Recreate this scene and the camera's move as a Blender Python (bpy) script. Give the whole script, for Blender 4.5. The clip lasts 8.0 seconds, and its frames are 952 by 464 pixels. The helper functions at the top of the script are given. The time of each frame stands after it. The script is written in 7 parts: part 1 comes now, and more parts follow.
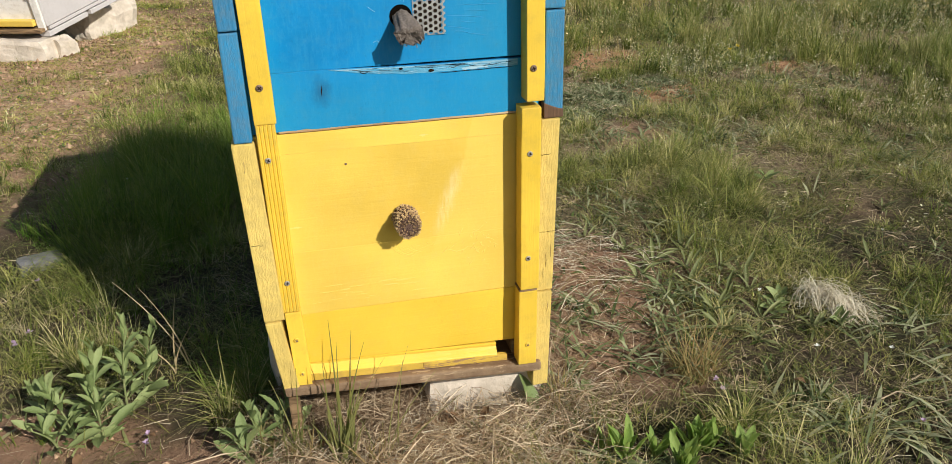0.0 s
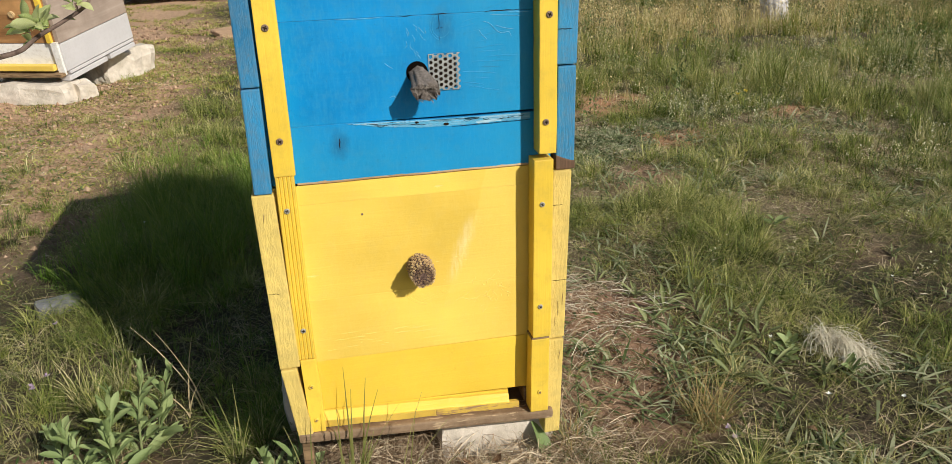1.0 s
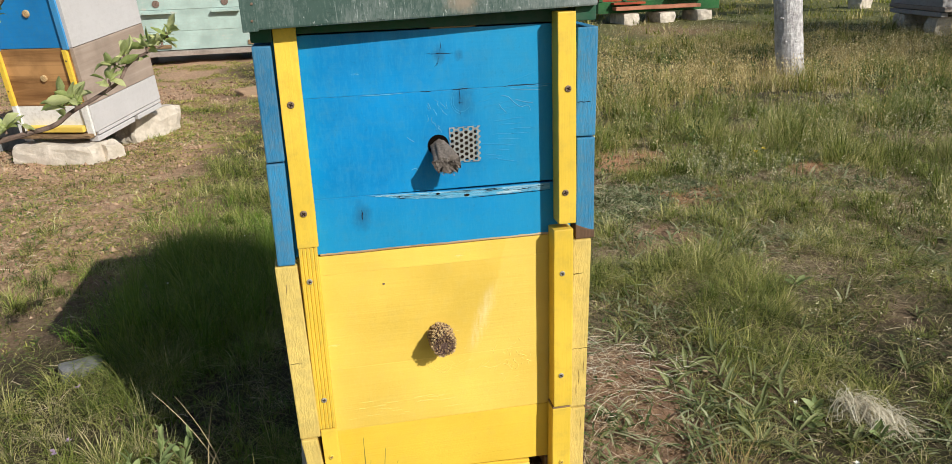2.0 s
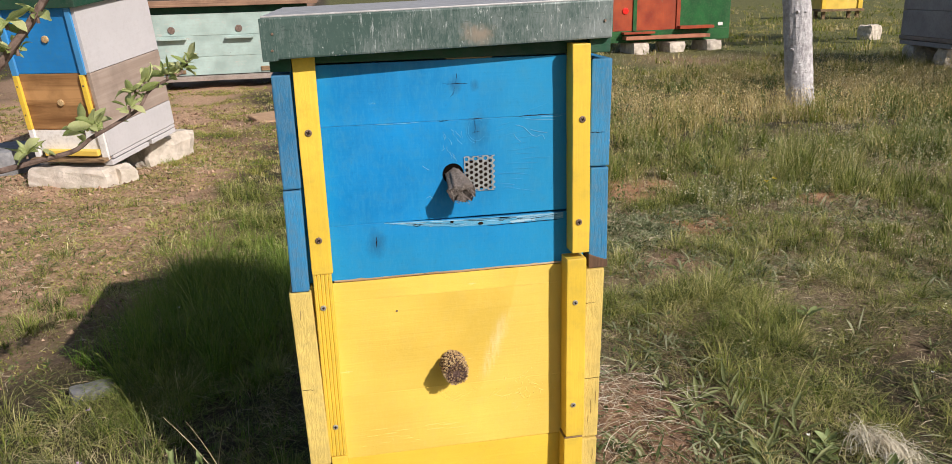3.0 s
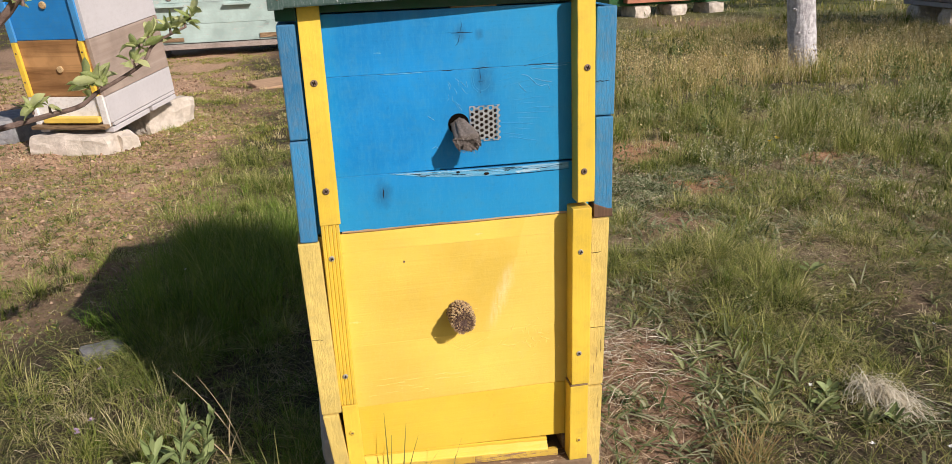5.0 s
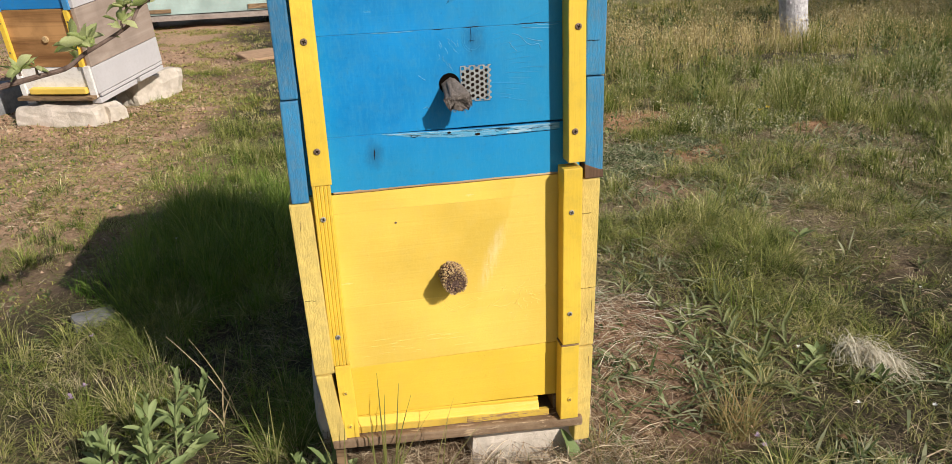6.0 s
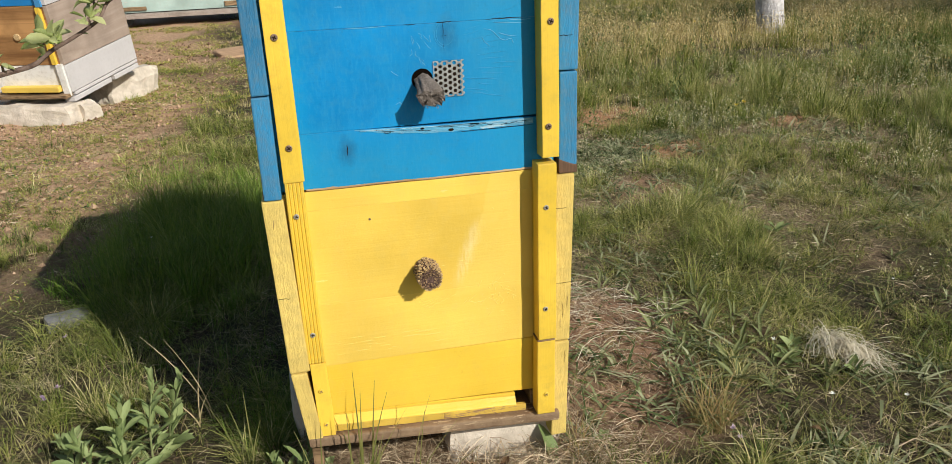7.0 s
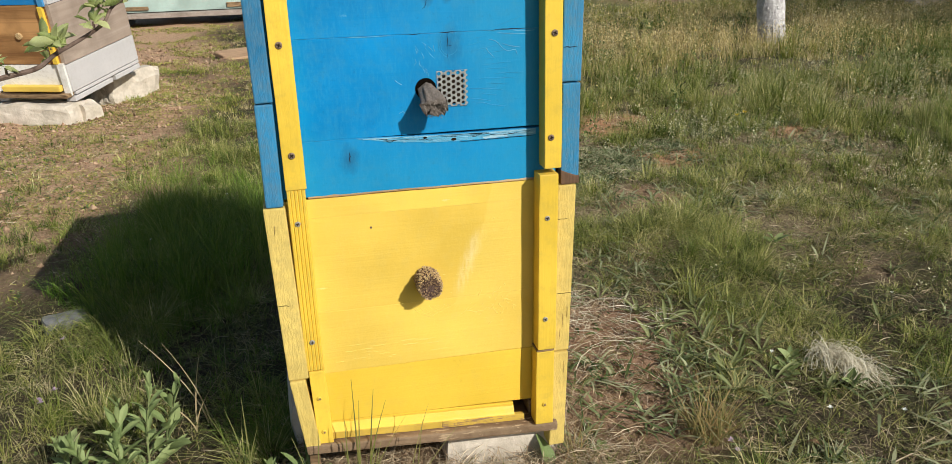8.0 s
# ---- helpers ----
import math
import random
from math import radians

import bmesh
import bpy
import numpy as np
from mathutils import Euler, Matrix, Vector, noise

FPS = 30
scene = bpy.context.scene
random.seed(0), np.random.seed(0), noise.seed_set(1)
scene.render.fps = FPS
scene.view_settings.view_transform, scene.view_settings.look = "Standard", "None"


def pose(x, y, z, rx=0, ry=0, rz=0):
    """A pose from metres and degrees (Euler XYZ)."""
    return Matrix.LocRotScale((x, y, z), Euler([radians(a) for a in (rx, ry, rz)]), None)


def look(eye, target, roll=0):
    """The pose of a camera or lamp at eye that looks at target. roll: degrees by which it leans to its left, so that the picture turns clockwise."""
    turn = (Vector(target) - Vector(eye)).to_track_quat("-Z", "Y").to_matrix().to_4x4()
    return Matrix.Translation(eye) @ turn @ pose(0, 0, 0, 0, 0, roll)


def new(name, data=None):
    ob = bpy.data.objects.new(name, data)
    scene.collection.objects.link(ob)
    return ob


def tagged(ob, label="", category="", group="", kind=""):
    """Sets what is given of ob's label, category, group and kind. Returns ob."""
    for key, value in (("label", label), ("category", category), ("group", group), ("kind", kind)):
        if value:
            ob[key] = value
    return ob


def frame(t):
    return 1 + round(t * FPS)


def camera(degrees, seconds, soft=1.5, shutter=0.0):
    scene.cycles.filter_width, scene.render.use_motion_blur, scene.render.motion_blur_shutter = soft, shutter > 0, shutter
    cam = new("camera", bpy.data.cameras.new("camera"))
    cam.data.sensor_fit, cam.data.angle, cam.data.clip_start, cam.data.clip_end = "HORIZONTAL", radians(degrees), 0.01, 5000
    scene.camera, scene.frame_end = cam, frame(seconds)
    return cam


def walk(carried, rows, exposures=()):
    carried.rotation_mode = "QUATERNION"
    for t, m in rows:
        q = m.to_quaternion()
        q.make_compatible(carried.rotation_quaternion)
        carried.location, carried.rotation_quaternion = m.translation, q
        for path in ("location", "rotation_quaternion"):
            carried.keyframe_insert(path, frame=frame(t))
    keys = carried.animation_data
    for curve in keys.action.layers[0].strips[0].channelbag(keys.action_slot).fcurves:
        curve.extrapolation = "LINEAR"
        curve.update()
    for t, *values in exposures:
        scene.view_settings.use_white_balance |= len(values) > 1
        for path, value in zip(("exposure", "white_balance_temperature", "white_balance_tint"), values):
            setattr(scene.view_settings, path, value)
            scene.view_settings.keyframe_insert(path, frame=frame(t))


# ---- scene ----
cam = camera(62.4, 8.0, soft=0.45)
PATH = [
    (0, (-0.054, -1.162, 0.985), (0.337, 0.595, 0.114), -1.3),
    (0.5, (-0.06, -1.166, 0.997), (0.312, 0.619, 0.176), -1.8),
    (1, (-0.063, -1.174, 1.011), (0.316, 0.627, 0.229), -1.4),
    (1.5, (-0.063, -1.169, 1.02), (0.3, 0.656, 0.288), -2.0),
    (2, (-0.065, -1.172, 1.041), (0.281, 0.684, 0.383), -2.0),
    (2.2, (-0.064, -1.172, 1.042), (0.285, 0.696, 0.419), -2.4),
    (3.3, (-0.082, -1.176, 1.047), (0.245, 0.706, 0.454), -1.4),
    (3.5, (-0.086, -1.175, 1.047), (0.237, 0.702, 0.437), -1.6),
    (4, (-0.086, -1.177, 1.041), (0.235, 0.695, 0.414), -2.0),
    (4.2, (-0.085, -1.183, 1.037), (0.242, 0.684, 0.399), -1.8),
    (5.3, (-0.086, -1.194, 1.011), (0.238, 0.653, 0.318), -2.4),
    (5.5, (-0.086, -1.198, 1.004), (0.247, 0.64, 0.289), -2.3),
    (6, (-0.089, -1.202, 1.001), (0.248, 0.629, 0.271), -2.2),
    (6.5, (-0.077, -1.2, 0.998), (0.292, 0.621, 0.257), -2.6),
    (7, (-0.077, -1.203, 0.998), (0.304, 0.616, 0.259), -2.2),
    (7.5, (-0.079, -1.201, 1.001), (0.299, 0.617, 0.258), -1.6),
    (8, (-0.081, -1.199, 1.007), (0.306, 0.623, 0.277), -1.3),
]
TINT = [(0, -0.01, 6500, 9), (1, -0.02, 6450, 8), (2, -0.02, 6360, 8), (3.5, -0.02, 6480, 20), (4.2, -0.02, 6500, 22), (5.5, -0.03, 6500, 14), (6.5, -0.05, 6500, 11), (7, -0.05, 6450, 8), (8, -0.05, 6390, 7)]
walk(cam, [(t, look(eye, target, roll)) for t, eye, target, roll in PATH], TINT)

# ---- light ----
SUN_DIR = Vector((0.64, -1.0, 0.80)).normalized()   # towards the sun
world = bpy.data.worlds.new("sky")
scene.world = world
world.use_nodes = True
wn = world.node_tree
sky = wn.nodes.new("ShaderNodeTexSky")
sky.sky_type = "NISHITA"
sky.sun_disc = False
sky.sun_elevation = math.asin(SUN_DIR.z)
sky.sun_rotation = math.atan2(SUN_DIR.x, SUN_DIR.y)
sky.air_density, sky.dust_density, sky.ozone_density = 1.0, 1.5, 1.0
wn.links.new(sky.outputs[0], wn.nodes["Background"].inputs[0])
wn.nodes["Background"].inputs[1].default_value = 0.075
sun = new("sun", bpy.data.lights.new("sun", "SUN"))
sun.data.energy, sun.data.angle, sun.data.color = 4.9, radians(0.5), (1.0, 0.945, 0.85)
sun.matrix_world = look(SUN_DIR * 30, (0, 0, 0))
scene.view_settings.exposure = 0.0


# ---- material helpers ----
class Mat:
    """A node material with short calls for the nodes that it uses."""

    def __init__(self, name, rough=0.6, metal=0.0):
        self.m = bpy.data.materials.new(name)
        self.m.use_nodes = True
        self.nt = self.m.node_tree
        self.bsdf = self.nt.nodes["Principled BSDF"]
        self.out = self.nt.nodes["Material Output"]
        self.bsdf.inputs["Roughness"].default_value = rough
        self.bsdf.inputs["Metallic"].default_value = metal
        self.bsdf.inputs["Specular IOR Level"].default_value = 0.28
        tc = self.nt.nodes.new("ShaderNodeTexCoord")
        info = self.nt.nodes.new("ShaderNodeObjectInfo")
        shift = self.nt.nodes.new("ShaderNodeVectorMath")
        shift.operation = "ADD"
        mul = self.nt.nodes.new("ShaderNodeMath")
        mul.operation = "MULTIPLY"
        mul.inputs[1].default_value = 7.3
        self.link(info.outputs["Random"], mul.inputs[0])
        self.link(tc.outputs["Object"], shift.inputs[0])
        self.link(mul.outputs[0], shift.inputs[1])
        self.co = shift.outputs[0]
        self.obj = tc.outputs["Object"]
        self.rand = info.outputs["Random"]

    def link(self, a, b):
        self.nt.links.new(a, b)

    def put(self, sock, v):
        if isinstance(v, bpy.types.NodeSocket):
            self.link(v, sock)
        else:
            sock.default_value = (*v, 1.0) if isinstance(v, tuple) and len(v) == 3 and sock.type == "RGBA" else v

    def stretch(self, scale, plain=False):
        n = self.nt.nodes.new("ShaderNodeMapping")
        n.inputs["Scale"].default_value = scale
        self.link(self.obj if plain else self.co, n.inputs["Vector"])
        return n.outputs[0]

    def noise(self, scale, detail=4.0, rough=0.55, co=None, warp=0.0):
        n = self.nt.nodes.new("ShaderNodeTexNoise")
        self.link(co or self.co, n.inputs["Vector"])
        n.inputs["Scale"].default_value, n.inputs["Detail"].default_value = scale, detail
        n.inputs["Roughness"].default_value, n.inputs["Distortion"].default_value = rough, warp
        return n.outputs["Fac"]

    def cells(self, scale, co=None, feature="F1"):
        n = self.nt.nodes.new("ShaderNodeTexVoronoi")
        n.feature = feature
        self.link(co or self.co, n.inputs["Vector"])
        n.inputs["Scale"].default_value = scale
        return n.outputs["Distance"]

    def ramp(self, fac, *stops):
        n = self.nt.nodes.new("ShaderNodeValToRGB")
        self.link(fac, n.inputs[0])
        e = n.color_ramp.elements
        while len(e) < len(stops):
            e.new(0.5)
        for el, (p, c) in zip(e, stops):
            el.position = p
            el.color = (c, c, c, 1) if isinstance(c, (int, float)) else (*c, 1)
        return n.outputs[0]

    def math(self, op, a, b):
        n = self.nt.nodes.new("ShaderNodeMath")
        n.operation = op
        self.put(n.inputs[0], a)
        self.put(n.inputs[1], b)
        return n.outputs[0]

    def mix(self, fac, a, b, blend="MIX"):
        n = self.nt.nodes.new("ShaderNodeMix")
        n.data_type, n.blend_type = "RGBA", blend
        self.put(n.inputs[0], fac)
        self.put(n.inputs[6], a)
        self.put(n.inputs[7], b)
        return n.outputs[2]

    def island(self):
        return self.nt.nodes.new("ShaderNodeNewGeometry").outputs["Random Per Island"]

    def bump(self, h, strength=0.3, dist=0.002, base=None):
        n = self.nt.nodes.new("ShaderNodeBump")
        n.inputs["Strength"].default_value, n.inputs["Distance"].default_value = strength, dist
        self.link(h, n.inputs["Height"])
        if base:
            self.link(base, n.inputs["Normal"])
        return n.outputs[0]

    def done(self, color=None, rough=None, normal=None, trans=0.0):
        if color is not None:
            self.put(self.bsdf.inputs["Base Color"], color)
        if rough is not None:
            self.put(self.bsdf.inputs["Roughness"], rough)
        if normal is not None:
            self.link(normal, self.bsdf.inputs["Normal"])
        if trans:
            tr = self.nt.nodes.new("ShaderNodeBsdfTranslucent")
            self.put(tr.inputs["Color"], color)
            mx = self.nt.nodes.new("ShaderNodeMixShader")
            mx.inputs[0].default_value = trans
            self.link(self.bsdf.outputs[0], mx.inputs[1])
            self.link(tr.outputs[0], mx.inputs[2])
            self.link(mx.outputs[0], self.out.inputs[0])
        return self.m


GRAIN_X, GRAIN_Y, GRAIN_Z = (2.5, 60, 60), (60, 2.5, 60), (60, 60, 2.5)


def paint(name, col, under, grain=GRAIN_X, wear=0.35, fade=0.12, rough=0.42, grit=0.25, dirt=(0.12, 0.09, 0.05), bumpy=0.35, fleck=0.0, chalk=0.0, pale_field=None, edge=0.5, stains=(), streaky=0.35, pale=None):
    """Brushed oil paint on wood: fading, brush marks, chips down to the wood, grime in the grain."""
    m = Mat(name)
    g = m.stretch(grain)
    broad = m.noise(5.0, 3, 0.5)
    streak = m.noise(1.0, 5, 0.6, g, 0.6)
    fine = m.noise(3.2, 6, 0.7, g)
    light = tuple(min(1, c * (1 + fade) + (fade * 0.10 if c > 0.04 else 0)) for c in col)
    deep = tuple(c * (1 - fade * 1.1) for c in col)
    c = m.mix(m.ramp(broad, (0.32, 0.0), (0.68, 1.0)), deep, light)
    c = m.mix(m.math("MULTIPLY", m.ramp(streak, (0.45, 0.0), (0.75, 1.0)), streaky), c, tuple(x * 0.86 for x in col))
    if chalk:
        runs = m.ramp(m.noise(1.0, 4, 0.6, m.stretch((16, 16, 2.6))), (0.44, 0.0), (0.72, 1.0))
        c = m.mix(m.math("MULTIPLY", runs, chalk), c, tuple(min(1, x * 1.1 + (0.07 if x > 0.04 else 0.012)) for x in col))
    if pale_field:
        # a paler field with a slanted edge and one whitish stroke
        at = m.nt.nodes.new("ShaderNodeSeparateXYZ")
        m.link(m.obj, at.inputs[0])
        wobble = m.math("MULTIPLY", m.math("SUBTRACT", m.noise(9, 4, 0.6, m.obj), 0.5), 0.16)
        slant = m.math("SUBTRACT", m.math("SUBTRACT", at.outputs[0], 0.158), m.math("MULTIPLY", m.math("SUBTRACT", at.outputs[2], 0.47), 0.32))
        slant = m.math("ADD", slant, m.math("MULTIPLY", wobble, 0.22))
        field = m.ramp(slant, (-0.012, 0.0), (0.004, 1.0))
        field = m.math("MULTIPLY", field, m.ramp(m.math("ADD", at.outputs[2], m.math("MULTIPLY", wobble, 0.3)), (0.395, 0.35), (0.402, 1.0)))
        c = m.mix(m.math("MULTIPLY", field, 0.36), c, pale_field)
        low = m.ramp(m.math("SUBTRACT", 0.62, m.math("ADD", at.outputs[2], wobble)), (0.10, 0.0), (0.24, 1.0))
        c = m.mix(m.math("MULTIPLY", low, 0.10), c, pale_field)
        across = m.ramp(m.math("ABSOLUTE", slant, 0.0), (0.001, 1.0), (0.015, 0.0))
        along = m.ramp(m.math("ABSOLUTE", m.math("SUBTRACT", at.outputs[2], 0.475), 0.0), (0.035, 1.0), (0.065, 0.0))
        brushed = m.ramp(m.noise(1.0, 5, 0.7, m.stretch((160, 160, 26), True)), (0.38, 0.15), (0.60, 1.0))
        c = m.mix(m.math("MULTIPLY", m.math("MULTIPLY", across, along), m.math("MULTIPLY", brushed, 0.42)), c, (0.92, 0.82, 0.50))
    if pale:
        # paler towards one end and low down
        at = m.nt.nodes.new("ShaderNodeSeparateXYZ")
        m.link(m.obj, at.inputs[0])
        drift = m.math("MULTIPLY", m.math("SUBTRACT", m.noise(6, 4, 0.6, m.obj), 0.5), 0.35)
        east = m.ramp(m.math("ADD", at.outputs[0], drift), (0.02, 0.0), (0.24, 0.75))
        under_split = m.ramp(m.math("SUBTRACT", 0.78, m.math("ADD", at.outputs[2], m.math("MULTIPLY", drift, 0.3))), (0.06, 0.0), (0.14, 0.70))
        c = m.mix(m.math("MAXIMUM", east, under_split), c, pale)
    for sx, sz, sr in stains:
        far = m.nt.nodes.new("ShaderNodeVectorMath")
        far.operation = "DISTANCE"
        m.link(m.stretch((1.0, 0.0, 0.7), True), far.inputs[0])
        far.inputs[1].default_value = (sx, 0.0, sz * 0.7)
        blot = m.ramp(m.math("ADD", far.outputs["Value"], m.math("MULTIPLY", m.math("SUBTRACT", m.noise(60, 5, 0.7, m.obj), 0.5), sr * 1.6)), (sr * 0.2, 1.0), (sr * 1.3, 0.0))
        c = m.mix(m.math("MULTIPLY", blot, 0.48), c, dirt)
    # grime in the grain and in spots
    spots = m.ramp(m.noise(38, 6, 0.7), (0.64, 0.0), (0.74, 1.0))
    c = m.mix(m.math("MULTIPLY", spots, grit), c, dirt)
    if fleck:
        marks = m.ramp(m.noise(4.5, 7, 0.75, m.stretch((60, 60, 14))), (0.50, 0.0), (0.60, 1.0))
        c = m.mix(m.math("MULTIPLY", marks, fleck), c, under)
        pits = m.ramp(m.noise(150, 4, 0.7), (0.60, 0.0), (0.68, 1.0))
        c = m.mix(m.math("MULTIPLY", pits, fleck), c, dirt)
    if edge:
        worn = m.nt.nodes.new("ShaderNodeNewGeometry").outputs["Pointiness"]
        rim = m.ramp(m.math("ADD", worn, m.math("MULTIPLY", m.math("SUBTRACT", m.noise(45, 5, 0.7), 0.5), 0.22)), (0.53, 0.0), (0.60, 1.0))
        c = m.mix(m.math("MULTIPLY", rim, edge), c, tuple(x * 0.75 for x in under))
    # chips
    a = m.noise(9, 8, 0.72)
    b = m.noise(2.0, 6, 0.65, g)
    chips = m.ramp(m.math("MULTIPLY", a, b), (0.43 - 0.10 * wear, 0.0), (0.46 - 0.10 * wear, 1.0))
    c = m.mix(chips, c, under)
    n = m.bump(fine, bumpy, 0.0012)
    n = m.bump(streak, 0.22 * min(1.0, bumpy / 0.35), 0.002, n)
    n = m.bump(m.math("SUBTRACT", 1.0, chips), 0.35, 0.0008, n)
    r = m.math("ADD", m.math("MULTIPLY", m.noise(22, 4), 0.22), rough - 0.08)
    return m.done(c, m.mix(chips, m.ramp(r, (0, 0.0), (1, 1.0)), (0.8, 0.8, 0.8)), n)


def bare_wood(name, light, dark, grain=GRAIN_X, rough=0.75):
    m = Mat(name, rough)
    g = m.stretch(grain)
    rings = m.noise(0.9, 6, 0.6, g, 1.2)
    c = m.mix(m.ramp(rings, (0.35, 0.0), (0.65, 1.0)), light, dark)
    c = m.mix(m.math("MULTIPLY", m.ramp(m.noise(7, 5), (0.45, 0.0), (0.75, 1.0)), 0.6), c, tuple(x * 0.6 for x in dark))
    return m.done(c, rough, m.bump(m.noise(3, 6, 0.7, g), 0.5, 0.0015))


YELLOW = (0.780, 0.530, 0.085)
M_YELLOW = paint("yellow_paint", YELLOW, (0.87, 0.68, 0.22), GRAIN_X, wear=0.30, fade=0.13, grit=0.14, rough=0.42, dirt=(0.42, 0.24, 0.04), bumpy=0.38, fleck=0.06, streaky=0.12, pale_field=(0.86, 0.640, 0.150), edge=0.25)
M_YELLOW_LOW = paint("deep_yellow_paint", (0.790, 0.530, 0.055), (0.82, 0.60, 0.12), GRAIN_X, wear=0.35, fade=0.10, grit=0.25, rough=0.38, dirt=(0.40, 0.22, 0.03), bumpy=0.4, fleck=0.06, streaky=0.15, edge=0.35)
M_YELLOW_Z = paint("yellow_batten_paint", (0.80, 0.540, 0.060), (0.66, 0.46, 0.09), GRAIN_Z, wear=0.10, fade=0.10, grit=0.12, rough=0.45, bumpy=0.4, streaky=0.15)
M_YELLOW_END = paint("weathered_yellow_paint", (0.74, 0.55, 0.150), (0.62, 0.45, 0.15), (70, 70, 16), wear=0.25, fade=0.16, grit=0.40, rough=0.65, dirt=(0.26, 0.16, 0.04), bumpy=1.9, fleck=0.10, streaky=0.2)
M_BLUE = paint("blue_paint", (0.004, 0.215, 0.540), (0.08, 0.36, 0.58), GRAIN_X, wear=0.30, fade=0.18, grit=0.14, rough=0.36, dirt=(0.02, 0.06, 0.12), bumpy=0.17, chalk=0.60, fleck=0.12, edge=0.4, streaky=0.05, pale=(0.018, 0.275, 0.520), stains=((-0.0245, 0.669, 0.015), (0.140, 0.838, 0.017), (0.107, 0.908, 0.009), (0.137, 0.905, 0.006)))
M_BLUE_END = paint("weathered_blue_paint", (0.022, 0.205, 0.430), (0.14, 0.26, 0.36), (70, 70, 10), wear=0.45, fade=0.22, grit=0.8, rough=0.65, dirt=(0.14, 0.15, 0.15), bumpy=1.7, fleck=0.36, streaky=0.15)
M_GREEN = paint("dark_green_paint", (0.012, 0.060, 0.038), (0.10, 0.12, 0.10), GRAIN_X, wear=0.4, fade=0.2, grit=0.3, rough=0.6)
M_BROWN = bare_wood("old_brown_board", (0.40, 0.265, 0.145), (0.105, 0.064, 0.034), (9, 70, 70))
M_DARKWOOD = bare_wood("dark_bare_wood", (0.20, 0.115, 0.070), (0.075, 0.045, 0.030), GRAIN_Z)
M_RAW = bare_wood("raw_wood", (0.62, 0.45, 0.27), (0.38, 0.23, 0.12))
M_GREYWOOD = bare_wood("weathered_grey_wood", (0.40, 0.34, 0.30), (0.27, 0.22, 0.19), GRAIN_Y)
M_INSIDE = bare_wood("dark_inner_wood", (0.10, 0.065, 0.03), (0.05, 0.03, 0.015))
M_CRACK = bare_wood("crack_wood", (0.035, 0.025, 0.018), (0.015, 0.01, 0.008))
M_HOLE = bare_wood("dark_hole", (0.010, 0.007, 0.005), (0.005, 0.004, 0.003))
for dark in (M_CRACK, M_HOLE):
    dark.node_tree.nodes["Principled BSDF"].inputs["Specular IOR Level"].default_value = 0.0


def metal_sheet():
    """Green paint rubbed thin on zinc sheet."""
    m = Mat("worn_roof_sheet", 0.5, 0.0)
    streaks = m.noise(1.0, 7, 0.8, m.stretch((320, 320, 75)))
    patch = m.noise(6, 6, 0.65)
    along = m.nt.nodes.new("ShaderNodeSeparateXYZ")
    m.link(m.obj, along.inputs[0])
    side = m.math("MULTIPLY", m.math("SUBTRACT", along.outputs[0], 0.12), 0.45)
    worn = m.ramp(m.math("ADD", m.math("MULTIPLY", streaks, 0.50), m.math("ADD", m.math("MULTIPLY", patch, 0.70), side)), (0.53, 0.0), (0.74, 0.75))
    zinc = m.mix(m.noise(70, 5), (0.20, 0.225, 0.22), (0.36, 0.39, 0.385))
    green = m.mix(m.noise(16, 5), (0.020, 0.053, 0.043), (0.084, 0.132, 0.116))
    c = m.mix(worn, green, zinc)
    c = m.mix(m.ramp(m.noise(11, 5, 0.6), (0.68, 0.0), (0.73, 0.8)), c, (0.34, 0.22, 0.14))
    c = m.mix(m.ramp(m.noise(1.2, 4, 0.7, m.stretch((260, 260, 60))), (0.66, 0.0), (0.72, 0.8)), c, (0.50, 0.52, 0.50))
    scratch = m.math("MULTIPLY", m.ramp(m.noise(1.0, 4, 0.7, m.stretch((420, 420, 30))), (0.60, 0.0), (0.66, 1.0)), m.ramp(m.noise(14, 4), (0.42, 0.0), (0.60, 1.0)))
    c = m.mix(m.math("MULTIPLY", scratch, 0.7), c, (0.46, 0.50, 0.49))
    hair = m.ramp(m.noise(1.0, 4, 0.7, m.stretch((40, 40, 420))), (0.62, 0.0), (0.68, 1.0))
    c = m.mix(m.math("MULTIPLY", hair, 0.6), c, (0.018, 0.030, 0.026))
    flecks = m.math("MULTIPLY", m.ramp(m.noise(130, 4, 0.7, m.stretch((1.6, 1.6, 0.6))), (0.63, 0.0), (0.67, 1.0)), m.ramp(m.noise(9, 4), (0.40, 0.2), (0.62, 1.0)))
    c = m.mix(m.math("MULTIPLY", flecks, 0.8), c, (0.56, 0.60, 0.58))
    far = m.nt.nodes.new("ShaderNodeVectorMath")
    far.operation = "DISTANCE"
    m.link(m.stretch((0.6, 0.0, 1.0), True), far.inputs[0])
    far.inputs[1].default_value = (0.138 * 0.6, 0.0, 0.982)
    rust = m.ramp(m.math("ADD", far.outputs["Value"], m.math("MULTIPLY", m.math("SUBTRACT", m.noise(70, 5, 0.7, m.obj), 0.5), 0.03)), (0.006, 0.6), (0.018, 0.0))
    c = m.mix(rust, c, (0.34, 0.255, 0.185))
    m.link(m.math("MULTIPLY", worn, 0.3), m.bsdf.inputs["Metallic"])
    return m.done(c, m.ramp(m.noise(30, 4), (0.3, 0.38), (0.7, 0.60)), m.bump(m.noise(26, 5), 0.45, 0.002))


M_ROOF = metal_sheet()


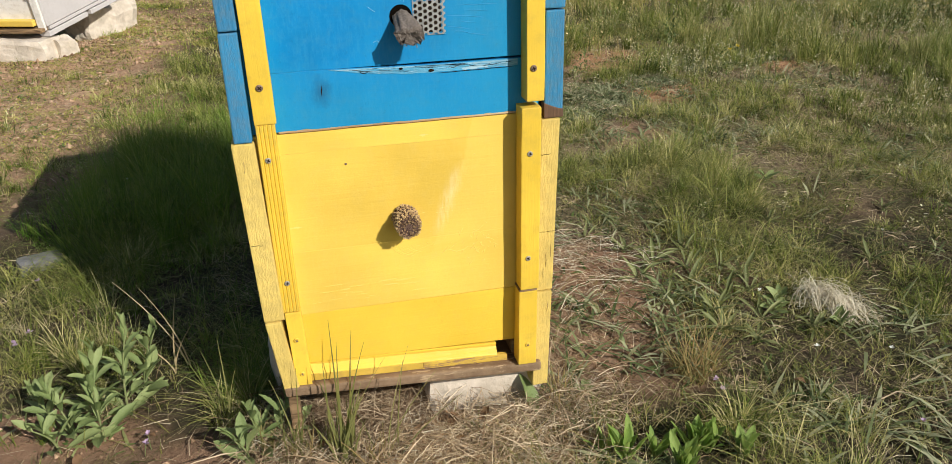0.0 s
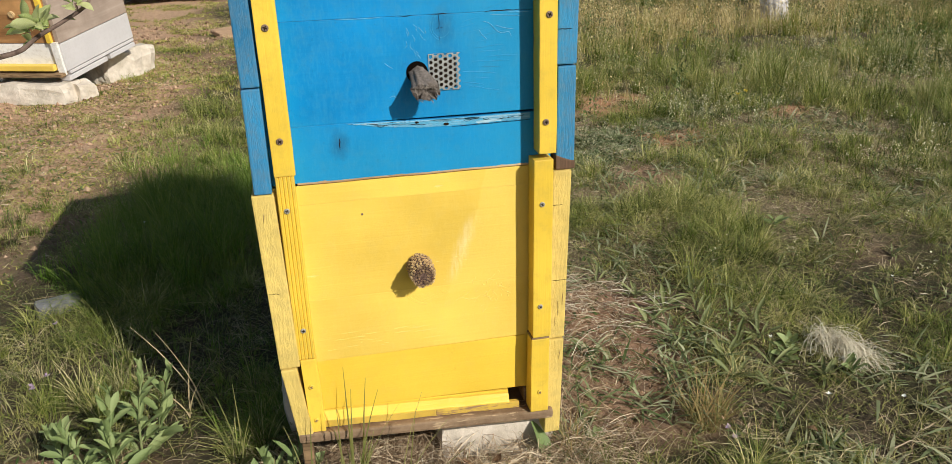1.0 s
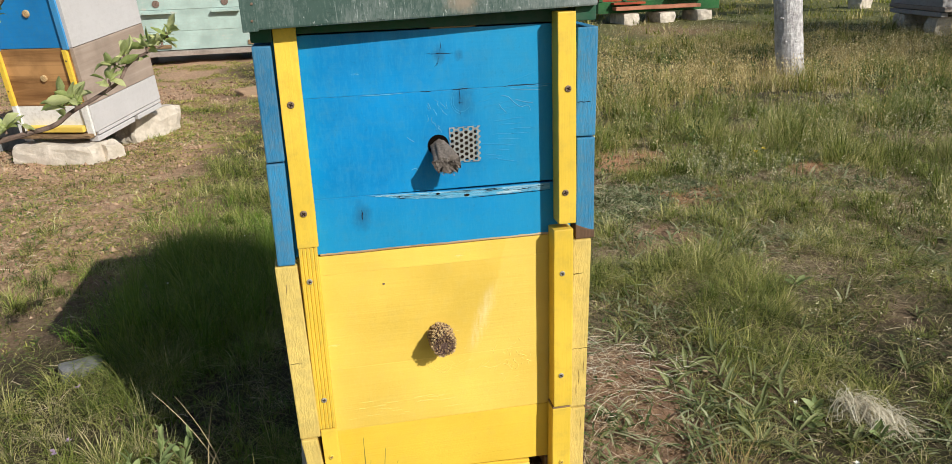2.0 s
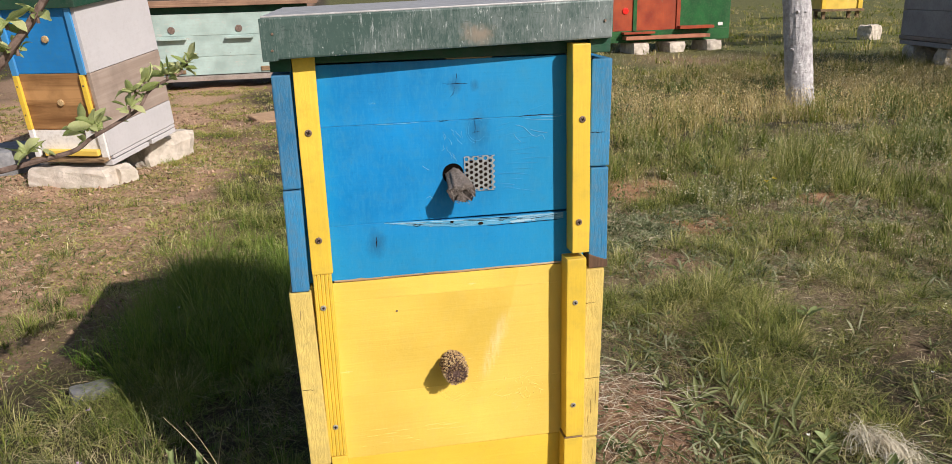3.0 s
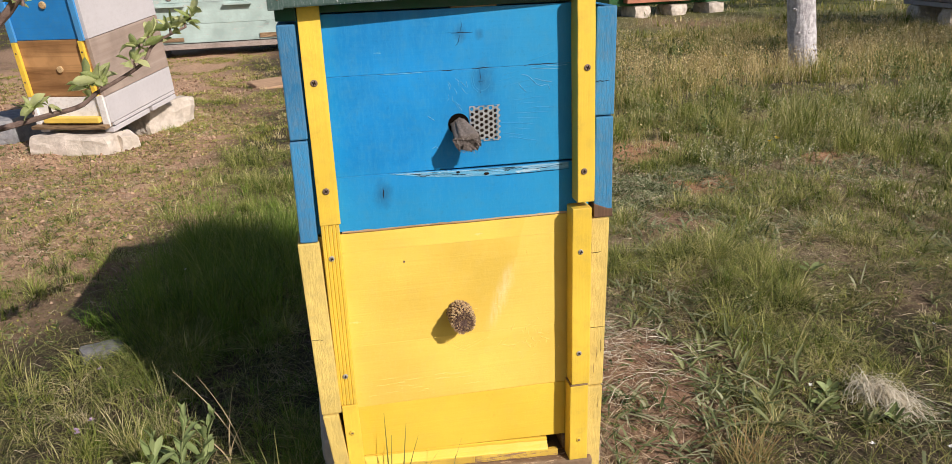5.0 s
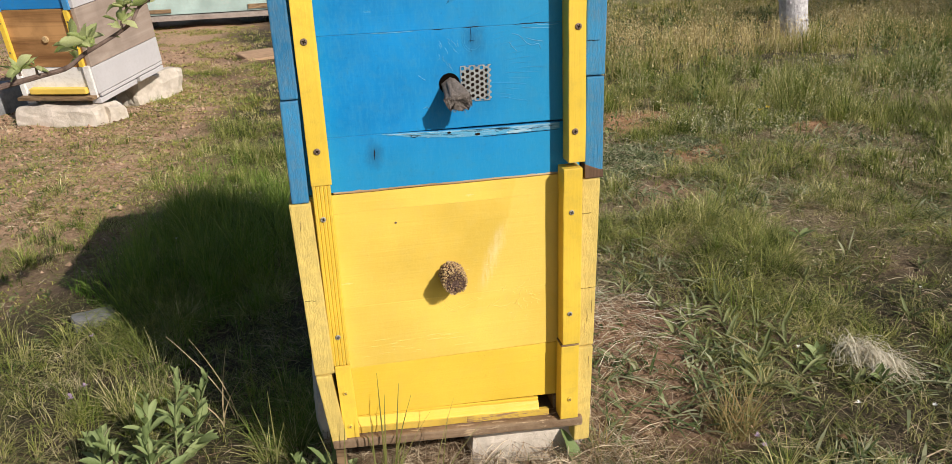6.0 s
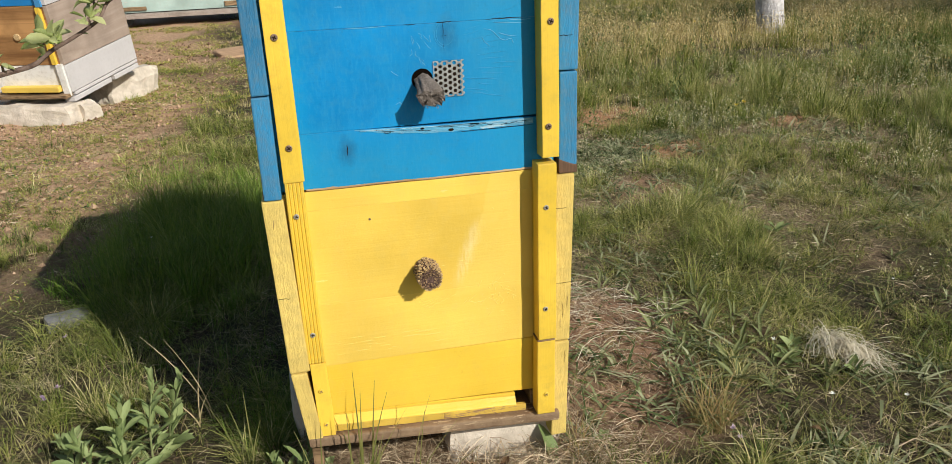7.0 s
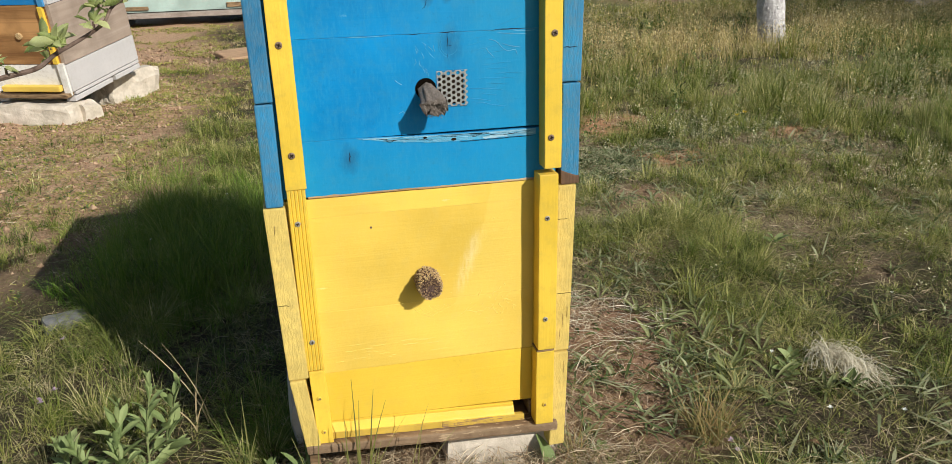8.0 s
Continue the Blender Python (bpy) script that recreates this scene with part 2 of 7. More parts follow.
def plain(name, a, b, scale=30, rough=0.7, metal=0.0, bump=0.3, dist=0.001):
    m = Mat(name, rough, metal)
    c = m.mix(m.ramp(m.noise(scale, 6, 0.65), (0.35, 0.0), (0.65, 1.0)), a, b)
    return m.done(c, rough, m.bump(m.noise(scale * 2.5, 5, 0.7), bump, dist))


M_RUST = plain("rusty_screw", (0.16, 0.10, 0.07), (0.30, 0.22, 0.17), 400, 0.55, 0.5)
M_STEEL = plain("zinc_screw", (0.30, 0.28, 0.24), (0.48, 0.44, 0.37), 400, 0.6, 0.35)
M_ZINC = plain("weathered_zinc", (0.36, 0.355, 0.35), (0.56, 0.55, 0.54), 40, 0.5, 0.25, 0.4, 0.001)
M_GRID = plain("perforated_zinc", (0.30, 0.31, 0.31), (0.50, 0.51, 0.51), 150, 0.42, 0.5)
M_CLOTH = plain("grey_felt", (0.125, 0.103, 0.090), (0.23, 0.195, 0.17), 260, 0.95, 0.0, 0.9, 0.002)
M_COB = plain("corn_cob", (0.30, 0.17, 0.075), (0.74, 0.56, 0.30), 260, 0.9, 0.0, 0.9, 0.002)
M_COBEND = plain("corn_cob_end", (0.11, 0.055, 0.030), (0.56, 0.39, 0.22), 330, 0.95, 0.0, 0.9, 0.003)
M_COBPITH = plain("corn_cob_pith", (0.05, 0.025, 0.02), (0.22, 0.14, 0.11), 300, 0.95, 0.0, 0.9, 0.003)
M_STONE = plain("pale_limestone", (0.50, 0.435, 0.355), (0.72, 0.640, 0.550), 14, 0.9, 0.0, 0.8, 0.006)
M_GREYSTONE = plain("grey_stone", (0.22, 0.22, 0.23), (0.36, 0.36, 0.36), 20, 0.9, 0.0, 0.8, 0.004)
# grey stone with the hive's shade put into its colour
M_SHADED_STONE = plain("shaded_grey_stone", (0.12, 0.12, 0.125), (0.24, 0.24, 0.24), 30, 0.9, 0.0, 0.8, 0.004)
M_LIME = plain("whitewashed_bark", (0.40, 0.37, 0.38), (0.68, 0.66, 0.66), 26, 0.9, 0.0, 1.0, 0.012)


# ---- mesh helpers ----
def finish(name, bm, material, smooth=False):
    bmesh.ops.recalc_face_normals(bm, faces=bm.faces)
    me = bpy.data.meshes.new(name)
    bm.to_mesh(me)
    bm.free()
    for mt in (material if isinstance(material, (list, tuple)) else [material]):
        me.materials.append(mt)
    if smooth:
        me.polygons.foreach_set("use_smooth", [True] * len(me.polygons))
    return me


def part(name, bm, material, parent, label="", smooth=False):
    """One mesh object under a thing or a part, in the thing's own axes."""
    ob = new(name, bm if isinstance(bm, bpy.types.Mesh) else finish(name, bm, material, smooth))
    ob.parent = parent
    return tagged(ob, label) if label else ob


def thing(name, m, label, category, group="", kind=""):
    ob = new(name)
    ob.empty_display_size = 0.1
    ob.matrix_world = m
    return tagged(ob, label, category, group, kind)


def rnd(a, b):
    return random.uniform(a, b)


def board(x0, x1, y0, y1, z0, z1, bevel=0.002, rough=0.0006, cuts=7, shape=None, bm=None):
    """A sawn board: a box with broken, slightly wavy edges. shape(v) moves its corners."""
    own = bm is None
    b = bmesh.new()
    bmesh.ops.create_cube(b, size=1.0)
    size = (x1 - x0, y1 - y0, z1 - z0)
    for v in b.verts:
        v.co = Vector(((v.co.x + 0.5) * size[0] + x0, (v.co.y + 0.5) * size[1] + y0, (v.co.z + 0.5) * size[2] + z0))
    axis = size.index(max(size))
    if cuts:
        long = [e for e in b.edges if abs((e.verts[0].co - e.verts[1].co)[axis]) > size[axis] * 0.9]
        bmesh.ops.subdivide_edges(b, edges=long, cuts=cuts)
    if bevel:
        sharp = [e for e in b.edges if len(e.link_faces) == 2 and e.calc_face_angle(0) > 0.8]
        bmesh.ops.bevel(b, geom=sharp, offset=min(bevel, min(size) * 0.3), segments=2, affect="EDGES", profile=0.6)
    for v in b.verts:
        if shape:
            v.co = shape(v.co)
        if rough:
            v.co += noise.noise_vector(v.co * 23) * rough
    if own:
        return b
    me = bpy.data.meshes.new("tmp")
    b.to_mesh(me)
    b.free()
    bm.from_mesh(me)
    bpy.data.meshes.remove(me)
    return bm


def tube(points, radii, sides=8, bm=None, lump=0.0):
    """A round, tapering stem along points."""
    bm = bm or bmesh.new()
    pts = [Vector(p) for p in points]
    rings = []
    side = Vector((0, 0, 1))
    for i, p in enumerate(pts):
        d = (pts[min(i + 1, len(pts) - 1)] - pts[max(i - 1, 0)]).normalized()
        a = d.cross(side if abs(d.dot(side)) < 0.95 else Vector((1, 0, 0))).normalized()
        c = d.cross(a)
        ring = []
        for k in range(sides):
            t = math.tau * k / sides
            r = radii[i] * (1 + (lump * noise.noise(p * 9 + Vector((k * 1.7, 0, 0))) if lump else 0))
            ring.append(bm.verts.new(p + a * math.cos(t) * r + c * math.sin(t) * r))
        rings.append(ring)
    for q, s in zip(rings, rings[1:]):
        for k in range(sides):
            bm.faces.new((q[k], q[(k + 1) % sides], s[(k + 1) % sides], s[k]))
    bm.faces.new(rings[0][::-1])
    bm.faces.new(rings[-1])
    return bm


def smooth_path(points, n):
    """n points of a Catmull-Rom line through points."""
    p = [Vector(q) for q in points]
    p = [p[0] * 2 - p[1]] + p + [p[-1] * 2 - p[-2]]
    out = []
    segs = len(p) - 3
    for i in range(n):
        u = i / (n - 1) * segs
        k = min(int(u), segs - 1)
        t = u - k
        a, b, c, d = p[k:k + 4]
        out.append(0.5 * (2 * b + (c - a) * t + (2 * a - 5 * b + 4 * c - d) * t * t + (3 * b - a - 3 * c + d) * t ** 3))
    return out


def lump_stone(sx, sy, sz, seed, rough=0.12, cuts=5):
    """A squared block of stone with chipped edges, standing on z = 0."""
    b = bmesh.new()
    bmesh.ops.create_cube(b, size=1.0)
    bmesh.ops.subdivide_edges(b, edges=b.edges[:], cuts=cuts, use_grid_fill=True)
    off = Vector((seed * 3.1, seed * 1.7, seed))
    for v in b.verts:
        c = v.co.copy()
        r = c.length
        k = 1 - 0.10 * max(0, r - 0.62) / 0.25
        v.co = Vector((c.x * sx * k, c.y * sy * k, (c.z * k + 0.5) * sz))
        v.co += noise.noise_vector(v.co * 9 + off) * rough * min(sx, sy, sz) + noise.noise_vector(v.co * 30 + off) * rough * 0.35 * min(sx, sy, sz)
    return b


def screw_mesh(material, r, slot=M_CRACK):
    b = bmesh.new()
    n = 14
    prof = [(r, 0.0), (r, 0.0008), (r * 0.8, 0.0016)]
    rings = [[b.verts.new((math.cos(math.tau * k / n) * q, -h, math.sin(math.tau * k / n) * q)) for k in range(n)] for q, h in prof]
    for q, s in zip(rings, rings[1:]):
        for k in range(n):
            b.faces.new((q[k], q[(k + 1) % n], s[(k + 1) % n], s[k]))
    b.faces.new(rings[-1])
    for a, c in ((0.62, 0.16), (0.16, 0.62)):
        vs = [b.verts.new((sx * r * a, -0.0019, sz * r * c)) for sx, sz in ((-1, -1), (1, -1), (1, 1), (-1, 1))]
        f = b.faces.new(vs)
        f.material_index = 1
    return finish("screw", b, [material, slot])


SCREW_RUST, SCREW_STEEL, SCREW_YELLOW = screw_mesh(M_RUST, 0.0052), screw_mesh(M_STEEL, 0.0045), screw_mesh(M_YELLOW_Z, 0.0045, M_BROWN)


def screw(x, y, z, parent, mesh=None):
    ob = part("screw", mesh or SCREW_RUST, None, parent)
    ob.matrix_local = pose(x, y, z, 0, rnd(0, 90), 0)
    return ob


# ---- ground ----
def vnoise(x, y, scale, seed):
    """Smooth value noise in 0..1 over arrays of places."""
    u, v = x * scale + seed * 13.7, y * scale + seed * 7.1
    i, j = np.floor(u), np.floor(v)
    f, g = u - i, v - j
    f, g = f * f * (3 - 2 * f), g * g * (3 - 2 * g)

    def h(a, b):
        s = np.sin(a * 127.1 + b * 311.7 + seed * 74.7) * 43758.5453
        return s - np.floor(s)
    return (h(i, j) * (1 - f) + h(i + 1, j) * f) * (1 - g) + (h(i, j + 1) * (1 - f) + h(i + 1, j + 1) * f) * g


def fnoise(x, y, scale, seed):
    return (vnoise(x, y, scale, seed) * 0.55 + vnoise(x, y, scale * 2.1, seed + 3) * 0.3 + vnoise(x, y, scale * 4.3, seed + 5) * 0.15)


GROUND_Z = 0.03


def ground_z(x, y):
    x, y = np.asarray(x, float), np.asarray(y, float)
    near = np.exp(-((x - 0.1) ** 2 + (y - 0.2) ** 2) / 0.5)
    z = (fnoise(x, y, 0.9, 1) - 0.5) * 0.05 * (1 - 0.6 * near) + (fnoise(x, y, 5, 2) - 0.5) * 0.055 * (1 - 0.75 * near) + (fnoise(x, y, 22, 4) - 0.5) * 0.008
    return GROUND_Z + z


def smoothstep(a, b, v):
    t = np.clip((v - a) / (b - a), 0, 1)
    return t * t * (3 - 2 * t)


def blob(x, y, cx, cy, rx, ry):
    """1 in the middle of an uneven patch, 0 outside."""
    d = np.sqrt(((x - cx) / rx) ** 2 + ((y - cy) / ry) ** 2)
    return 1 - smoothstep(0.6, 1.15, d + (fnoise(x, y, 4.0, 9) - 0.5) * 0.7)


def bare(x, y):
    """How bare the soil is: the trodden lane, the patch before the hive's corner and small scuffs."""
    lane = smoothstep(-0.15, -0.75, x + 0.10 * (y - 2) + (fnoise(x, y, 1.6, 11) - 0.5) * 0.9) * smoothstep(1.55, 2.4, y + (fnoise(x, y, 2, 12) - 0.5) * 0.9)
    lane = np.maximum(lane, smoothstep(-0.75, -1.25, x + (fnoise(x, y, 1.3, 13) - 0.5) * 1.2) * smoothstep(0.8, 1.6, y + (fnoise(x, y, 1.5, 14) - 0.5) * 1.6))
    lane = lane * smoothstep(-4.6, -3.4, x + (fnoise(x, y, 0.8, 15) - 0.5) * 2)
    b = lane * 0.92
    for cx, cy, rx, ry, k in ((0.57, 0.36, 0.22, 0.38, 0.92), (1.46, 2.50, 0.32, 0.28, 0.88), (1.47, 1.95, 0.22, 0.22, 0.88), (1.12, 1.38, 0.22, 0.18, 0.8), (-0.62, 0.10, 0.22, 0.14, 0.8), (1.74, 2.40, 0.16, 0.12, 0.7), (2.15, 2.15, 0.16, 0.12, 0.7),
                              (0.12, -0.10, 0.34, 0.16, 0.8), (0.82, 0.42, 0.20, 0.20, 0.4), (4.9, 9.2, 1.5, 0.6, 0.8), (2.5, 3.0, 0.4, 0.2, 0.5), (0.62, 0.06, 0.15, 0.13, 0.6), (-0.27, -0.10, 0.18, 0.17, 0.9), (0.15, 0.25, 0.30, 0.40, 1.0)):
        b = np.maximum(b, blob(x, y, cx, cy, rx, ry) * k)
    scuffs = smoothstep(0.62, 0.74, fnoise(x, y, 2.9, 21)) * 0.15 * ((np.abs(x - 0.4) < 3.0) & (y > -1.4) & (y < 5.0))
    return np.clip(np.maximum(b, scuffs), 0, 1)


def ground_mesh():
    def axis(lo, hi, step, far):
        a = [lo + step * i for i in range(int((hi - lo) / step) + 1)]
        s, v = step, a[-1]
        while v < far:
            s *= 1.25
            v += s
            a.append(v)
        s, v = step, a[0]
        while v > -far:
            s *= 1.25
            v -= s
            a.insert(0, v)
        return np.array(a)
    xs, ys = axis(-2.6, 3.4, 0.035, 900), axis(-1.4, 5.0, 0.035, 900)
    gx, gy = np.meshgrid(xs, ys)
    gz = ground_z(gx, gy)
    co = np.stack([gx, gy, gz], -1).reshape(-1, 3)
    w, h = len(xs), len(ys)
    k = np.arange(w * h).reshape(h, w)
    quads = np.stack([k[:-1, :-1], k[:-1, 1:], k[1:, 1:], k[1:, :-1]], -1).reshape(-1, 4)
    me = bpy.data.meshes.new("ground")
    me.from_pydata(co.tolist(), [], quads.tolist())
    me.polygons.foreach_set("use_smooth", [True] * len(me.polygons))
    at = me.attributes.new("bare", "FLOAT", "POINT")
    at.data.foreach_set("value", bare(co[:, 0], co[:, 1]).astype(np.float32))
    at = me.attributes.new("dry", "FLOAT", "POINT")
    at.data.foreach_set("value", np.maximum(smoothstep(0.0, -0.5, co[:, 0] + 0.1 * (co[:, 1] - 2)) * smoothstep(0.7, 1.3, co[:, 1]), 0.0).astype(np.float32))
    x, y = co[:, 0], co[:, 1]
    at = me.attributes.new("rust", "FLOAT", "POINT")
    at.data.foreach_set("value", np.maximum(blob(x, y, 1.45, 2.2, 0.55, 0.85), blob(x, y, 2.1, 2.1, 0.5, 0.4)).astype(np.float32))
    turf = 1 - smoothstep(-0.6, 0.0, np.minimum(x + 0.42 * (y + 1.2) + 0.35, np.minimum(0.98 * (y + 1.2) + 0.45 - x, (y + 0.35) * 1.2)) + (fnoise(x, y, 2.0, 17) - 0.5) * 0.8)
    turf = np.maximum(turf, smoothstep(5.5, 8.5, y) * smoothstep(-0.5, 0.6, x))
    at = me.attributes.new("litter", "FLOAT", "POINT")
    at.data.foreach_set("value", (smoothstep(0.45, 1.0, y) * smoothstep(0.2, 0.4, x) * smoothstep(3.2, 2.5, y)).astype(np.float32))
    at = me.attributes.new("turf", "FLOAT", "POINT")
    at.data.foreach_set("value", turf.astype(np.float32))
    return me


def soil_material():
    m = Mat("soil", 0.95)
    at = m.nt.nodes.new("ShaderNodeAttribute")
    at.attribute_name = "bare"
    crumbs = m.noise(55, 8, 0.75, m.obj)
    broad = m.noise(1.7, 5, 0.6, m.obj)
    soil = m.mix(m.ramp(crumbs, (0.35, 0.0), (0.68, 1.0)), (0.185, 0.112, 0.072), (0.52, 0.345, 0.232))
    soil = m.mix(m.ramp(broad, (0.40, 0.0), (0.65, 1.0)), soil, m.mix(crumbs, (0.25, 0.130, 0.076), (0.50, 0.295, 0.185)))
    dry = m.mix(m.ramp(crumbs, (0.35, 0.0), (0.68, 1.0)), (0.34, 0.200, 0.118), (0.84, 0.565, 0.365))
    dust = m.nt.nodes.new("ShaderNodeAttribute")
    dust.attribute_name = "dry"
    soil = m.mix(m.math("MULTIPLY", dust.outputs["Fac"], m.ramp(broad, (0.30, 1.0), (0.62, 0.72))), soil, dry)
    rusty = m.nt.nodes.new("ShaderNodeAttribute")
    rusty.attribute_name = "rust"
    soil = m.mix(rusty.outputs["Fac"], soil, m.mix(m.ramp(crumbs, (0.35, 0.0), (0.68, 1.0)), (0.30, 0.140, 0.072), (0.66, 0.365, 0.205)))
    # thatch, coloured darker to stand in for shade between the blades
    shaded_thatch = m.mix(m.ramp(m.noise(90, 6, 0.7, m.obj), (0.35, 0.0), (0.65, 1.0)), (0.020, 0.015, 0.009), (0.15, 0.112, 0.068))
    shaded_thatch = m.mix(m.ramp(m.noise(5, 5, 0.6, m.obj), (0.45, 0.0), (0.6, 1.0)), shaded_thatch, m.mix(crumbs, (0.018, 0.017, 0.008), (0.085, 0.075, 0.036)))
    dead = m.nt.nodes.new("ShaderNodeAttribute")
    dead.attribute_name = "litter"
    shaded_thatch = m.mix(m.math("MULTIPLY", dead.outputs["Fac"], 0.75), shaded_thatch, m.mix(m.ramp(m.noise(110, 6, 0.75, m.obj), (0.36, 0.0), (0.62, 1.0)), (0.070, 0.052, 0.031), (0.50, 0.385, 0.240)))
    short = m.nt.nodes.new("ShaderNodeAttribute")
    short.attribute_name = "turf"
    sward = m.mix(m.ramp(m.noise(26, 6, 0.7, m.obj), (0.36, 0.0), (0.64, 1.0)), (0.050, 0.058, 0.018), (0.215, 0.210, 0.075))
    shaded_thatch = m.mix(short.outputs["Fac"], shaded_thatch, sward)
    c = m.mix(at.outputs["Fac"], shaded_thatch, soil)
    h = m.math("ADD", m.math("MULTIPLY", crumbs, 1.0), m.noise(160, 5, 0.7, m.obj))
    n = m.bump(h, 0.9, 0.008)
    return m.done(c, 0.95, n)


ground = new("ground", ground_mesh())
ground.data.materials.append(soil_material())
tagged(ground, "brown crumbly soil with worn bare patches", "ground", kind="structure")


def grass_material(name, stops, patch=0.35, trans=0.2, rough=0.5, tips=0.22):
    """Grass whose colour runs from stop to stop by tuft, by blade and by patch of ground; the tips are drying."""
    m = Mat(name, rough)
    m.bsdf.inputs["Specular IOR Level"].default_value = 0.18
    tone = m.nt.nodes.new("ShaderNodeAttribute")
    tone.attribute_name = "tone"
    along = m.nt.nodes.new("ShaderNodeAttribute")
    along.attribute_name = "along"
    ground_patch = m.math("ADD", m.math("MULTIPLY", m.ramp(m.noise(1.5, 5, 0.65, m.obj), (0.34, 0.0), (0.66, 1.0)), 0.55), m.math("MULTIPLY", m.ramp(m.noise(11, 3, 0.6, m.obj), (0.36, 0.0), (0.64, 1.0)), 0.45))
    f = m.math("ADD", m.math("MULTIPLY", tone.outputs["Fac"], 1 - patch), m.math("MULTIPLY", ground_patch, patch))
    c = m.ramp(f, *stops)
    if tips:
        c = m.mix(m.math("MULTIPLY", m.ramp(along.outputs["Fac"], (0.45, 0.0), (1.0, 1.0)), tips), c, tuple(min(0.9, 0.55 * a + 0.45 * b) for a, b in zip(stops[-1][1], (0.60, 0.50, 0.28))))
    return m.done(c, rough, None, trans)


M_GRASS = grass_material("grass", ((0.14, (0.016, 0.030, 0.006)), (0.33, (0.085, 0.130, 0.014)), (0.50, (0.235, 0.272, 0.052)), (0.66, (0.45, 0.425, 0.145)), (0.84, (0.84, 0.73, 0.42))))
M_MEADOW = grass_material("ripening_grass", ((0.16, (0.022, 0.038, 0.008)), (0.34, (0.110, 0.155, 0.018)), (0.49, (0.28, 0.290, 0.050)), (0.64, (0.48, 0.395, 0.170)), (0.84, (0.80, 0.67, 0.42))), 0.45)
M_LUSH = grass_material("lush_grass", ((0.12, (0.034, 0.095, 0.008)), (0.42, (0.125, 0.235, 0.025)), (0.68, (0.245, 0.325, 0.056)), (0.90, (0.48, 0.45, 0.20))))
M_UNDER = grass_material("low_grass", ((0.15, (0.022, 0.032, 0.009)), (0.40, (0.085, 0.110, 0.018)), (0.60, (0.24, 0.240, 0.055)), (0.78, (0.42, 0.35, 0.18)), (0.94, (0.74, 0.63, 0.43))), 0.3)
M_RANK = grass_material("rank_meadow_grass", ((0.12, (0.030, 0.056, 0.010)), (0.36, (0.100, 0.150, 0.016)), (0.56, (0.190, 0.232, 0.042)), (0.74, (0.36, 0.335, 0.15)), (0.90, (0.66, 0.57, 0.34))), 0.3)
M_STRAW = grass_material("straw", ((0.1, (0.16, 0.098, 0.056)), (0.5, (0.42, 0.310, 0.195)), (0.9, (0.78, 0.65, 0.47))), 0.25, 0.15, 0.6, 0.0)
M_BLEACH = grass_material("bleached_straw", ((0.1, (0.42, 0.355, 0.24)), (0.5, (0.64, 0.57, 0.43)), (0.9, (0.80, 0.75, 0.62))), 0.2, 0.2, 0.6, 0.0)
M_SEED = grass_material("seed_heads", ((0.1, (0.36, 0.262, 0.100)), (0.5, (0.62, 0.490, 0.215)), (0.9, (0.86, 0.73, 0.44))), 0.3, 0.25, 0.7, 0.0)
M_COVER = grass_material("ground_cover", ((0.15, (0.060, 0.100, 0.026)), (0.45, (0.130, 0.180, 0.055)), (0.72, (0.235, 0.260, 0.100)), (0.95, (0.38, 0.33, 0.19))), 0.3, 0.2, 0.55, 0.0)
M_HERB = grass_material("grey_green_herbs", ((0.15, (0.080, 0.110, 0.040)), (0.5, (0.205, 0.240, 0.110)), (0.8, (0.40, 0.41, 0.25))), 0.2, 0.2, 0.6, 0.0)
M_PODS = grass_material("pale_seed_pods", ((0.2, (0.48, 0.44, 0.22)), (0.8, (0.84, 0.79, 0.58))), 0.2, 0.25, 0.7, 0.0)


